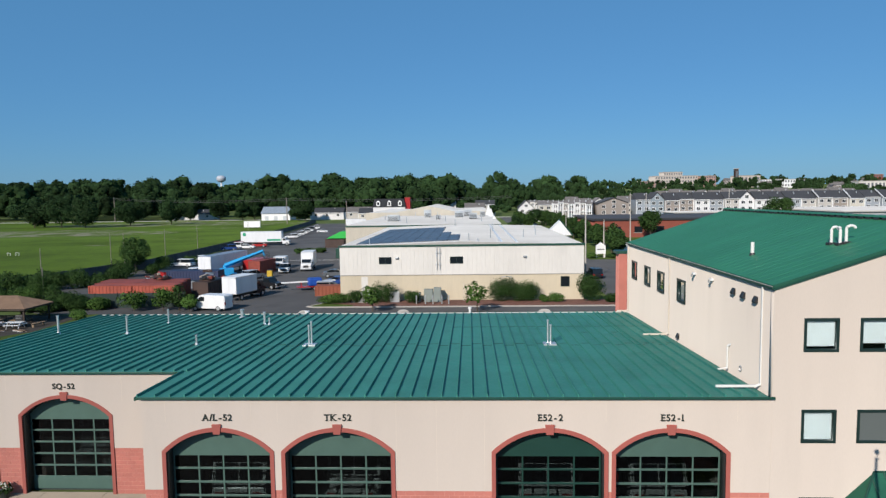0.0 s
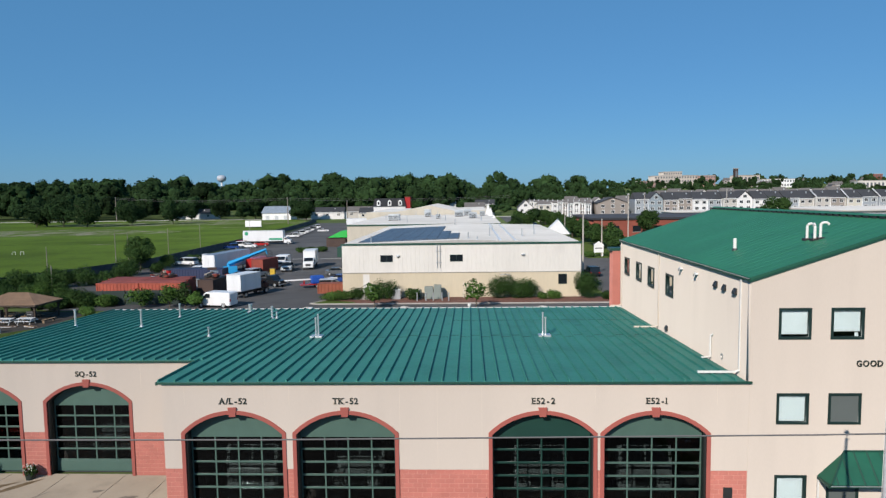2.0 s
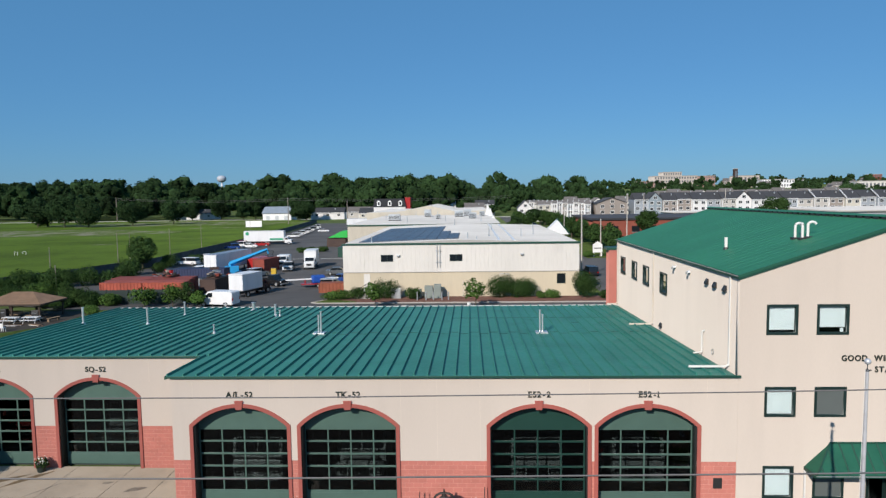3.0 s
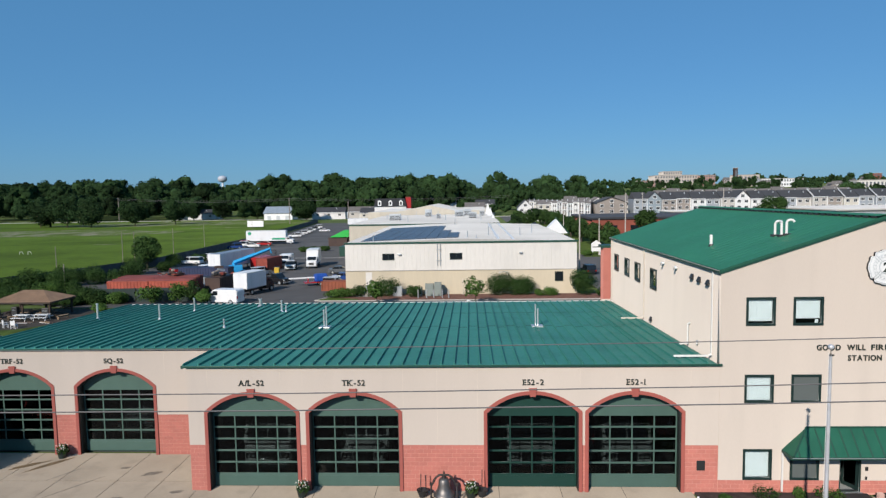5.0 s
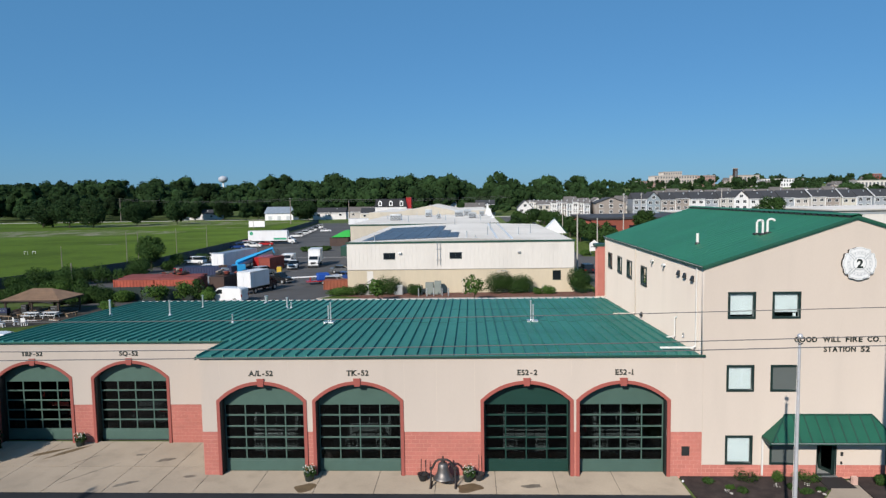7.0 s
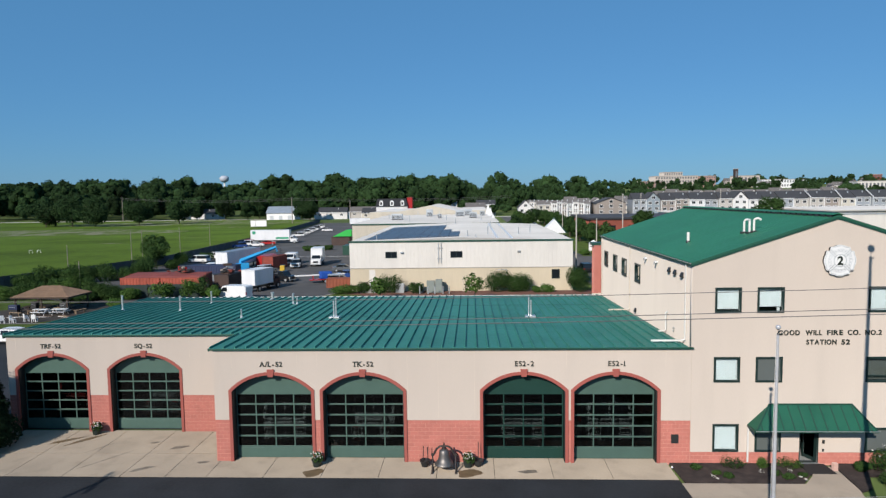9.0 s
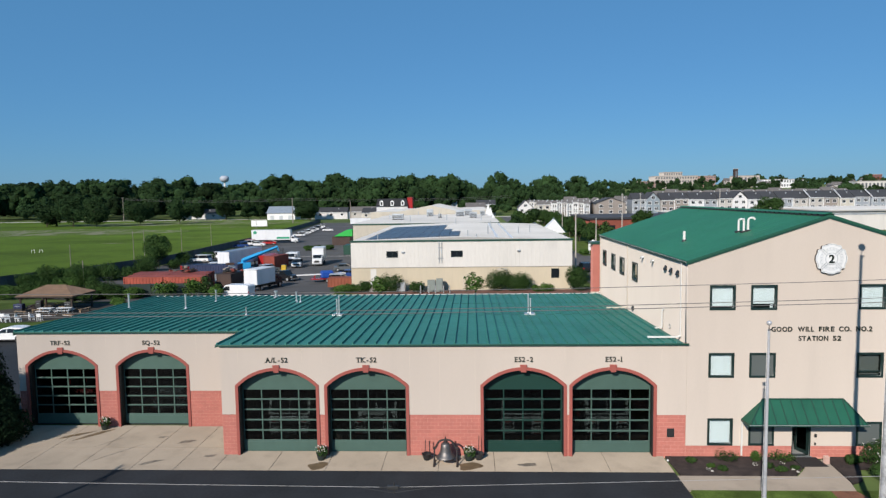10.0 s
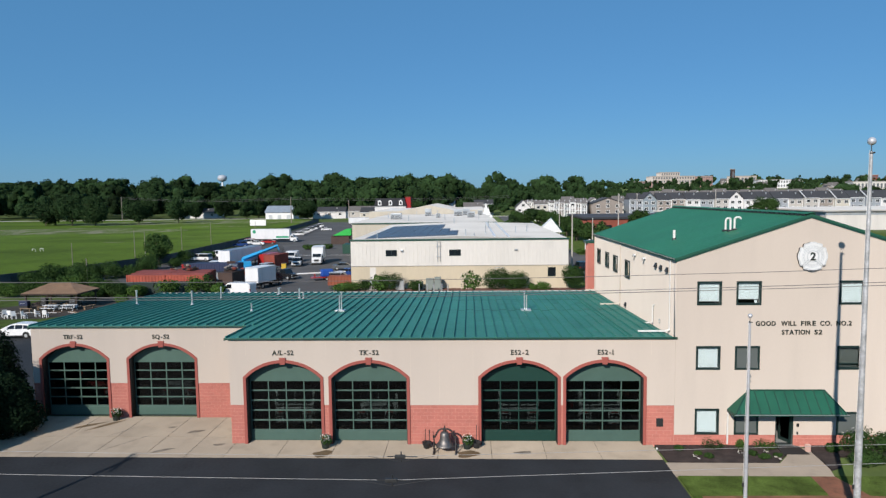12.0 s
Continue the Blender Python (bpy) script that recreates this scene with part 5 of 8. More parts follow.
# planting by the office
for i, (x, y, w, h, leaf) in enumerate(((13.1, -0.9, 0.7, 0.35, 1), (13.9, -1.5, 0.5, 0.25, 0), (15.0, -0.7, 1.3, 0.75, 1), (14.4, -1.9, 0.6, 0.3, 1), (16.6, -0.6, 0.8, 0.6, 0), (16.9, -1.5, 0.6, 0.3, 1), (17.9, -0.75, 1.3, 0.6, 0), (17.3, -2.0, 0.7, 0.35, 1), (18.1, -1.7, 0.5, 0.25, 1))):
    shrub(x, y, w, w * 0.8, h, 40 + i, "low green shrub in dark mulch", DARK_LEAF if leaf else LEAF, 420, 0.04, z=0.03)
for i, (x, y, w, h) in enumerate(((22.6, -1.2, 1.9, 1.6), (24.2, -1.0, 1.8, 1.3), (22.3, -2.6, 2.0, 0.8), (24.6, -2.6, 2.4, 1.0), (21.5, -0.9, 0.8, 0.5))):
    shrub(x, y, w, w * 0.8, h, 60 + i, "leafy flowering shrub beside the office wall", DARK_LEAF, 2600, 0.04, z=0.03)
    if i < 2:
        b = part("blossom", leaf_mesh("blossom", [((0, 0, h * 0.5), (w * 0.42, w * 0.38, h * 0.42))], 70, 0.03, PETAL, 70 + i), None, None, at=pose(x, y, 0.03))
        tagged(b, "scattered white blossoms on a shrub", "blossom", kind="stuff")
rng = random.Random(5)
for x, y in ((13.75, -2.05), (17.5, -1.55), (17.95, -1.8), (17.2, -1.9), (18.05, -2.1)):
    solo("stone", ball(bmesh.new(), (0, 0, 0.05), rng.uniform(0.045, 0.08), 8, (1.3, 0.8, 0.6)), KERB, "pale rounded stone in dark mulch", "stone", pose(x, y, 0.03, 0, 0, rng.uniform(0, 180)), group="stones in the bed")
for i, (x, y) in enumerate(((13.6, -1.9), (16.2, -1.3), (17.7, -1.2))):
    tagged(part("blossom", leaf_mesh("blossom", [((0, 0, 0.12), (0.16, 0.14, 0.08))], 22, 0.022, PETAL, 90 + i), None, None, at=pose(x, y, 0.03)), "pale blossoms low in the mulch bed", "blossom", kind="stuff")
t = thing("step_block", "two stacked pale concrete blocks beside the entrance path", "concrete block", pose(20.1, -0.9, 0.02))
for z in (0.0, 0.2):
    part("block", boxm(-0.12, 0.12, -0.1, 0.1, z, z + 0.195, bevel=0.01), mat("pale_red_block", (0.55, 0.36, 0.3), 0.9), t)
t = thing("garden_light", "small white dome light at the bed corner", "garden light", pose(11.9, -0.7, 0.02))
part("dome", ball(bmesh.new(), (0, 0, 0.04), 0.06, 12), WHITE_PAINT, t, smooth=True)


# ---- street: poles and wires ----
POLE_PAINT = mat("pale_bleached_pole", (0.46, 0.43, 0.39), 0.85, var=0.12, fine=9)


def utility_pole(x, y, h, label, z=0.0, arms=1, r=0.15, pale=False):
    t = thing("utility_pole", label, "utility pole", pose(x, y, z), group="utility poles")
    part("pole", rodm((0, 0, -0.2), (0, 0, h), r, r * 0.65, 10), POLE_PAINT if pale else WOOD_POLE, t)
    for k in range(arms):
        arm = part("crossarm", boxm(-0.06, 0.06, -1.2, 1.2, h - 0.55 - k, h - 0.43 - k), WOOD_POLE, t)
        for u in (-1.0, -0.2, 0.8):
            part("insulator", rodm((0, u, h - 0.43 - k), (0, u, h - 0.22 - k), 0.05, 0.035, 6), GALVANISED, arm)
    return t


def wire(points, r, label, material=None, group="overhead wires"):
    """A cable that sags between the given supports."""
    line = []
    for a, b, sag in points:
        a, b = Vector(a), Vector(b)
        line += [a.lerp(b, k / 16) - Vector((0, 0, sag * 4 * k / 16 * (1 - k / 16))) for k in range(1 if line else 0, 17)]
    bm = tube(bmesh.new(), line, r, 5)
    return solo("overhead_wire", bm, material or WIRE, label, "wire", group=group)


WIRE = mat("grey_cable", (0.13, 0.125, 0.125), 0.7, var=0.1)
ROPE_WIRE = mat("pale_cable", (0.34, 0.33, 0.32), 0.5, var=0.1)
utility_pole(-27.0, -24.1, 13.6, "wooden utility pole with a crossarm beside the street")
utility_pole(34.0, -24.1, 14.6, "wooden utility pole with a crossarm beside the street")
for y, z, z2, sag, r in ((-23.1, 13.2, 14.12, 0.969, 0.006), (-24.5, 13.13, 14.22, 1.07, 0.006), (-25.2, 13.05, 14.06, 0.881, 0.006)):
    wire([((-27, y, z), (34, y, z2), sag)], r, "grey power line strung across the street front")
wire([((-27, -21.8, 8.72), (-0.2, -21.8, 8.33), 0.06), ((-0.2, -21.8, 8.33), (34, -21.8, 9.4), 0.02)], 0.005, "pale telephone cable strung along the street", ROPE_WIRE)
wire([((-27, -23.5, 8.95), (-0.2, -23.5, 8.53), 0.06), ((-0.2, -23.5, 8.53), (34, -23.5, 10.0), 0.02)], 0.005, "pale telephone cable strung along the street", ROPE_WIRE)
for y, z in ((-21.8, 8.325), (-23.5, 8.525)):
    bm = boxm(-0.33, -0.08, y - 0.035, y + 0.035, z - 0.04, z + 0.04, bevel=0.015)
    rod(bm, (-0.5, y, z), (0.2, y, z), 0.014, seg=6)
    rod(bm, (-0.18, y, z - 0.13), (-0.18, y, z + 0.12), 0.016, seg=6)
    rod(bm, (-0.95, y, z + 0.0), (-0.2, y, z - 0.12), 0.005, seg=4)
    rod(bm, (-0.2, y, z - 0.12), (0.6, y, z + 0.01), 0.005, seg=4)
    solo("cable_splice", bm, DARK_METAL, "dark splice enclosure hanging on a cable", "cable splice")

# ---- land behind the station ----
flat("rear_lawn", rect(-45, 40, 23.0, 53.6), 0.0, GRASS, "green grass strip behind the station", "lawn")
flat("service_road", rect(-36, 90, 53.61, 57.2), 0.01, LOT, "grey asphalt service road behind the station", "road")
flat("storage_lot", [(-36.1, 53.61), (-36.1, 57.21), (-17.2, 57.21), (-17.2, 117), (-27, 117.2), (-27, 330), (-84, 330), (-76, 250), (-68.4, 165), (-65.8, 108), (-70, 86), (-62, 58), (-52, 53.61)], 0.012, LOT, "dark worn asphalt storage yard", "parking lot")
flat("side_drive", rect(-62, -29.51, -2.1, 31.6), 0.006, ASPHALT, "dark sealed asphalt drive beside the station", "driveway")
flat("side_grass", rect(-95, -45.01, -19, 53.6), 0.0, GRASS, "mown grass round the picnic shelter", "lawn")
flat("sports_field", [(-420, 60), (-82, 60), (-71.5, 86), (-67, 108), (-69.6, 165), (-78, 255), (-87, 345), (-120, 398), (-420, 398)], 0.02, FIELD, "wide green mown sports field with worn patches", "field")
flat("far_street", [(-420, 399), (-60, 399), (60, 399), (60, 408), (-420, 408)], 0.02, KERB, "pale far street edging the field", "road")
flat("east_drive", rect(20.5, 27.5, 57.25, 400), 0.011, LOT, "asphalt drive past the warehouse", "road")
flat("cross_street", rect(27.52, 140, 57.25, 117), 0.009, LOT, "grey asphalt street crossing past the warehouse", "road")
flat("east_verge", rect(27.6, 140, 117.2, 400), 0.004, GRASS, "grass verge with street trees", "lawn")
for pts in ([(-19.5, 57.25), (20.3, 57.25), (20.3, 57.45), (-19.5, 57.45)], [(-20.6, 57.9), (-19.5, 57.25), (-19.5, 57.45), (-20.4, 58.05)], [(-20.6, 57.9), (-20.4, 58.05), (-18.6, 60.5), (-18.8, 60.6)]):
    solo("kerb", prismm(pts, "z", -0.1, 0.15), KERB, "pale concrete kerb along the service road", "kerb", kind="structure")
flat("warehouse_bed", [(-20.3, 58.0), (-19.4, 57.46), (20.2, 57.46), (20.2, 62.2), (-17.2, 62.6), (-18.5, 60.4)], 0.12, BROWN_MULCH, "brown mulch bed along the warehouse wall", "planting bed")
flat("corner_grass", [(-20.2, 58.05), (-19.3, 57.5), (-14.5, 57.5), (-14.5, 58.6), (-18.4, 60.2)], 0.126, GRASS, "grass corner of the warehouse bed", "lawn", 0.05)
# yard markings
STRIPE = mat("faded_white_marking", (0.45, 0.45, 0.43), 0.9, var=0.2)
solo("yard_line", prismm([(-50, 121.6), (-17.3, 121.6), (-17.3, 122.1), (-50, 122.1)], "z", 0.012, 0.02), STRIPE, "pale concrete strip across the yard", "marking", kind="structure")

def worn_turf(name, grass, bare, size, lo, hi):
    """Grass broken up by bare, pale streaks."""
    m = mat(name, grass, 0.95, var=0.2, scale=0.05, fine=0.8, spec=0.08)
    nt = m.node_tree
    bsdf = nt.nodes["Principled BSDF"]
    under = bsdf.inputs["Base Color"].links[0].from_socket
    geo, mapping = nt.nodes.new("ShaderNodeNewGeometry"), nt.nodes.new("ShaderNodeMapping")
    mapping.inputs["Scale"].default_value = (1, 0.55, 1)
    noise, ramp, mix = nt.nodes.new("ShaderNodeTexNoise"), nt.nodes.new("ShaderNodeMapRange"), nt.nodes.new("ShaderNodeMix")
    noise.inputs["Scale"].default_value, noise.inputs["Detail"].default_value, noise.inputs["Roughness"].default_value = size, 8.0, 0.75
    ramp.inputs["From Min"].default_value, ramp.inputs["From Max"].default_value = lo, hi
    mix.data_type = "RGBA"
    mix.inputs["B"].default_value = (*bare, 1)
    nt.links.new(geo.outputs["Position"], mapping.inputs["Vector"])
    nt.links.new(mapping.outputs[0], noise.inputs["Vector"])
    nt.links.new(noise.outputs[0], ramp.inputs["Value"])
    nt.links.new(ramp.outputs[0], mix.inputs["Factor"])
    nt.links.new(under, mix.inputs["A"])
    nt.links.new(mix.outputs["Result"], bsdf.inputs["Base Color"])
    return m


# field goals and worn tracks
TRACK = worn_turf("worn_dirt_track", (0.066, 0.102, 0.018), (0.19, 0.185, 0.14), 0.11, 0.47, 0.60)
for x0, y0, w, d, s in ((-172, 250, 40, 26, 1), (-205, 268, 40, 14, 3), (-118, 177, 6, 1.6, 4), (-101, 204, 6, 1.5, 5), (-121, 288, 18, 5, 6), (-170, 345, 70, 30, 7), (-141, 262, 9, 2, 9), (-108, 330, 14, 4, 2)):
    pts = [(x0 + w * math.cos(a) * (1 + 0.15 * math.sin(4 * a + s)), y0 + d * math.sin(a) * (1 + 0.3 * math.cos(3 * a + s))) for a in [2 * math.pi * k / 26 for k in range(26)]]
    solo("worn_patch", prismm(pts, "z", 0.0, 0.028 + 0.004 * s), TRACK, "worn pale patch in the field grass", "worn ground", kind="structure")


# ---- warehouse behind ----
PALE_WALL = mat("pale_cream_wall", (0.62, 0.57, 0.48), 0.85, var=0.06, scale=0.2, fine=4, stain=0.06, streak=True)
CABINET = mat("grey_green_cabinet", (0.22, 0.25, 0.23), 0.6, var=0.1)


def warehouse():
    w = thing("warehouse", "long low warehouse, white siding over cream walls, grey roof", "warehouse")
    x0, x1, y0, y1, zt, zs = -16.95, 16.6, 62.6, 116.9, 7.62, 3.62
    wins = [(-11.5, -9.75, 5.13, 6.1), (-1.68, 0.13, 5.13, 6.1)]
    part("upper_wall", plate("upper_wall", [(x0, zs), (x1, zs), (x1, zt), (x0, zt)], [[(a, c), (b, c), (b, d), (a, d)] for a, b, c, d in wins], y0, y0 + 0.25), WHITE_SIDING, w, "white ribbed metal siding")
    low = [(13.45, 14.65, 1.85, 3.25), (5.4, 6.75, 2.4, 3.3)]
    part("lower_wall", plate("lower_wall", [(x0, 0), (x1, 0), (x1, zs - 0.004), (x0, zs - 0.004)], [[(a, c), (b, c), (b, d), (a, d)] for a, b, c, d in low], y0 + 0.03, y0 + 0.28), CREAM, w, "cream painted masonry")
    n = int((x1 - x0) / 0.61)
    rib = finish(prismm([(-0.035, 0.0), (0.035, 0.0), (0.018, -0.018), (-0.018, -0.018)], "z", zs, zt - 0.1), "rib")
    rib.materials.append(WHITE_SIDING)
    for i in range(1, n):
        x = x0 + (x1 - x0) * i / n
        if not any(a - 0.1 < x < b + 0.1 for a, b, _, _ in wins):
            part("rib", rib, None, w, at=pose(x, y0 - 0.002, 0))
    part("flashing", boxm(x0, x1, y0 - 0.06, y0 - 0.004, zs - 0.05, zs + 0.03), KERB, w)
    part("eave_trim", boxm(x0 - 0.15, x1 + 0.15, y0 - 0.14, y0 - 0.05, zt - 0.1, zt + 0.16, bevel=0.02), FASCIA, w, "dark green eave trim")
    part("west_wall", boxm(x0, x0 + 0.25, y0 + 0.29, y1, 0, zt), CREAM, w)
    part("east_wall", boxm(x1 - 0.25, x1, y0 + 0.29, y1, 0, zt), CREAM, w)
    mid = (x0 + x1) / 2
    part("roof", prismm([(x0 - 0.1, zt + 0.02), (mid, zt + 0.55), (x1 + 0.1, zt + 0.02), (x1 + 0.1, zt - 0.1), (x0 - 0.1, zt - 0.1)], "y", y0 - 0.04, y1), GREY_ROOF, w, "flat grey membrane roof")
    for a, b, c, d in wins + low[:1]:
        f = part("window", plate("window", [(a, c), (b, c), (b, d), (a, d)], [[(a + 0.08, c + 0.08), (b - 0.08, c + 0.08), (b - 0.08, d - 0.08), (a + 0.08, d - 0.08)]], y0 - 0.04, y0 + 0.1), FRAME_GREEN, w, "dark framed window")
        part("pane", boxm(a + 0.08, b - 0.08, y0 + 0.04, y0 + 0.06, c + 0.08, d - 0.08), CAR_GLASS, f)
        if c > 4:
            part("mullion", boxm((a + b) / 2 - 0.03, (a + b) / 2 + 0.03, y0 - 0.03, y0 + 0.03, c + 0.08, d - 0.08), FRAME_GREEN, f)
    a, b, c, d = low[1]
    f = part("window", plate("window", [(a, c), (b, c), (b, d), (a, d)], [[(a + 0.1, c + 0.1), (b - 0.1, c + 0.1), (b - 0.1, d - 0.1), (a + 0.1, d - 0.1)]], y0, y0 + 0.12), GALVANISED, w, "green-edged blocked window")
    part("panel", boxm(a + 0.1, b - 0.1, y0 + 0.06, y0 + 0.08, c + 0.1, d - 0.1), CREAM, f)
    for x, z in ((-9.0, 6.0), (8.55, 6.05)):
        part("wall_light", boxm(x - 0.22, x + 0.22, y0 - 0.3, y0 - 0.01, z - 0.12, z + 0.12, bevel=0.03), GALVANISED, w, "grey wall light")
    c = part("conduit", boxm(-3.53, -3.43, y0 - 0.14, y0 - 0.05, 4.3, zt), GALVANISED, w, "grey conduit run")
    part("conduit", boxm(-3.13, -3.03, y0 - 0.14, y0 - 0.05, 4.3, zt), GALVANISED, w, "grey conduit run")
    for z in (5.0, 6.6):
        part("strap", boxm(-3.7, -2.85, y0 - 0.16, y0 - 0.145, z, z + 0.08), GALVANISED, c)
    part("door", boxm(-14.0, -13.1, y0 - 0.02, y0 + 0.028, 1.2, 3.4), WHITE_SIDING, w, "pale service door")
    # gable entrance on the east side
    part("entrance_gable", prismm([(17.2, 5.6), (23.0, 5.6), (20.5, 8.75)], "y", 114.0, 116.8), WHITE_PAINT, w, "white triangular gable porch")
    part("gable_trim", prismm([(20.5, 8.77), (23.1, 5.6), (23.4, 5.6), (20.5, 9.1)], "y", 113.9, 116.8), FASCIA, w)
    # rooftop plant
    PANEL = mat("solar_cell", (0.095, 0.112, 0.140), 0.4, var=0.12, scale=0.2, fine=3)

    def on_roof(x):
        return zt + 0.55 * (1 - abs(x - mid) / (mid - x0)) + 0.02
    s = thing("solar_array", "dark blue solar panels lying on the warehouse roof", "solar panels")
    for i in range(9):
        xa = -15.0 + i * 1.62
        ye = 104 if i < 7 else 88
        if i == 8:
            ye = 78
        for j in range(int((ye - 65) / 2.6)):
            ya = 65 + j * 2.6
            bm = bmesh.new()
            za, zb = on_roof(xa), on_roof(xa + 1.55)
            prism(bm, [(xa, za), (xa + 1.55, zb), (xa + 1.55, zb + 0.09), (xa, za + 0.09)], "y", ya, ya + 2.52)
            part("solar_panel", bm, PANEL, s)
    for x, y, h in ((-13.0, 64.2, 1.0), (0.9, 66.5, 0.9), (4.2, 72, 1.4), (2.2, 64.6, 0.4), (9.4, 75, 1.2), (11.8, 80, 1.1), (5.2, 90, 1.5), (-2, 110, 1.3), (13.2, 95, 1.0)):
        v = thing("roof_pipe", "thin grey vent pipe on the warehouse roof", "vent pipe", pose(x, y, on_roof(x) - 0.03), group="warehouse roof vents")
        part("pipe", rodm((0, 0, 0), (0, 0, h), 0.07, seg=8), GALVANISED, v)
        part("boot", rodm((0, 0, 0), (0, 0, 0.12), 0.18, 0.1, seg=8), GALVANISED, v)
    for x in (5.2, 7.4):
        solo("roof_walk_strip", prismm([(x, on_roof(x) + 0.0), (x + 0.4, on_roof(x + 0.4) + 0.0), (x + 0.4, on_roof(x + 0.4) + 0.03), (x, on_roof(x) + 0.03)], "y", 63, 116), WHITE_PAINT, "pale seam strip along the membrane roof", "roof strip", kind="structure")
    # second and third buildings behind
    w2 = thing("warehouse", "cream warehouse block with flat pale roof and rooftop units", "warehouse")
    part("front_wall", boxm(-26.6, 8.0, 117.2, 117.5, 0, 8.0), PALE_WALL, w2)
    part("eave_trim", boxm(-26.7, 8.1, 117.05, 117.196, 7.75, 8.05), FASCIA, w2)
    part("west_wall", boxm(-26.6, -26.3, 117.51, 184, 0, 8.0), CREAM, w2)
    part("east_wall", boxm(7.7, 8.0, 117.51, 184, 0, 8.0), CREAM, w2)
    part("roof", boxm(-26.7, 8.1, 117.2, 184.4, 8.004, 8.12), GREY_ROOF, w2)
    for y, a, top in ((148, 6.2, 9.0), (168, 6.0, 10.6), (180, 5.6, 11.8)):
        part("entrance_gable", prismm([(a, 6.0), (a + 3.0, 6.0), (a + 1.5, top)], "y", y, y + 2.5), WHITE_PAINT, w2, "white triangular gable porch")
    w3 = thing("warehouse", "cream warehouse with shallow gabled parapet", "warehouse")
    part("front_wall", plate("front_wall", [(-33, 0), (7, 0), (7, 9.5), (-3.5, 9.3), (-12.5, 11.2), (-23, 9.2), (-33, 9.2)], [], 185, 185.3), PALE_WALL, w3)
    part("roof", prismm([(-33, 9.1), (-23, 9.1), (-12.5, 11.1), (-3.5, 9.2), (7, 9.4), (7, 9.0), (-33, 8.9)], "y", 185.31, 250), GREY_ROOF, w3)
    part("west_wall", boxm(-33, -32.7, 185.31, 250, 0, 8.9), CREAM, w3)
    for i, (x, y, a, b, h) in enumerate(((-18.5, 140, 3.0, 2.0, 1.6), (-11.5, 168, 2.0, 2.0, 2.2), (2.0, 150, 2.2, 1.8, 1.6), (-2.0, 165, 2.6, 2.0, 1.9), (5.0, 170, 1.6, 1.6, 1.5), (-7.5, 150, 1.2, 1.2, 1.2), (0.5, 176, 2.4, 2.0, 1.9))):
        u = thing("rooftop_unit", "grey rooftop air handling unit", "rooftop unit", pose(x, y, 8.12), group="rooftop units")
        part("casing", boxm(-a / 2, a / 2, -b / 2, b / 2, 0.2, h, bevel=0.04), GALVANISED, u)
        part("curb", boxm(-a / 2 + 0.1, a / 2 - 0.1, -b / 2 + 0.1, b / 2 - 0.1, 0.0, 0.2), DARK_METAL, u)
        for k in range(4):
            part("louvre", boxm(-a / 2 + 0.15, a / 2 - 0.15, -b / 2 - 0.03, -b / 2 - 0.004, 0.4 + k * 0.22, 0.5 + k * 0.22), DARK_METAL, u)
    for i, (x, y) in enumerate(((-14, 128), (-5, 135), (-22, 150), (4, 132), (-9, 178), (-16, 178))):
        v = thing("roof_pipe", "thin grey vent pipe on the far roof", "vent pipe", pose(x, y, 8.1), group="warehouse roof vents")
        part("pipe", rodm((0, 0, 0), (0, 0, 1.4), 0.09, seg=8), GALVANISED, v)
        part("boot", rodm((0, 0, 0), (0, 0, 0.15), 0.22, 0.12, seg=8), GALVANISED, v)


warehouse()

# planting and plant before the warehouse
shrub(-17.2, 60.2, 5.0, 2.2, 1.5, 101, "clipped green hedge at the warehouse corner", LEAF, 5780, 0.062, z=0.1, name="hedge")
shrub(-14.6, 60.6, 2.4, 1.8, 2.0, 102, "rounded green shrub beside steps", DARK_LEAF, 3060, 0.062, z=0.1)
shrub(-10.6, 60.8, 3.4, 2.4, 3.2, 103, "tall leafy shrub against the cream wall", DARK_LEAF, 5100, 0.062, z=0.1)
shrub(-6.9, 60.3, 2.5, 2.0, 1.8, 104, "rounded clipped shrub against the cream wall", DARK_LEAF, 3400, 0.062, z=0.1)
shrub(5.2, 61.0, 4.6, 2.4, 3.5, 105, "large rounded green shrub against the cream wall", DARK_LEAF, 7480, 0.062, z=0.1)
shrub(8.2, 60.9, 4.4, 2.4, 3.3, 106, "large rounded green shrub against the cream wall", DARK_LEAF, 7480, 0.062, z=0.1)
shrub(11.0, 60.2, 1.6, 1.2, 1.1, 107, "pale ornamental grass clump in brown mulch", LEAF, 1700, 0.062, z=0.1)
shrub(12.6, 60.3, 2.2, 1.4, 1.4, 108, "low green shrub in brown mulch", LEAF, 2380, 0.062, z=0.1)
shrub(17.4, 60.6, 4.4, 3.0, 3.9, 109, "large dense dark shrub at the warehouse corner", DARK_LEAF, 8160, 0.062, z=0.1)
shrub(19.6, 59.6, 2.0, 1.6, 1.4, 110, "low dark shrub beside the drive", DARK_LEAF, 2040, 0.062, z=0.1)
tree(-11.2, 55.0 - 0.9, 3.3, 3.2, 111, "young leafy tree on the grass strip", LEAF, 0.9, 650, 0.16)
tree(1.9, 53.2, 3.9, 3.4, 112, "young sparse tree on the grass strip", LEAF, 1.0, 420, 0.17)
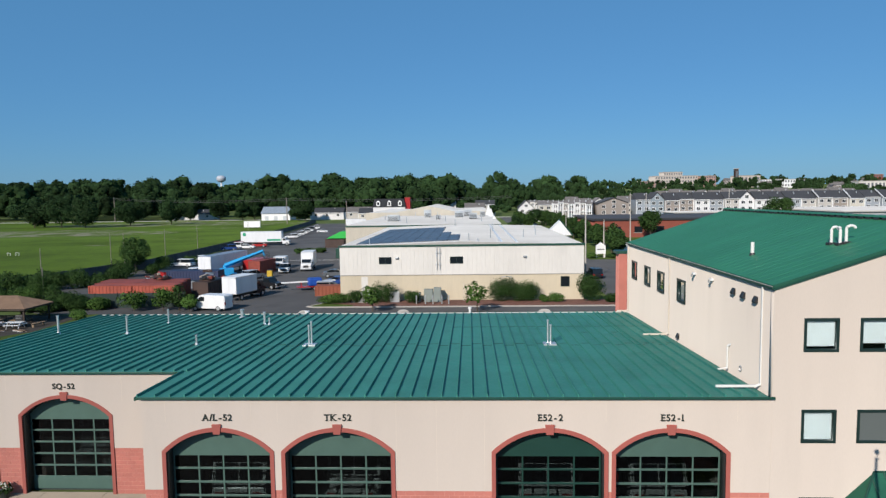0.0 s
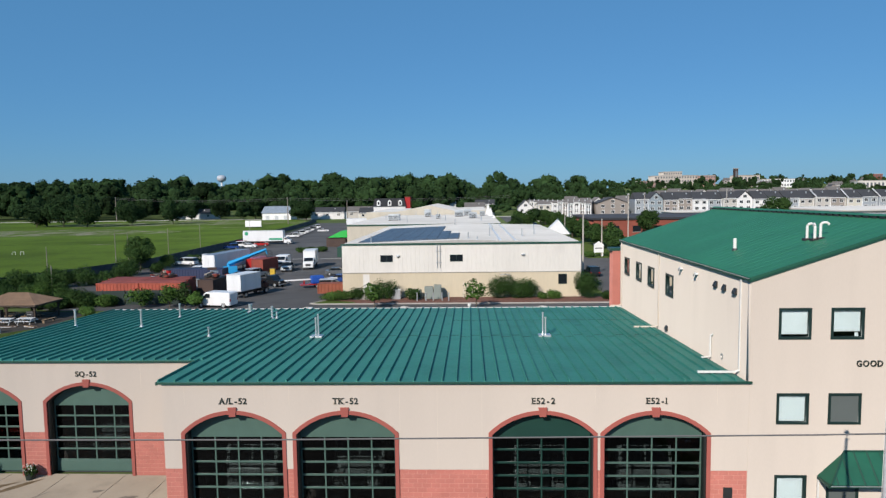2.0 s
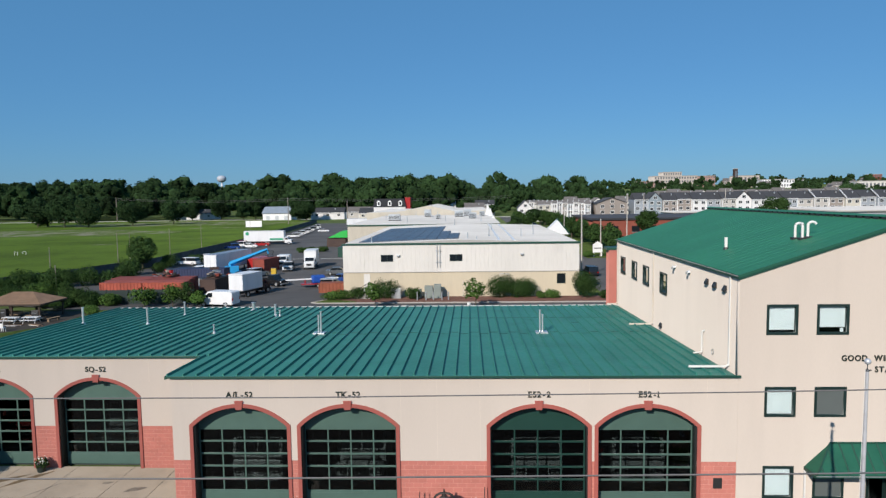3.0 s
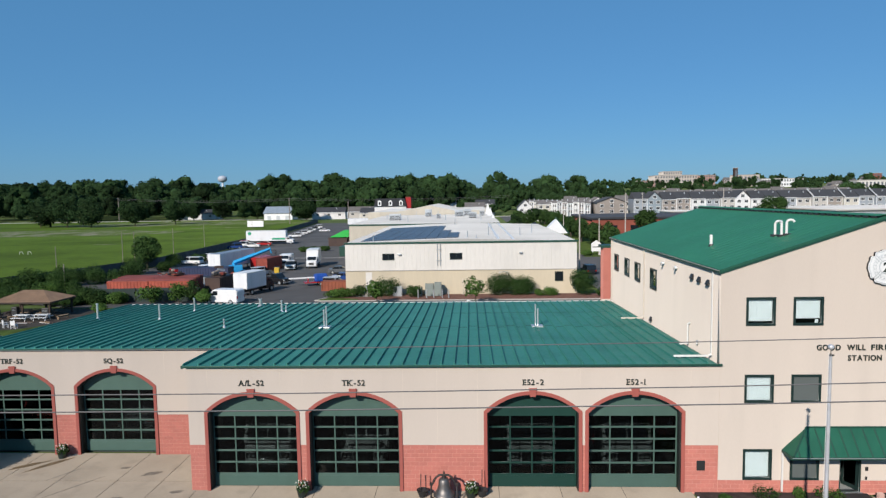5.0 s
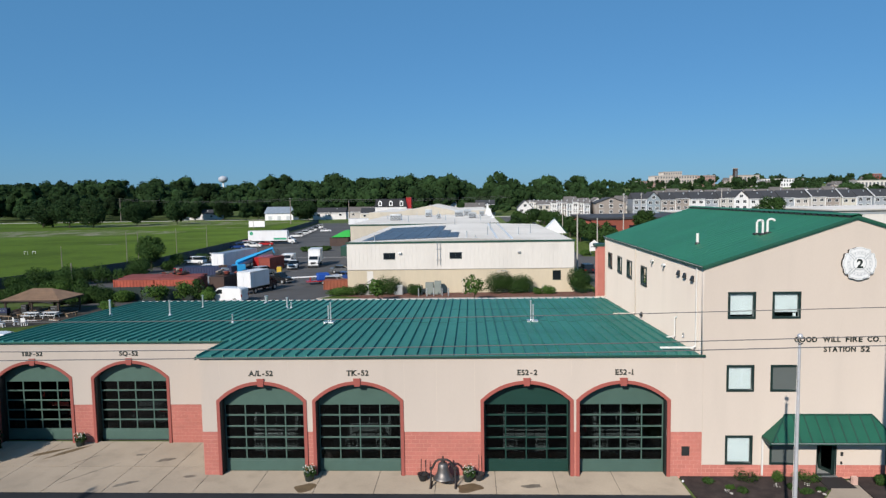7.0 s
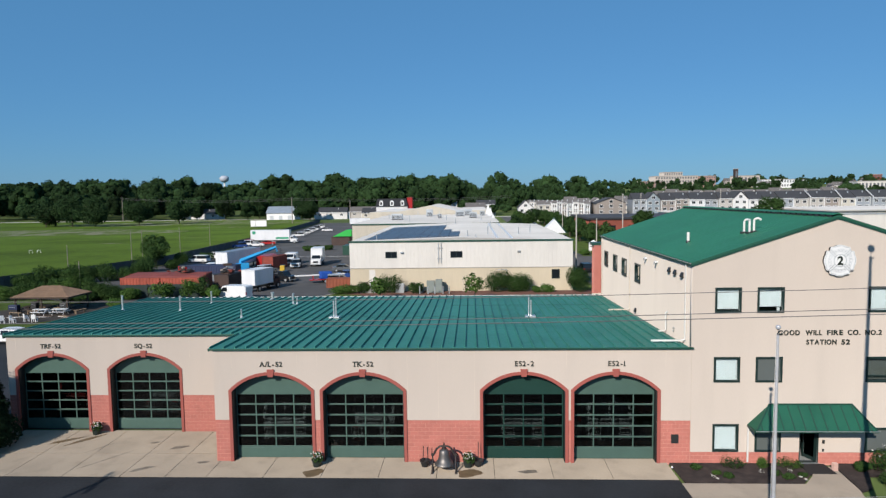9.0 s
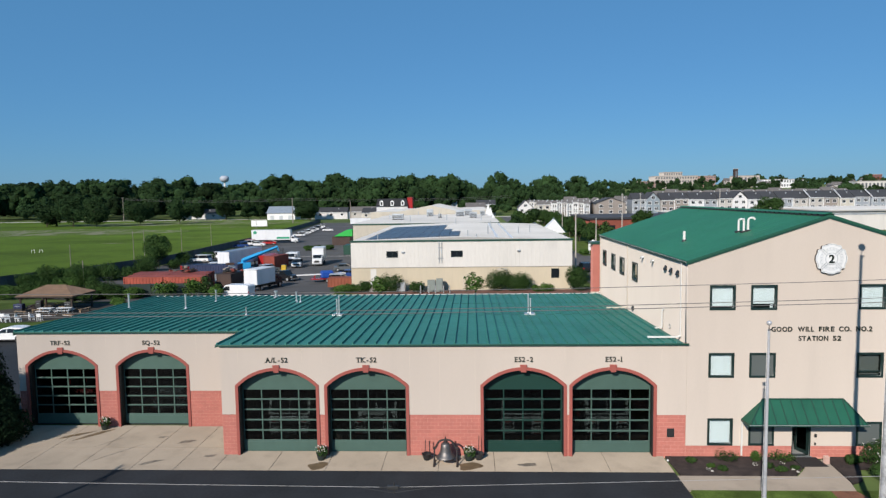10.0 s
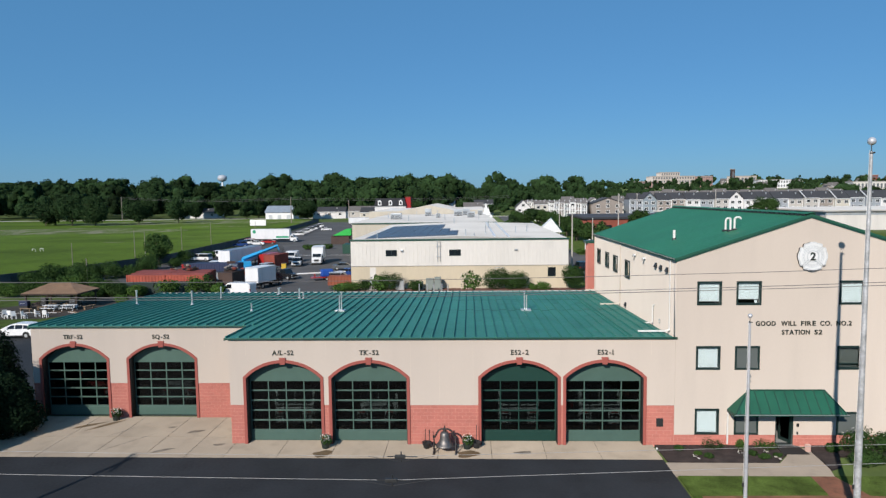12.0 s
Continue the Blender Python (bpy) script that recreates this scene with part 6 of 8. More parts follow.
for i, (x, w, h, c) in enumerate(((-4.6, 1.2, 1.7, 0), (-3.4, 1.0, 1.9, 0), (-5.9, 0.5, 1.2, 1), (-9.2, 1.3, 1.4, 0), (-13.0, 1.6, 1.5, 0))):
    u = thing("utility_cabinet", "grey metal utility cabinet on the mulch bed", "utility cabinet", pose(x, 61.2, 0.12), group="utility cabinets")
    part("casing", boxm(-w / 2, w / 2, -0.5, 0.5, 0, h, bevel=0.03), CABINET if x > -7 else GALVANISED, u)
    part("door", boxm(-w / 2 + 0.08, w / 2 - 0.08, -0.53, -0.504, 0.15, h - 0.15), CABINET if x > -7 else GALVANISED, u)
for x in (-6.1, -4.9, -3.9, -2.7, -1.8):
    solo("bollard", rodm((0, 0, 0), (0, 0, 1.15), 0.09, seg=10), GALVANISED, "pale grey steel bollard by the cabinets", "bollard", pose(x, 59.2, 0.12), group="bollards")
for x, h in ((0.2, 2.4), (1.0, 1.5), (1.3, 1.2), (10.9, 1.1), (11.9, 1.2)):
    solo("standpipe", rodm((0, 0, 0), (0, 0, h), 0.06, seg=8), PALE_PIPE, "pale upright pipe beside the warehouse wall", "pipe", pose(x, 61.7, 0.12))
t = thing("steps", "pale concrete steps with a dark handrail", "steps", pose(-13.6, 61.2, 0.12))
for k in range(6):
    part("step", boxm(-1.6 + k * 0.28, 0.6, -0.6, 0.6, k * 0.17, (k + 1) * 0.17), KERB, t)
part("handrail", rodm((-1.7, -0.62, 0.9), (0.3, -0.62, 2.1), 0.04, seg=6), DARK_METAL, t)
for k in (0, 1):
    part("post", rodm((-1.6 + k * 1.8, -0.62, 0.0), (-1.6 + k * 1.8, -0.62, 0.95 + k * 1.1), 0.04, seg=6), DARK_METAL, t)
for x, y, h, r in ((1.0, 52.2, 0.9, 0.22), (-19.0, 52.0, 0.55, 0.3)):
    solo("hydrant_cap", lathe(bmesh.new(), [(0.0, 0), (r * 0.7, 0), (r * 0.7, h * 0.7), (r, h * 0.7), (r, h), (0, h)], 14), WHITE_PAINT, "white service cap standing in the grass", "service cap", pose(x, y, 0))
for x, y in ((-7.2, 52.6), (-19.5, 52.5), (10.1, 52.4)):
    solo("boulder", ball(bmesh.new(), (0, 0, 0.2), 0.6, 10, (1.3, 0.7, 0.6)), KERB, "pale rounded boulder in the grass", "boulder", pose(x, y, 0))

# ---- storage yard ----
cargo_van(-32.7, 56.3, 168, "white cargo van parked at the yard edge")
box_truck(-31.3, 67.3, 72, "white box truck parked in the yard", 4.7, 2.4, "black", tall=1.05)
pickup(-31.6, 76.0, -25, "black", "black pickup truck in the yard")
box_truck(-31.4, 101.2, -83, "white box truck facing the station", 5.2, 2.7)
pickup(-35.0, 98.0, -80, "white", "white flatbed pickup in the yard", True)
box_truck(-38.0, 104.5, -85, "small white service truck in the yard", 3.0, 1.6, tall=0.8)
RUST = mat("rust_red_steel", (0.26, 0.052, 0.034), 0.75, var=0.2, scale=0.5, fine=5, stain=0.25)
RUST_TOP = mat("brick_red_steel", (0.36, 0.075, 0.045), 0.75, var=0.18, scale=0.5, fine=5, stain=0.2)
BLUE_STEEL = mat("navy_steel", (0.018, 0.028, 0.075), 0.6, var=0.15)
BROWN_STEEL = mat("brown_steel", (0.06, 0.035, 0.028), 0.7, var=0.2)
for i, (x, y) in enumerate(((-48.5, 61.7), (-42.45, 61.7), (-49.1, 64.3), (-43.0, 64.3), (-49.7, 66.9), (-43.6, 66.9))):
    container(x, y, 0, 6.0, 2.44, 2.72, RUST_TOP if i < 2 else RUST, "rust-red shipping container in the yard")
container(-45.8, 82, -3, 9.0, 2.44, 2.4, BLUE_STEEL, "navy blue shipping container in the yard")
container(-37.6, 67.2, 84, 4.2, 2.4, 2.5, BROWN_STEEL, "dark brown steel skip stacked with timber")
container(-39.3, 97.5, 80, 6.2, 2.4, 2.6, RUST, "dark red roll-off container in the yard")
container(-42.4, 103, 80, 6.0, 2.4, 2.3, PAINT["red"], "bright red roll-off container in the yard")


def semi_trailer(x, y, turn, label):
    t = thing("semi_trailer", label, "trailer", pose(x, y, 0, 0, 0, turn))
    b = part("box", boxm(-7, 7, -1.28, 1.28, 1.1, 3.9, bevel=0.03), BOX_WHITE, t)
    part("roof", boxm(-7.02, 7.02, -1.29, 1.29, 3.904, 3.96, bevel=0.01), mat("aluminium_roof", (0.4, 0.42, 0.46), 0.4, metal=0.5), t)
    for s in (-1, 1):
        part("door", boxm(-7.05, -7.01, s * 0.62 - 0.6, s * 0.62 + 0.6, 1.2, 3.8), BOX_WHITE, b)
        part("landing_leg", boxm(4.3, 4.5, s * 0.9 - 0.08, s * 0.9 + 0.08, 0.0, 1.1), DARK_METAL, t)
    part("chassis", boxm(-6.9, 6.9, -0.5, 0.5, 0.85, 1.1), DARK_METAL, t)
    wheels(t, [(a, c) for a in (-5.6, -4.4) for c in (-1.05, 1.05)], 0.5, 0.35)


semi_trailer(-46.6, 97.0, 82, "long white semi-trailer parked in the yard")


def boom_lift(x, y, turn):
    t = thing("boom_lift", "bright blue boom lift with raised telescopic arm", "boom lift", pose(x, y, 0, 0, 0, turn))
    BL = mat("lift_blue", (0.03, 0.32, 0.62), 0.4, var=0.06)
    part("chassis", boxm(-1.4, 1.4, -1.1, 1.1, 0.45, 1.0, bevel=0.06), BL, t)
    part("turret", boxm(-1.5, 0.9, -0.9, 0.9, 1.0, 2.0, bevel=0.1), BL, t)
    arm = bmesh.new()
    rod(arm, (-0.6, 0, 2.4), (3.2, 0, 3.75), 0.44, 0.38, 4)
    rod(arm, (2.9, 0, 3.65), (6.2, 0, 4.8), 0.31, 0.27, 4)
    rod(arm, (-0.2, 0, 1.0), (-0.6, 0, 2.6), 0.4, 0.36, 4)
    part("boom", arm, BL, t, "long blue telescopic boom")
    part("basket_arm", rodm((6.1, 0, 4.75), (6.4, 0, 3.9), 0.16, seg=6), BL, t)
    bk = part("basket", boxm(6.2, 7.2, -0.9, 0.9, 3.4, 3.5), DARK_METAL, t)
    for a in (6.22, 7.18):
        for b in (-0.88, 0.88):
            part("post", rodm((a, b, 3.5), (a, b, 4.5), 0.03, seg=5), DARK_METAL, bk)
    for z in (4.0, 4.48):
        for u in (-0.88, 0.88):
            part("rail", boxm(6.2, 7.2, u - 0.02, u + 0.02, z, z + 0.04), DARK_METAL, bk)
    wheels(t, [(a, c) for a in (-1.0, 1.0) for c in (-1.15, 1.15)], 0.5, 0.4)


boom_lift(-42.6, 88.6, 24)
car(-60.8, 110, 170, "white", "white camper parked among trailers", True, 5.2)
car(-60.0, 118.5, 150, "white", "white van parked among trailers", True, 5.0)
car(-50.6, 93, 100, "white", "white utility vehicle parked in the yard", True, 4.6)
car(-37.9, 88.0, 70, "silver", "silver pickup cab parked in the yard", True)
# debris and pallets between the containers
for i, (x, y, w, d, h, m_) in enumerate(((-52, 77, 3.0, 1.6, 1.2, BROWN_STEEL), (-47.5, 76, 2.0, 1.5, 1.4, DARK_METAL), (-42.8, 76.5, 2.2, 1.5, 1.3, GALVANISED), (-39.5, 75, 1.6, 1.4, 1.8, BROWN_STEEL), (-37.9, 79, 1.6, 1.2, 1.9, DARK_METAL), (-57.5, 80, 3.2, 1.4, 0.9, DARK_METAL), (-54, 88, 2.6, 1.6, 1.5, PAINT["red"]), (-48.2, 88.5, 3.4, 1.4, 1.4, GALVANISED), (-35.6, 90.4, 0.9, 0.9, 1.3, mat("yellow_drum", (0.55, 0.36, 0.03), 0.5)))):
    u = thing("equipment_crate", "worn steel equipment crate in the yard", "crate", pose(x, y, 0.012, 0, 0, i * 23))
    part("body", boxm(-w / 2, w / 2, -d / 2, d / 2, 0.12, h, bevel=0.05), m_, u)
    for s in (-1, 1):
        part("skid", boxm(-w / 2, w / 2, s * d * 0.35 - 0.06, s * d * 0.35 + 0.06, 0, 0.12), DARK_METAL, u)
    part("lid", boxm(-w / 2 - 0.03, w / 2 + 0.03, -d / 2 - 0.03, d / 2 + 0.03, h, h + 0.06, bevel=0.01), DARK_METAL, u)
rng = random.Random(91)
SCRAP = [BROWN_STEEL, DARK_METAL, RUST, GALVANISED, WOOD_POLE]
for i, (x, y, z, spread, n) in enumerate(((-37.6, 67.2, 2.5, 1.0, 14), (-37.2, 71.4, 0.0, 1.5, 16), (-41.0, 71.0, 0.0, 1.6, 14), (-45.6, 71.5, 0.0, 1.8, 14), (-51.5, 83.0, 0.0, 1.8, 12), (-56.0, 86.0, 0.0, 1.8, 12), (-44.2, 66.9, 2.72, 1.1, 8), (-40.4, 79.5, 0.0, 1.6, 14))):
    t = thing("scrap_heap", "heap of rusty scrap steel and timber in the yard", "scrap heap", pose(x, y, z + 0.012), group="scrap heaps")
    for k in range(n):
        a, r = rng.uniform(0, 6.28), spread * rng.random() ** 0.6
        w, d, h = rng.uniform(0.3, 1.6), rng.uniform(0.12, 0.6), rng.uniform(0.08, 0.4)
        zc = h * 0.5 + (1 - r / spread) * rng.uniform(0.2, 1.5)
        bm = boxm(-w / 2, w / 2, -d / 2, d / 2, -h / 2, h / 2, bevel=0.02)
        part("scrap", bm, SCRAP[rng.randrange(5)], t, at=pose(r * math.cos(a), r * math.sin(a), zc, rng.uniform(-25, 25), rng.uniform(-25, 25), rng.uniform(0, 180)))
    part("base", prismm([(spread * (0.9 + 0.2 * math.sin(3 * q)) * math.cos(q), spread * (0.9 + 0.2 * math.cos(2 * q)) * math.sin(q)) for q in [0.628 * j for j in range(10)]], "z", 0.0, 0.35), BROWN_STEEL, t)
# corner by the warehouse
car(-23.4, 90.0, 10, "grey", "dark grey car beside the warehouse", False)
car(-20.2, 71.2, 5, "silver", "silver car beside the warehouse", True)
car(-20.4, 79.5, 0, "blue", "blue car beside the warehouse", False)
container(-19.0, 68.4, 3, 5.4, 2.0, 1.5, mat("red_timber", (0.26, 0.075, 0.04), 0.8, var=0.15), "low reddish brown skip by the warehouse corner", "skip", name="skip")


def tow_trailer(x, y, turn):
    t = thing("equipment_trailer", "red and white ladder trailer with blue tarpaulin", "trailer", pose(x, y, 0, 0, 0, turn))
    part("bed", boxm(-2.6, 2.6, -0.9, 0.9, 0.55, 0.68), PAINT["red"], t)
    for s in (-1, 1):
        part("ladder_rail", boxm(-5.0, 3.4, s * 0.35 - 0.05, s * 0.35 + 0.05, 1.3, 1.42), WHITE_PAINT, t)
    for k in range(12):
        part("rung", boxm(-4.8 + k * 0.7, -4.74 + k * 0.7, -0.35, 0.35, 1.33, 1.39), WHITE_PAINT, t)
    part("stand", boxm(-2.0, -1.9, -0.6, 0.6, 0.68, 1.3), PAINT["red"], t)
    part("stand", boxm(1.9, 2.0, -0.6, 0.6, 0.68, 1.3), PAINT["red"], t)
    bm = boxm(-0.9, 1.2, -0.85, 0.85, 0.69, 1.9, bevel=0.25)
    part("tarpaulin", bm, mat("blue_tarpaulin", (0.01, 0.07, 0.36), 0.5, var=0.2, fine=4, bump=0.6), t, "crumpled blue tarpaulin")
    wheels(t, [(0.0, -0.95), (0.0, 0.95)], 0.33)


tow_trailer(-23.5, 74.0, 22)
t = thing("storage_shed", "dark open shed with a bright green canopy", "shed", pose(-36.6, 160, 0))
part("body", boxm(-4, 1.5, -2, 2, 0, 2.6), BROWN_STEEL, t)
part("canopy", prismm([(-3.4, 2.7), (2.2, 2.7), (2.2, 4.6), (0.5, 4.6)], "y", -2.5, 2.5), mat("bright_green_canvas", (0.02, 0.42, 0.06), 0.6), t, "bright green canvas canopy")
semi_trailer(-52.0, 286.0, 8, "white trailer parked in the far lot")
container(-29.4, 128, 90, 5, 2.6, 2.4, FASCIA, "dark green waste skip against the warehouse", "skip", name="skip")
# long truck and rows of cars by the fence
box_truck(-56.5, 170, 2, "long white delivery truck with green markings", 12.4, 3.2, mark=mat("leaf_green_marking", (0.02, 0.30, 0.16), 0.5), tall=1.1)
for i, (x, y, c, a) in enumerate(((-66.0, 160.5, "white", 10), (-61.5, 163.2, "red", 185), (-68.2, 163.0, "red", 170), (-63.0, 156.5, "white", 5), (-66.8, 152.5, "blue", 200), (-69.5, 157.5, "silver", 10))):
    car(x, y, a, c, f"{c} car parked beside the fence", i % 2 == 0)
for i in range(9):
    car(-63.0 - i * 1.0, 203 + i * 8.6, 190, ("white", "silver", "white", "white", "silver", "white", "grey", "white", "white")[i], "pale car in the row along the fence", i % 2 == 0, group="cars along the fence")
car(-59.8, 238, 10, "white", "white car crossing the far lot", False)
for i in range(6):
    car(28 + (i % 2) * 3, 150 + i * 24, 90, ("white", "grey", "silver", "blue", "white", "silver")[i], "car parked along the drive by the warehouse", i % 2 == 0)
car(22.5, 86, 95, "black", "black car in the drive beside the warehouse", True)
car(24.5, 68, 95, "blue", "dark blue car in the drive beside the warehouse", False)
car(43.5, 160, 180, "grey", "dark grey car beside the brick building", True)
hatchback(-46.35, 29.2, 182, "white", "white five-door hatchback parked beside the station", z=0.006)


# ---- fences ----
def fence(points, h, material, label, spacing=3.0, board=True):
    t = thing("fence", label, "fence")
    for (xa, ya), (xb, yb) in zip(points, points[1:]):
        n = max(1, int(math.hypot(xb - xa, yb - ya) / spacing))
        for k in range(n):
            s, e = k / n, (k + 1) / n
            a, b = Vector((xa + (xb - xa) * s, ya + (yb - ya) * s, 0)), Vector((xa + (xb - xa) * e, ya + (yb - ya) * e, 0))
            part("post", rodm(a, a + Vector((0, 0, h + 0.08)), 0.05, seg=6), DARK_METAL, t)
            d = b - a
            bm = boxm(0.06, d.length - 0.06, -0.02, 0.02, 0.06, h)
            part("panel", bm, material, t, at=Matrix.Translation(a) @ Matrix.Rotation(math.atan2(d.y, d.x), 4, "Z"))
    return t


DARK_FENCE = mat("dark_fence_screen", (0.085, 0.09, 0.09), 0.9, var=0.3, scale=0.4, fine=4)
GREEN_FENCE = mat("green_fence_screen", (0.030, 0.050, 0.045), 0.85, var=0.25, scale=0.4, fine=4)
fence([(-82, 58.5), (-71.3, 85.5), (-66.4, 107), (-69.0, 165)], 2.0, DARK_FENCE, "dark screened fence along the sports field", 3.2)
fence([(-69.0, 165), (-77.5, 255), (-86.5, 338)], 2.0, DARK_FENCE, "dark screened fence along the sports field", 6.5)
fence([(-58, 57.2), (-37.0, 58.4)], 2.05, GREEN_FENCE, "green screened chain fence behind the lawn", 3.0)
# vines and trees along the fences
for i, (x, y, w, h) in enumerate(((-67.5, 57.0, 4.2, 2.6), (-64.6, 57.6, 4.0, 3.0), (-62.0, 57.2, 3.8, 3.3), (-59.6, 57.8, 3.8, 3.5), (-57.2, 57.3, 3.8, 3.7), (-54.9, 57.7, 3.8, 3.6), (-52.6, 56.9, 3.6, 2.7), (-50.4, 56.4, 3.6, 2.3), (-48.2, 56.8, 3.2, 2.0), (-56.4, 55.6, 3.4, 2.4), (-53.6, 55.3, 3.4, 2.0))):
    shrub(x, y, w, 3.0, h, 200 + i, "tangled green vines over the fence", DARK_LEAF if i % 4 else LEAF, 5200, 0.075, name="vine_mound")
shrub(-56.1, 57.8, 1.3, 1.2, 6.0, 214, "tall vine climbing a pole at the fence", DARK_LEAF, 1500, 0.08, name="vine")
solo("vine_pole", rodm((0, 0, 0), (0, 0, 5.6), 0.07, seg=8), WOOD_POLE, "grey pole hidden in climbing vine", "pole", pose(-56.1, 57.8, 0))
for i in range(7):
    shrub(-74 + i * 2.5, 71 + 3.2 * i * 0.5, 5.0, 3.6, 2.6 + 1.4 * abs(math.sin(i * 1.9)), 220 + i, "overgrown bushes along the field fence", DARK_LEAF, 4000, 0.09, name="bush")
for i, (x, y, h, w) in enumerate(((-42.8, 55.8, 3.0, 3.6), (-38.8, 55.7, 3.4, 3.2), (-36.8, 55.9, 3.7, 3.0), (-35.0, 54.9, 2.3, 2.4))):
    tree(x, y, h, w, 240 + i, "young bushy tree at the yard fence", LEAF if i != 2 else DARK_LEAF, 0.35, 1500, 0.11)
shrub(-46.6, 50.0, 2.2, 1.8, 1.5, 246, "rounded green bush on the lawn", LEAF, 2200, 0.06, name="bush")
tree(-66.5, 101.5, 7.6, 6.6, 250, "dense dark tree beside the field fence", DARK_LEAF, 0.7, 6000, 0.14)
for i, (x, y, s) in enumerate(((-62, 104, 3.2), (-60, 112, 2.6), (-64, 92, 3.6), (-60.5, 96, 2.4), (-58, 118, 2.2), (-71, 80, 3.2))):
    shrub(x, y, s * 1.4, s, s, 260 + i, "dark bush along the field fence", DARK_LEAF, 3400, 0.095, name="bush")
for i, (x, y) in enumerate(((-40.5, 140), (-37.8, 141), (-43, 139))):
    shrub(x, y, 3.4, 2.2, 1.6, 270 + i, "low bushes on a yard island", DARK_LEAF, 500, 0.2, name="bush")
# evergreens beside the drive
for i, (x, y, h, w) in enumerate(((-28.7, 1.0, 5.9, 5.4), (-30.2, 4.2, 6.6, 4.8), (-29.0, -1.6, 5.6, 5.4), (-31.8, -4.2, 6.4, 5.0), (-27.2, 1.2, 4.0, 4.6), (-27.8, -0.8, 4.4, 5.0))):
    tree(x, y, h, w, 280 + i, "dense dark evergreen beside the station drive", EVERGREEN, 0.05, 26000, 0.075, pointed=True)


for i, (x, y, w, h) in enumerate(((-28.2, -1.4, 5.2, 2.6), (-27.0, 0.9, 4.4, 2.6), (-29.4, -4.0, 5.2, 2.8))):
    shrub(x, y, w, w * 0.8, h, 290 + i, "low dark evergreen branches beside the drive", EVERGREEN, 9000, 0.075, name="bush")


# ---- picnic shelter ----
# Brown trodden dirt with the shelter's shade painted into the same colour.
SHADED_DIRT = mat("shade_darkened_dirt", (0.034, 0.027, 0.02), 0.95, var=0.3, scale=0.6, fine=6, stain=0.2)
flat("trodden_ground", [(-61, 41.5), (-56, 38.8), (-50.5, 39.5), (-47.6, 43), (-47.4, 51), (-50, 53.2), (-58, 52.8), (-62, 47)], 0.006, SHADED_DIRT, "trodden dirt round the picnic shelter, darkened with painted shade", "ground")


def shelter():
    t = thing("picnic_shelter", "timber picnic shelter with brown shingled hip roof", "picnic shelter", pose(-54.1, 48.4, 0))
    SH = mat("brown_shingles", (0.215, 0.135, 0.085), 0.9, var=0.15, scale=1.0, fine=10)
    WD = mat("dark_timber", (0.06, 0.04, 0.028), 0.85, var=0.2)
    W, D, e, r = 3.85, 2.6, 2.12, 3.3
    bm = bmesh.new()
    v = [bm.verts.new(p) for p in ((-W, -D, e), (W, -D, e), (W, D, e), (-W, D, e), (-W + D, 0, r), (W - D, 0, r))]
    for f in ((0, 1, 5, 4), (1, 2, 5), (2, 3, 4, 5), (3, 0, 4), (3, 2, 1, 0)):
        bm.faces.new([v[i] for i in f])
    roof = part("roof", bm, SH, t, "brown shingled hip roof")
    for k in range(1, 7):
        s = k / 7
        y = -D + D * s
        part("shingle_course", boxm(-W + D * s, W - D * s, y - 0.03, y + 0.02, e + (r - e) * s - 0.01, e + (r - e) * s + 0.02), SH, roof)
    for a in ((-W, W, -D - 0.03, -D + 0.03), (-W, W, D - 0.03, D + 0.03), (-W - 0.03, -W + 0.03, -D + 0.04, D - 0.04), (W - 0.03, W + 0.03, -D + 0.04, D - 0.04)):
        part("fascia", boxm(*a, e - 0.2, e - 0.005), WD, roof)
    for x in (-3.45, 0, 3.45):
        for y in (-2.2, 2.2):
            p = part("post", boxm(x - 0.09, x + 0.09, y - 0.09, y + 0.09, 0, e - 0.005), WD, t)
            for s in (-1, 1):
                part("brace", rodm((x, y, 1.5), (x + s * 0.6, y, e - 0.05), 0.05, seg=4), WD, p)
    # Slab colour carries dirt and the shade under the roof.
    part("slab", boxm(-4.0, 4.0, -2.5, 2.5, -0.05, 0.03), SHADED_DIRT, t, "dirty floor slab, darkened with painted shade")
    for y in (2.2,):
        for z in (0.45, 0.95):
            part("rail", boxm(-3.35, 3.35, y - 0.03, y + 0.03, z, z + 0.08), WD, t)
    for z in (0.45, 0.95):
        part("rail", boxm(3.42, 3.48, -2.1, 2.1, z, z + 0.08), WD, t)


def picnic_table(x, y, turn, material, label):
    t = thing("picnic_table", label, "picnic table", pose(x, y, 0.03, 0, 0, turn), group="picnic tables")
    for k in range(5):
        part("top_plank", boxm(-0.95, 0.95, -0.37 + k * 0.15, -0.235 + k * 0.15, 0.70, 0.74), material, t)
    for s in (-1, 1):
        for k in range(2):
            part("seat_plank", boxm(-0.95, 0.95, s * 0.68 - 0.14 + k * 0.145, s * 0.68 - 0.005 + k * 0.145, 0.42, 0.46), material, t)
        for u in (-1, 1):
            part("leg", rodm((s * 0.7, u * 0.2, 0.7), (s * 0.7, u * 0.6, 0.0), 0.045, seg=4), material, t)
        part("brace", boxm(s * 0.7 - 0.03, s * 0.7 + 0.03, -0.8, 0.8, 0.36, 0.42), material, t)


shelter()
TIMBER = mat("tan_timber", (0.30, 0.21, 0.13), 0.85, var=0.15)
WHITE_PLASTIC = mat("white_plastic", (0.75, 0.75, 0.74), 0.45, var=0.04)
picnic_table(-55.5, 48.6, 10, TIMBER, "tan timber picnic table under the shelter")
picnic_table(-52.4, 48.2, 0, TIMBER, "tan timber picnic table under the shelter")
picnic_table(-50.9, 45.0, 3, WHITE_PLASTIC, "white picnic table beside the shelter")
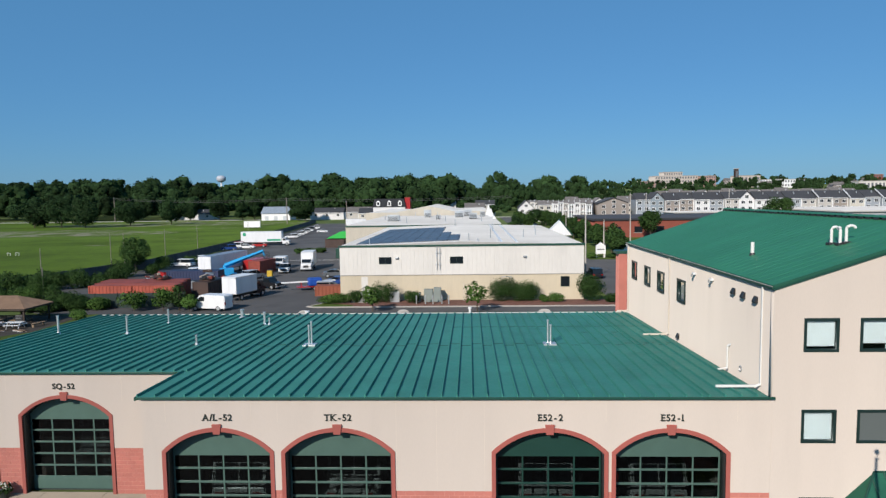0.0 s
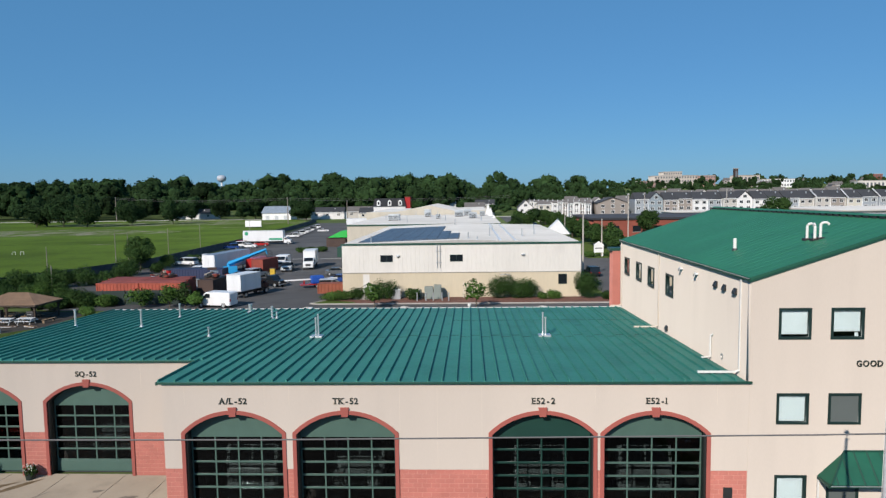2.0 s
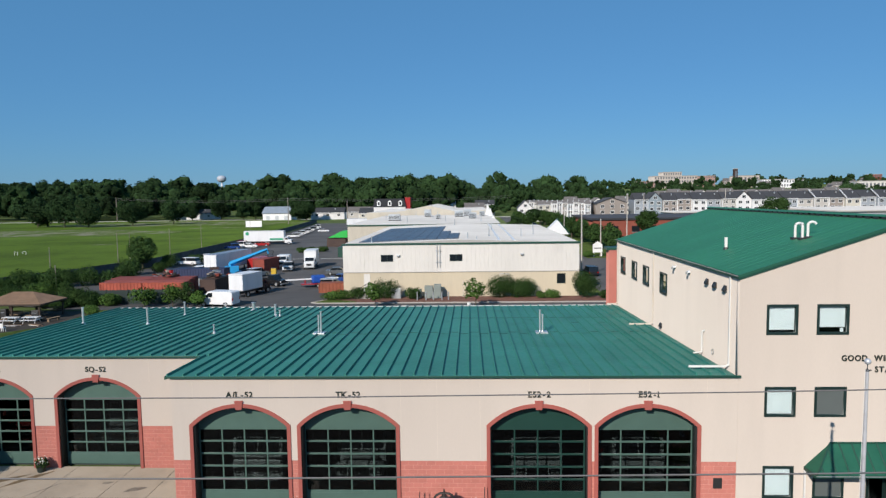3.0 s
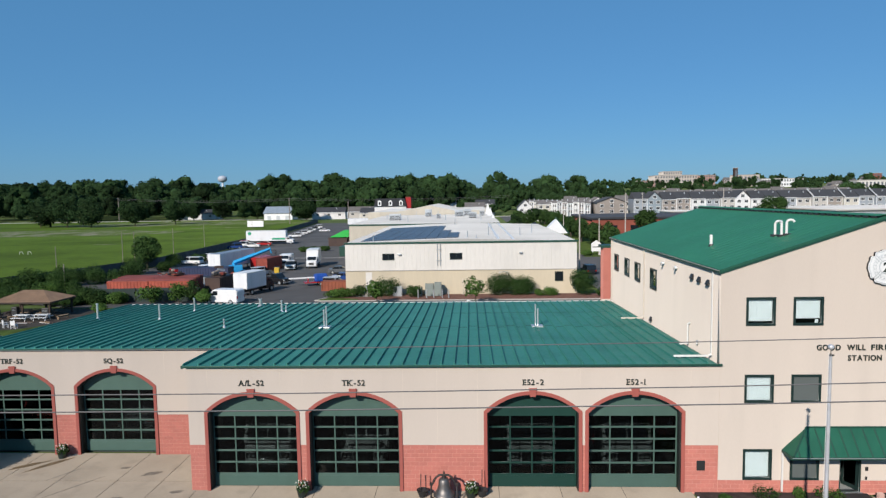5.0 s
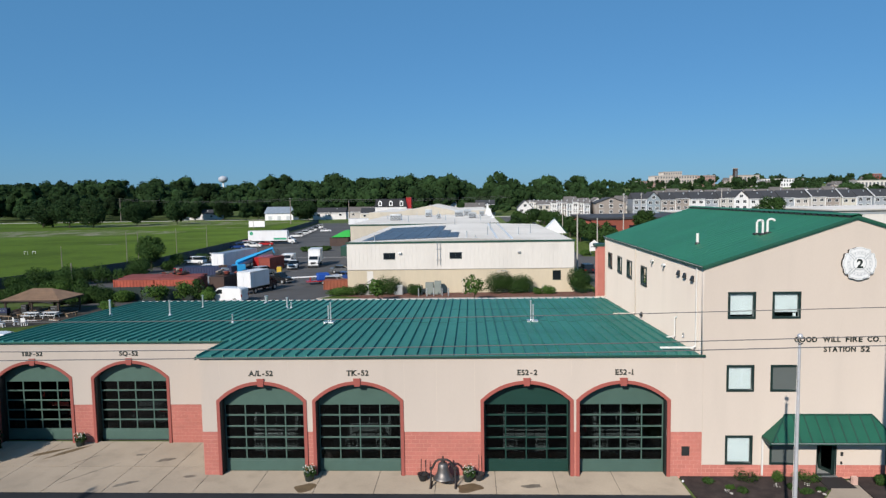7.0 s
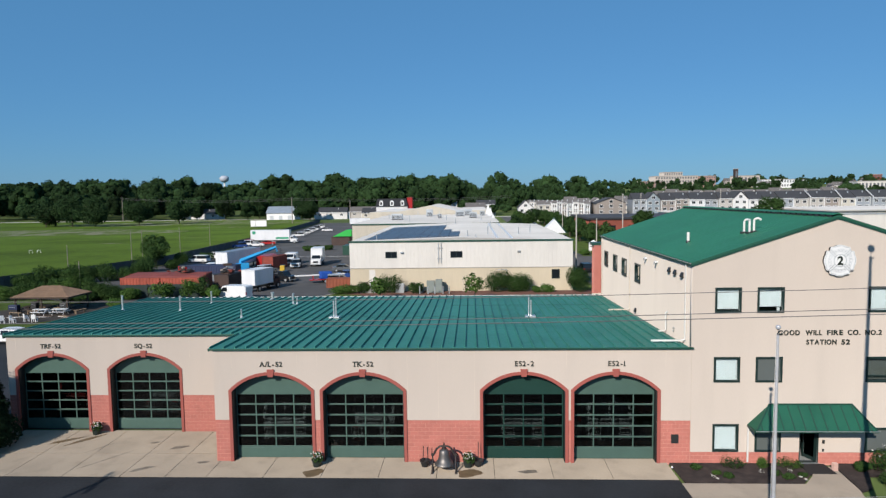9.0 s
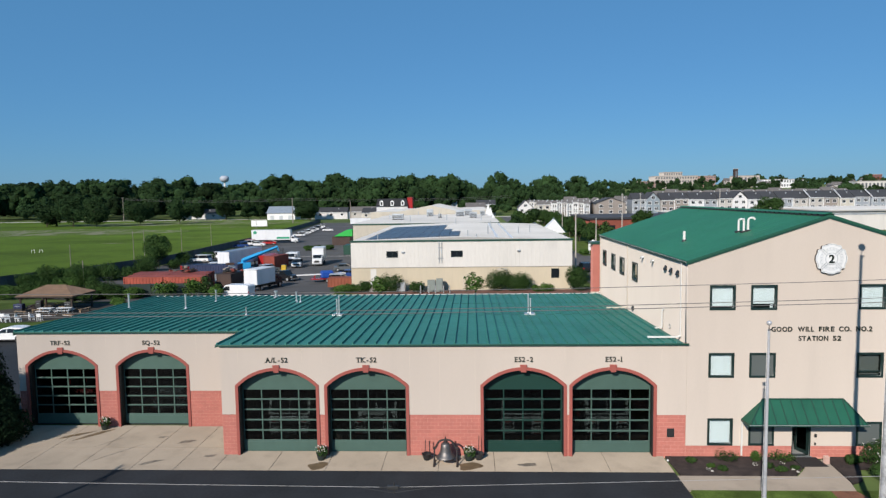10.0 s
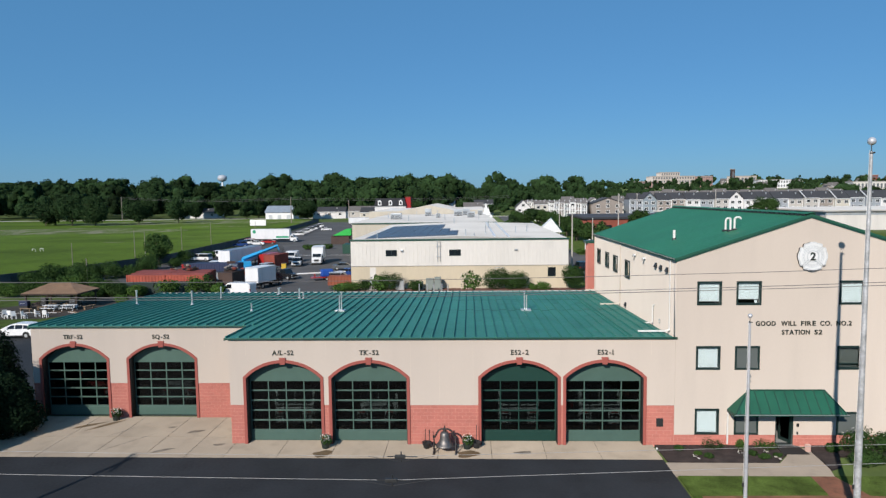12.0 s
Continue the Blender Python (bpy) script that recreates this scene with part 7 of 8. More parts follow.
picnic_table(-53.2, 44.8, -2, WHITE_PLASTIC, "white picnic table beside the shelter")


picnic_table(-56.6, 47.2, 90, BROWN_STEEL, "dark weathered picnic table under the shelter")
for x, y, w, d, h, m_, label in ((-55.0, 46.2, 0.7, 0.6, 1.5, DARK_METAL, "black barbecue smoker under the shelter"), (-51.2, 46.4, 0.9, 0.7, 1.3, DARK_METAL, "black covered grill under the shelter"), (-57.6, 46.0, 1.2, 0.7, 1.1, BLUE_STEEL, "dark blue covered cart beside the shelter")):
    g = thing("grill", label, "grill", pose(x, y, 0.03))
    part("body", boxm(-w / 2, w / 2, -d / 2, d / 2, 0.5, h, bevel=0.08), m_, g)
    part("stand", boxm(-w / 2 + 0.06, w / 2 - 0.06, -d / 2 + 0.06, d / 2 - 0.06, 0.0, 0.5), DARK_METAL, g)
    part("handle", rodm((-w * 0.3, -d / 2 - 0.05, h * 0.75), (w * 0.3, -d / 2 - 0.05, h * 0.75), 0.02, seg=6), GALVANISED, g)


def board_pile(x, y, turn, n, seed):
    rng = random.Random(seed)
    t = thing("board_pile", "loose pile of weathered boards beside the picnic shelter", "boards", pose(x, y, 0.012, 0, 0, turn))
    for k in range(n):
        a, d = rng.uniform(0.7, 1.2), rng.uniform(-0.35, 0.35)
        part("board", finish(boxm(-a, a, d - 0.07, d + 0.07, 0.035 * (k // 2), 0.035 * (k // 2) + 0.032), "board"), rng.choice((TIMBER, BROWN_STEEL, WHITE_PLASTIC)), t, at=pose(0, 0, 0, 0, 0, rng.uniform(-9, 9)))


def bench(x, y, turn):
    t = thing("bench", "tan timber bench on the trodden dirt", "bench", pose(x, y, 0.012, 0, 0, turn), group="timber benches")
    for k in range(2):
        part("seat_plank", boxm(-0.9, 0.9, -0.16 + k * 0.17, -0.01 + k * 0.17, 0.40, 0.44), TIMBER, t)
    for s in (-1, 1):
        part("leg", boxm(s * 0.7 - 0.04, s * 0.7 + 0.04, -0.14, 0.14, 0.0, 0.396), TIMBER, t)


for spot in ((-52.0, 43.3, 8, 8, 1), (-49.4, 43.6, -30, 7, 2), (-55.3, 43.2, 20, 6, 3)):
    board_pile(*spot)
for spot in ((-54.6, 45.4, 4), (-49.0, 46.2, 75), (-56.2, 44.2, -12)):
    bench(*spot)


def garden_chair(x, y, turn):
    t = thing("garden_chair", "white plastic garden chair on the grass", "chair", pose(x, y, 0.004, 0, 0, turn), group="garden chairs")
    part("seat", boxm(-0.25, 0.25, -0.25, 0.25, 0.4, 0.45, bevel=0.015), WHITE_PLASTIC, t)
    part("backrest", boxm(-0.25, 0.25, 0.22, 0.28, 0.45, 0.95, bevel=0.015), WHITE_PLASTIC, t)
    for a in (-1, 1):
        for b in (-1, 1):
            part("leg", boxm(a * 0.22 - 0.03, a * 0.22 + 0.03, b * 0.22 - 0.03, b * 0.22 + 0.03, 0, 0.4), WHITE_PLASTIC, t)
        part("armrest", boxm(a * 0.28 - 0.03, a * 0.28 + 0.03, -0.25, 0.25, 0.62, 0.66), WHITE_PLASTIC, t)


for i, (x, y) in enumerate(((-55.3, 39.6), (-54.2, 39.2), (-53.1, 39.5), (-52.2, 40.6), (-50.9, 40.2), (-56.4, 40.5))):
    garden_chair(x, y, i * 47)


# ---- things east of the warehouse ----
for i in range(26):
    tree(33.6 + (i % 3) * 0.9 + i * 0.12, 118 + i * 7.4, 6.0 + (i * 7 % 5) * 0.35, 5.6, 300 + i, "leafy street tree beside the drive", DARK_LEAF, 1.2, 2600, 0.2, group="street trees")
tree(57.5, 178, 9.5, 8.0, 320, "leafy tree before the brick building", DARK_LEAF, 1.8, 3600, 0.24)
tree(122, 232, 11.5, 14, 321, "broad leafy tree before the townhouses", DARK_LEAF, 2.5, 4200, 0.32)
for i, (x, y, h) in enumerate(((19.9, 80, 11.0), (31.3, 121, 8.6), (41.6, 139, 14.4), (66, 215, 14.5), (92, 205, 15.5), (30.8, 175, 9.0))):
    utility_pole(x, y, h, "pale bleached utility pole by the drive", arms=1 if i in (2, 3) else 0, r=0.15, pale=True)
t = thing("roadside_sign", "white roadside sign with a peaked top", "sign", pose(30.6, 121, 0))
part("board", prismm([(-1.1, 0.9), (1.1, 0.9), (1.1, 2.7), (0, 3.5), (-1.1, 2.7)], "y", -0.15, 0.15), WHITE_PAINT, t)
for s in (-1, 1):
    part("post", boxm(s * 0.9 - 0.1, s * 0.9 + 0.1, -0.1, 0.1, 0, 0.9), WHITE_PAINT, t)
part("lettering_bar", boxm(-0.8, 0.8, -0.17, -0.152, 1.8, 2.0), BLACK_INK, t)
t = thing("roadside_sign", "white roadside sign with a peaked top", "sign", pose(36.0, 122, 0))
part("board", prismm([(-0.9, 0.9), (0.9, 0.9), (0.9, 2.9), (0, 3.5), (-0.9, 2.9)], "y", -0.15, 0.15), WHITE_PAINT, t)
for s in (-1, 1):
    part("post", boxm(s * 0.7 - 0.1, s * 0.7 + 0.1, -0.1, 0.1, 0, 0.9), WHITE_PAINT, t)
for i, (x, y, w, h) in enumerate(((28.2, 119.5, 3.0, 1.4), (33.4, 120.5, 3.4, 1.2), (25.5, 60.2, 2.6, 2.6), (29.5, 61.0, 3.2, 3.4))):
    shrub(x, y, w, w * 0.7, h, 350 + i, "low mixed shrub bed beside the street", DARK_LEAF if i % 2 else LEAF, 2200, 0.09)
tree(30.8, 12.0, 11.7, 3.4, 356, "dark spiky treetop showing past the office roof", EVERGREEN, 1.0, 2200, 0.2, pointed=True)
RED_BRICK = mat("red_brick", (0.27, 0.075, 0.05), 0.9, var=0.12, scale=0.3, fine=4)
DARK_ROOF = mat("dark_roofing", (0.035, 0.036, 0.042), 0.85, var=0.15, scale=0.1, fine=2)
t = thing("brick_building", "long low red brick building with dark flat roof", "building")
part("wall", boxm(42.2, 120, 188, 230, 0, 5.6), RED_BRICK, t)
part("roof", boxm(41.7, 120.5, 187.5, 230.5, 5.604, 6.25), DARK_ROOF, t)
for k in range(9):
    wn_ = part("window", boxm(48 + k * 7, 50.6 + k * 7, 187.9, 187.996, 1.6, 3.6), CAR_GLASS, t)
    part("sill", boxm(47.9 + k * 7, 50.7 + k * 7, 187.8, 187.895, 1.45, 1.6), KERB, wn_)
part("door", boxm(44.0, 45.6, 187.88, 187.996, 0, 2.4), WHITE_PAINT, t, "white entrance door")
t = thing("flat_roofed_building", "wide white building with pale flat roof", "building")
part("wall", boxm(132, 230, 205, 262, 0, 6.9), WHITE_SIDING, t)
part("roof", boxm(131, 231, 204, 263, 6.904, 7.4), GREY_ROOF, t)
part("band", boxm(131.9, 230.1, 204.9, 204.996, 5.6, 6.2), GALVANISED, t)
t = thing("flat_roofed_building", "low white building with pale flat roof", "building")
part("wall", boxm(86, 128, 243, 262, 0, 6.0), WHITE_SIDING, t)
part("roof", boxm(85.5, 128.5, 242.5, 262.5, 6.004, 6.4), GREY_ROOF, t)

# ---- townhouses ----
TINTS = [mat(f"{n}_clapboard", c, 0.8, var=0.06, scale=0.3, fine=3) for n, c in (("white", (0.68, 0.67, 0.66)), ("taupe", (0.29, 0.25, 0.22)), ("grey", (0.31, 0.34, 0.37)), ("cream", (0.58, 0.54, 0.46)), ("slate", (0.25, 0.30, 0.33)), ("sand", (0.48, 0.45, 0.41)))]
HOUSE_ROOF = mat("charcoal_shingles", (0.040, 0.042, 0.048), 0.9, var=0.12, scale=0.4, fine=3)
TAN_ROOF = mat("weathered_shingles", (0.135, 0.125, 0.12), 0.9, var=0.12, scale=0.4, fine=3)
WIN = finish(box(boxm(-0.78, -0.04, -0.05, 0.0, -0.66, 0.66), 0.04, 0.78, -0.05, 0.0, -0.66, 0.66), "window")
WIN.materials.append(CAR_GLASS)
WIN_TRIM = plate("window_frame", [(-0.92, -0.80), (0.92, -0.80), (0.92, 0.80), (-0.92, 0.80)], [[(a - 0.02, -0.66), (b + 0.02, -0.66), (b + 0.02, 0.66), (a - 0.02, 0.66)] for a, b in ((-0.78, -0.06), (0.06, 0.78))], -0.1, 0.0)
WIN_TRIM.materials.append(WHITE_PAINT)


def townhouse(x, y, w, d, eave, ridge, tint, roof, turn=0, gable=False, deck=False, label="three storey clapboard townhouse in a row", z=0.0, party=False):
    """A unit whose front faces its own -y; gable: the ridge runs front to back."""
    t = thing("townhouse", label, "townhouse", pose(x, y, z, 0, 0, turn), group="townhouses")
    h = eave
    if gable:
        part("wall", plate("wall", [(-w / 2, 0), (w / 2, 0), (w / 2, h), (0, ridge - 0.2), (-w / 2, h)], [], 0.0, d), TINTS[tint], t)
        part("roof", prismm([(-w / 2 - 0.4, h - 0.2), (0, ridge), (w / 2 + 0.4, h - 0.2), (w / 2 + 0.4, h + 0.05), (0, ridge + 0.3), (-w / 2 - 0.4, h + 0.05)], "y", -0.4, d + 0.3), roof, t)
    else:
        part("wall", boxm(-w / 2, w / 2, 0, d, 0, h), TINTS[tint], t)
        part("roof", prismm([(-0.5, h - 0.1), (d / 2, ridge), (d + 0.5, h - 0.1), (d / 2, h - 0.05)], "x", -w / 2, w / 2), roof, t)
    wide = w > 4
    for zz in ((h - 1.6, h - 4.5) if h > 5.6 else (h - 1.6,)):
        for xx in ((0,) if not wide else (-w * 0.25, w * 0.25) if w < 9 else (-w * 0.33, 0, w * 0.33)):
            wd = part("window", WIN, None, t, at=pose(xx, -0.004, zz))
            part("window_frame", WIN_TRIM, None, wd)
    if gable and wide:
        wd = part("window", WIN, None, t, at=pose(0, -0.004, h + (ridge - h) * 0.3))
        part("window_frame", WIN_TRIM, None, wd)
    if not gable:
        part("fascia", boxm(-w / 2, w / 2, -0.6, -0.5, h - 0.28, h - 0.02), WHITE_PAINT, t, "white eave board")
        for xx in (-w / 2 + 0.12, w / 2 - 0.12):
            part("corner_board", boxm(xx - 0.1, xx + 0.1, -0.04, -0.004, 0, h - 0.3), WHITE_PAINT, t)
        part("roof_vent", boxm(w * 0.2, w * 0.2 + 0.4, d * 0.3, d * 0.3 + 0.4, h + (ridge - h) * 0.6, h + (ridge - h) * 0.6 + 0.9), GALVANISED, t)
        if party:
            part("party_wall", prismm([(-0.5, h - 0.1), (d / 2, ridge), (d / 2, ridge + 0.5), (-0.5, h + 0.4)], "x", -w / 2 - 0.02, -w / 2 + 0.22), WHITE_PAINT, t, "white parapet between two roofs")
    if deck:
        dk = part("deck", boxm(-w / 2 + 0.3, w / 2 - 0.3, -2.4, -0.004, 3.0, 3.2), WHITE_PAINT, t)
        part("railing", boxm(-w / 2 + 0.3, w / 2 - 0.3, -2.4, -2.3, 3.2, 4.1), WHITE_PAINT, dk)
    return t


townhouse(73.0, 300, 15, 14, 9.6, 12.2, 1, HOUSE_ROOF, 0, True, label="taupe end house with gable wall and white windows")
x = 84.0
for i in range(24):
    w = 6.9
    g = i in (1, 7)
    townhouse(x + w / 2, 300 - i * 0.9 + (0.8 if i % 2 else 0), w, 12, 11.2 - (i % 3) * 0.25, 14.6, (2, 4, 1, 1, 0, 2, 5, 0, 0, 2, 2, 5, 5, 1, 3, 2, 2, 0, 4, 5, 1, 0, 2, 3)[i], HOUSE_ROOF, 0, g, True, party=i > 11 and i % 2 == 0)
    x += w
x = 60.0
for i in range(22):
    townhouse(x, 345, 7.4, 12, 12.4 if i > 6 else 9.4, (15.6 if i > 6 else 12.0) + (i % 4 == 0) * 1.0, (3, 5, 0, 1)[i % 4], TAN_ROOF, 0, i % 4 == 2)
    x += 7.4
for i in range(13):
    row_house = townhouse(62 - i * 2.05, 306 + i * 6, 3.0, 9, 9.2 + (i % 3) * 0.4, 10.9, (2, 1, 0, 4, 1, 2, 0, 5, 2, 1, 3, 3, 5)[i], TAN_ROOF, -20)
    for xx in (-1.35, 0.2, 1.35):
        part("porch_post", boxm(xx - 0.2, xx + 0.2, -1.5, -1.2, 0, 8.4 + (i % 2) * 0.8), WHITE_PAINT, row_house, "white full-height porch post")
    part("porch_deck", boxm(-1.5, 1.5, -1.5, -0.01, 5.4, 5.7), WHITE_PAINT, row_house)
townhouse(32, 330, 8, 9, 7.2, 11.2, 0, HOUSE_ROOF, 0, True, label="white gabled house among trees")
townhouse(41, 318, 7, 9, 9.0, 11.0, 3, TAN_ROOF, 0, False, label="yellow clapboard house at the row end")
for i, (x, y, h, w) in enumerate(((27, 262, 7.5, 8), (31, 275, 8.0, 8), (25, 292, 7.0, 7), (36, 290, 7.5, 8), (20, 240, 6.0, 6), (17.5, 215, 5.0, 5.5), (40, 300, 6.5, 7))):
    tree(x, y, h, w, 340 + i, "rounded leafy tree among the houses", FAR_LEAF if i % 3 == 1 else DARK_LEAF, 1.0, 2600, 0.26, group="trees among houses")
# left distance: barn, houses with dormers
t = thing("barn", "low white barn with grey metal roof", "barn", pose(-125.2, 390, 0))
part("wall", boxm(-9.4, 9.4, 0, 14, 0, 4.6), WHITE_PAINT, t)
part("roof", prismm([(-0.6, 4.5), (7, 8.9), (14.6, 4.5), (7, 4.6)], "x", -10, 10), GALVANISED, t)
for xx in (-6, 0, 6):
    part("door", boxm(xx - 1.2, xx + 1.2, -0.05, -0.004, 0, 2.8), GALVANISED, t)
t = thing("mansard_house", "white house with dark mansard roof and white dormers", "house", pose(-44, 335, 0))
part("wall", boxm(-9, 9, 0, 12, 0, 8.8), TINTS[0], t)
part("roof", prismm([(-9.4, 8.7), (9.4, 8.7), (8.2, 13.2), (-8.2, 13.2)], "y", -0.4, 12.4), HOUSE_ROOF, t)
for xx in (-6, 0.2, 6.2):
    dm = part("dormer", prismm([(xx - 1.0, 9.2), (xx + 1.0, 9.2), (xx + 1.0, 11.6), (xx, 12.4), (xx - 1.0, 11.6)], "y", -1.0, 1.0), WHITE_PAINT, t, "white dormer window")
    part("pane", boxm(xx - 0.5, xx + 0.5, -1.04, -1.004, 9.7, 11.4), CAR_GLASS, dm)
t = thing("red_silo_house", "narrow bright red tower house", "house", pose(-33.8, 336, 0))
part("wall", boxm(-1.5, 1.5, 0, 8, 0, 13.6), PAINT["red"], t)
part("roof", prismm([(-1.7, 13.6), (1.7, 13.6), (1.5, 14.0), (-1.5, 14.0)], "y", -0.2, 8.2), RUST, t)
for i, (x, y, w, h, c) in enumerate(((-92, 392, 22, 4.6, 0), (-68, 384, 20, 5.0, 5), (-60, 372, 16, 4.4, 3), (4, 345, 12, 7, 2), (-195, 425, 30, 4, 0), (-14, 470, 9, 14, 0), (12, 430, 14, 8, 5), (52, 560, 12, 15, 0))):
    townhouse(x, y, w, 10, h, h + 3.2, c, TAN_ROOF if i % 2 else HOUSE_ROOF, 0, i == 5, label="pale far house among trees")
solo("scoreboard", boxm(-4.0, 4.0, 0, 0.4, 0.5, 3.5, bevel=0.05), WHITE_PAINT, "white board standing at the field edge", "board", pose(-104.5, 283, 0))
# poles and nets on the field
for x, y, h in ((-75.0, 107.5, 7.5), (-81.8, 95, 5.4), (-79, 120, 7.0), (-76.5, 135, 7.0), (-74.5, 150, 7.2), (-88, 230, 6)):
    solo("field_pole", rodm((0, 0, 0), (0, 0, h), 0.09, 0.06, 8), WOOD_POLE, "thin pale pole beside the sports field", "pole", pose(x, y, 0.0), group="field poles")
for x, y in ((-121.6, 140.4), (-119.9, 141.3)):
    t = thing("field_goal", "small white training goal on the field", "goal", pose(x, y, 0.02))
    for s in (-1, 1):
        part("upright", rodm((s * 0.45, 0, 0), (s * 0.45, 0, 0.8), 0.04, seg=6), WHITE_PAINT, t)
    part("crossbar", rodm((-0.45, 0, 0.8), (0.45, 0, 0.8), 0.04, seg=6), WHITE_PAINT, t)
for x, y, h in ((-238, 400, 16.4), (-100, 328, 14.6), (-70, 345, 12.5)):
    utility_pole(x, y, h, "tall wooden utility pole before the woods", arms=1, r=0.3)
for dz in (0.0, 0.9):
    wire([((-238, 400, 15.9 - dz), (-100, 328, 14.2 - dz), 1.6), ((-100, 328, 14.2 - dz), (25, 345, 14.0 - dz), 1.2)], 0.05, "power line strung before the woods", group="far wires")


# ---- woods and horizon ----
def woods():
    """The wooded distance: crowns of many leaf clumps, in one object."""
    rng = np.random.default_rng(7)
    P, F, n = [], [], 0
    bm = bmesh.new()
    bmesh.ops.create_icosphere(bm, subdivisions=2, radius=1.0)
    bm.verts.index_update()
    ICO_V = np.array([v.co[:] for v in bm.verts])
    ICO_F = np.array([[v.index for v in f.verts] for f in bm.faces])
    bm.free()
    bands = [(-420, -95, 408, 432, 46, 13, 17), (-430, 40, 440, 500, 105, 17, 27), (-560, 105, 520, 600, 120, 19, 31), (-700, 130, 640, 760, 130, 20, 34), (-900, 150, 900, 1100, 120, 18, 28), (110, 330, 620, 760, 70, 9, 15), (250, 900, 900, 1050, 80, 9, 14), (60, 520, 400, 470, 80, 11, 17),
             (300, 900, 560, 760, 120, 10, 17), (150, 900, 1150, 1500, 150, 12, 18), (-60, 30, 405, 435, 9, 9, 13), (-1500, 1500, 1500, 1900, 260, 20, 26), (90, 420, 540, 640, 90, 9, 14), (160, 760, 860, 1060, 150, 12, 19)]
    for x0, x1, y0, y1, count, h0, h1 in bands:
        for _ in range(count):
            x, y = rng.uniform(x0, x1), rng.uniform(y0, y1)
            h = h0 * 0.72 + (h1 * 1.16 - h0 * 0.72) * rng.random() ** 1.5
            if -15 < x < 110 and y < 620:
                h *= 0.68
            w = h * rng.uniform(0.75, 1.05)
            zb = hill(x, y)
            k = int(1250 if y < 620 else 900 if y < 800 else 320 if y < 1200 else 150)
            m = 24 if y < 800 else 8
            u = rng.normal(size=(m, 3))
            u[:, 2] = np.abs(u[:, 2]) * 0.9 - 0.25
            u /= np.linalg.norm(u, axis=1)[:, None]
            cen = np.array((x, y, zb + h * 0.56)) + u * np.array((w * 0.34, w * 0.34, h * 0.33))
            rad = w * (0.10 + 0.11 * rng.random(m) ** 1.5)
            cen[0], rad[0] = (x, y, zb + h * 0.5), w * 0.36
            pick = rng.integers(0, m, k)
            d = rng.normal(size=(k, 3))
            d /= np.linalg.norm(d, axis=1)[:, None]
            p = cen[pick] + d * rad[pick][:, None] * (0.9 + 0.16 * rng.random((k, 1)))
            nn = d + 0.65 * rng.normal(size=(k, 3))
            nn /= np.linalg.norm(nn, axis=1)[:, None]
            t = np.cross(nn, rng.normal(size=(k, 3)))
            t /= np.linalg.norm(t, axis=1)[:, None]
            b = np.cross(nn, t)
            s = h * 0.027 * (0.6 + 0.8 * rng.random((k, 1))) * (1.0 if y < 800 else 1.15)
            for q in range(m):
                bump = 1 + 0.12 * rng.normal(size=(len(ICO_V), 1))
                P.append(cen[q] + ICO_V * rad[q] * 0.8 * bump)
                F.append(ICO_F + n)
                n += len(ICO_V)
            P.append(np.concatenate([p + t * s, p + b * s + nn * s * 0.3, p - t * s, p - b * s - nn * s * 0.3], axis=1).reshape(-1, 3))
            F.append(np.arange(k * 4).reshape(-1, 4) + n)
            n += k * 4
    me = bpy.data.meshes.new("woods")
    me.from_pydata(np.concatenate(P).tolist(), [], [f for block in F for f in block.tolist()])
    for p in me.polygons:
        p.use_smooth = len(p.vertices) == 3
    solo("woods", me, FAR_LEAF, "dense green deciduous woods along the horizon", "woods", kind="stuff")


woods()
for i, (x, y, h, w) in enumerate(((-205, 312, 16, 19), (-222, 318, 17, 20), (-190, 330, 15, 18), (-172, 342, 14, 16), (-240, 322, 17, 20), (-187, 402, 13, 13), (-168, 404, 14, 14), (-152, 403, 13, 12), (-108, 380, 13, 14), (-101, 372, 14, 13), (-146, 410, 15, 13))):
    tree(x, y, h, w, 400 + i, "large spreading deciduous tree at the field edge", FAR_LEAF, 0.6, 5200, 0.4)


# Skyline windows: dark glass lightened to grey, haze painted into the colour.
FAR_PANE = mat("haze_lightened_pane", (0.13, 0.14, 0.15), 0.3, var=0.05)


def tower_block(x0, x1, y, d, z0, z1, material, label, rows, cols, name="far_building"):
    t = thing(name, label, "building")
    part("wall", boxm(x0, x1, y, y + d, z0, z1), material, t)
    part("roof", boxm(x0 - 0.5, x1 + 0.5, y - 0.5, y + d, z1, z1 + 0.8), KERB, t)
    ww, hh = (x1 - x0) / cols, (z1 - z0) / max(rows, 1)
    me = finish(boxm(-ww * 0.26, ww * 0.26, -0.15, -0.02, -hh * 0.27, hh * 0.27), "window")
    me.materials.append(FAR_PANE)
    for r in range(rows):
        for c in range(cols):
            part("window", me, None, t, at=pose(x0 + ww * (c + 0.5), y, z0 + hh * (r + 0.55)))


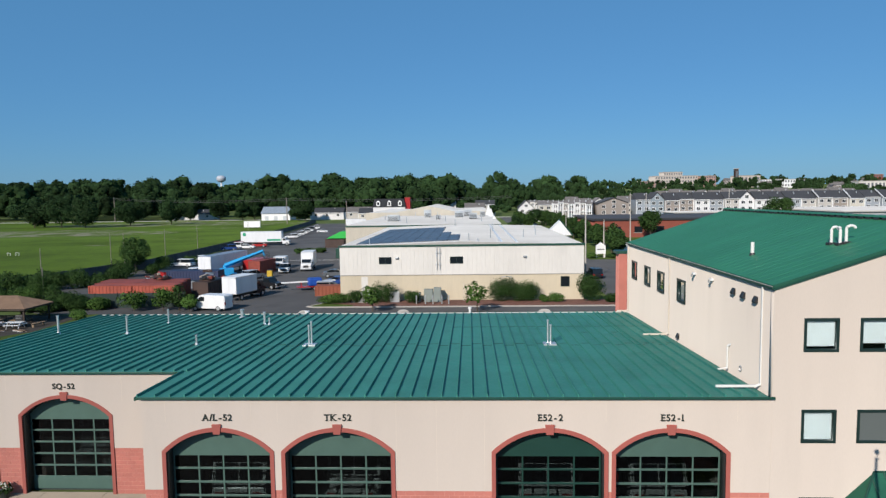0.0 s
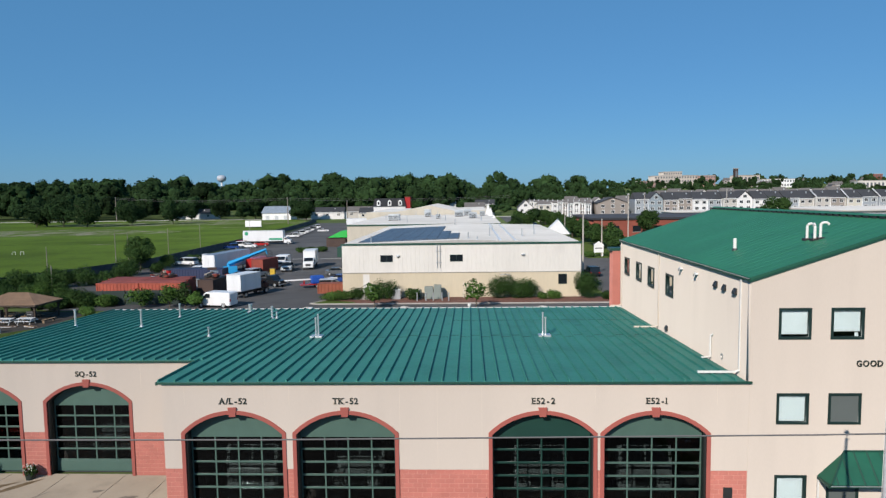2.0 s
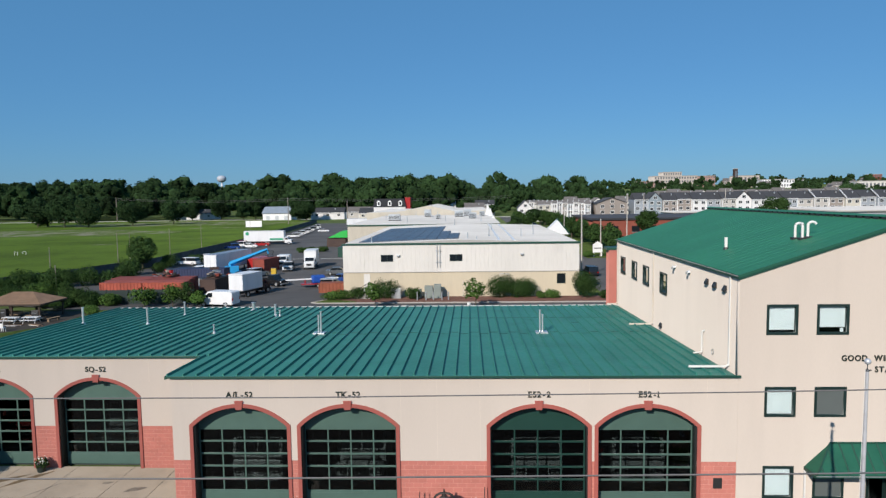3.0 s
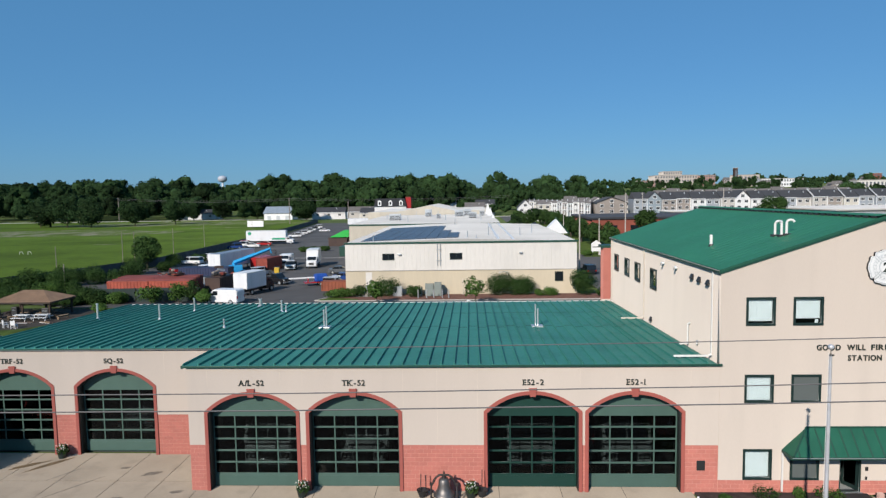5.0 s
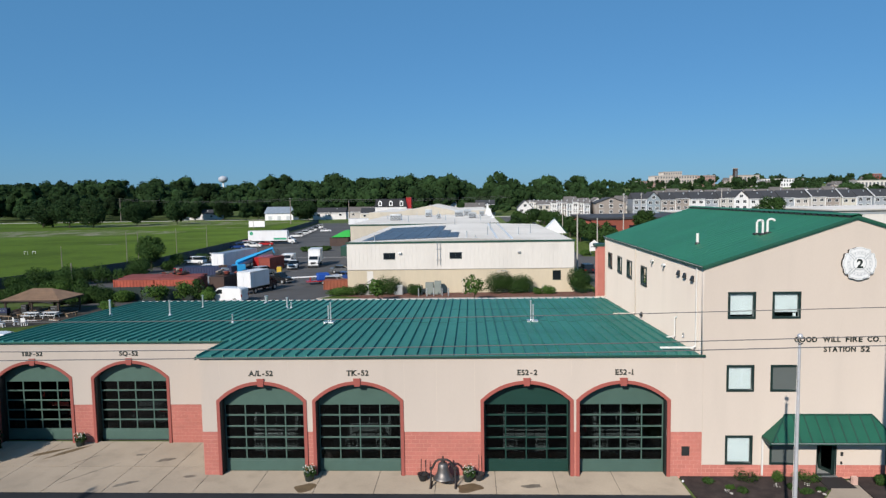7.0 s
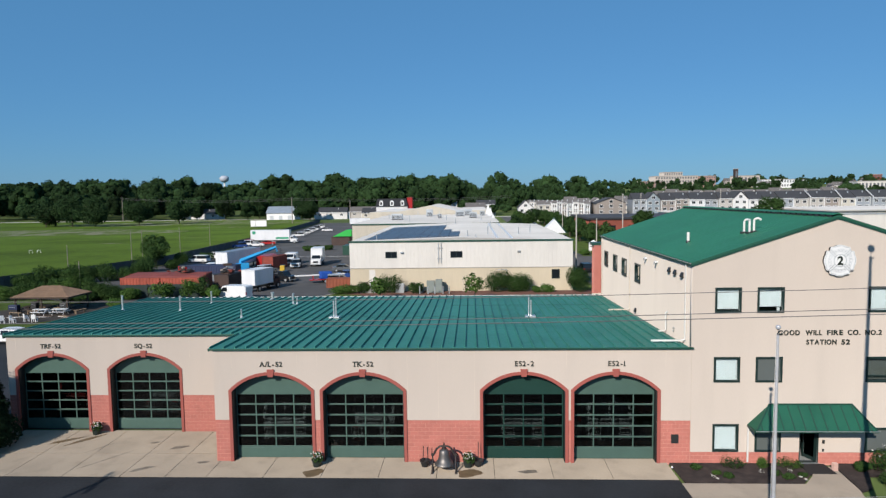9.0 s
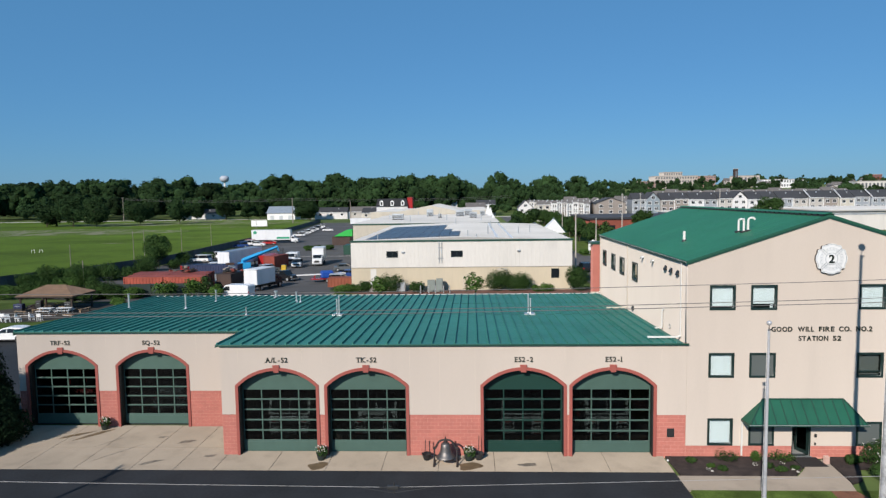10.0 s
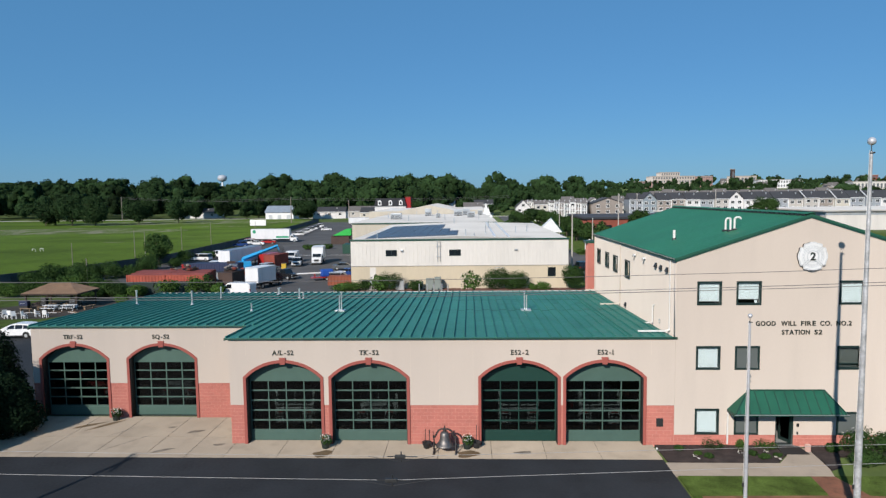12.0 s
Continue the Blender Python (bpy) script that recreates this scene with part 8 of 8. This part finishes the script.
PALE = mat("pale_far_masonry", (0.52, 0.47, 0.42), 0.9, var=0.06, scale=0.05, fine=0.8)
PINK = mat("pink_far_brick", (0.40, 0.26, 0.22), 0.9, var=0.08, scale=0.05, fine=0.8)
tower_block(294, 330, 1100, 30, 18, 34, PINK, "pink brick hospital wing on the far hill", 3, 9)
tower_block(322, 395, 1110, 40, 18, 43, PALE, "pale hospital block on the far hill", 4, 16)
tower_block(340, 372, 1120, 30, 43.9, 50, PALE, "upper storeys of the pale hospital", 1, 8)
tower_block(396, 420, 1095, 30, 18, 42, PINK, "pink brick hospital tower on the far hill", 5, 6)
tower_block(456, 506, 1000, 20, 14, 32.5, WHITE_PAINT, "long white block on the far hill", 3, 12)
tower_block(432, 470, 1040, 24, 14, 40, PALE, "pale stone hall beside a church tower", 2, 6)
tower_block(421, 426.5, 1018, 6, 14, 50.5, BROWN_STEEL, "dark square church tower on the skyline", 2, 1, "church_tower")
tower_block(674, 688, 1080, 22, 14, 40, RED_BRICK, "red brick block on the skyline", 4, 4)
tower_block(700, 740, 1060, 22, 12, 37, PALE, "pale block on the skyline", 3, 8)
tower_block(520, 600, 860, 18, 2, 26, WHITE_SIDING, "row of pale town roofs on the slope", 2, 16)
tower_block(540, 700, 760, 16, 0, 20, PALE, "row of pale town roofs on the slope", 2, 24)
tower_block(-642, -620, 950, 20, 5, 33, WHITE_PAINT, "white block above the far trees", 3, 4)
tower_block(-585, -572, 1300, 16, 12, 44, PALE, "pale tower block above the far trees", 4, 3)
rng = random.Random(17)
for i in range(34):
    x, y = rng.uniform(430, 900), rng.uniform(780, 1150)
    townhouse(x, y, rng.uniform(9, 17), 9, rng.uniform(6.5, 9.5), rng.uniform(10, 13), rng.choice((0, 0, 3, 5, 1)), TAN_ROOF if i % 3 else HOUSE_ROOF, 0, i % 3 == 0, label="pale town house among trees on the slope", z=hill(x, y))
t = thing("water_tower", "white water tower above the woods, tank greyed by painted haze", "water tower", pose(-530, 1342, 24))
# Distance haze is put into the tank's colour as a bluish grey.
part("tank", lathe(bmesh.new(), [(0.0, 26), (5.5, 27), (9.0, 30), (10, 33.5), (9.4, 37), (6, 39.8), (0, 41)], 24), mat("haze_greyed_tank", (0.42, 0.45, 0.50), 0.6, var=0.08, scale=0.1), t, smooth=True)
part("stem", rodm((0, 0, -6), (0, 0, 26.6), 2.2, 1.8, 12), WHITE_PAINT, t)

# ---- blocks of the station's base ----
for job in BLOCK_JOBS:
    lay_blocks(*job)
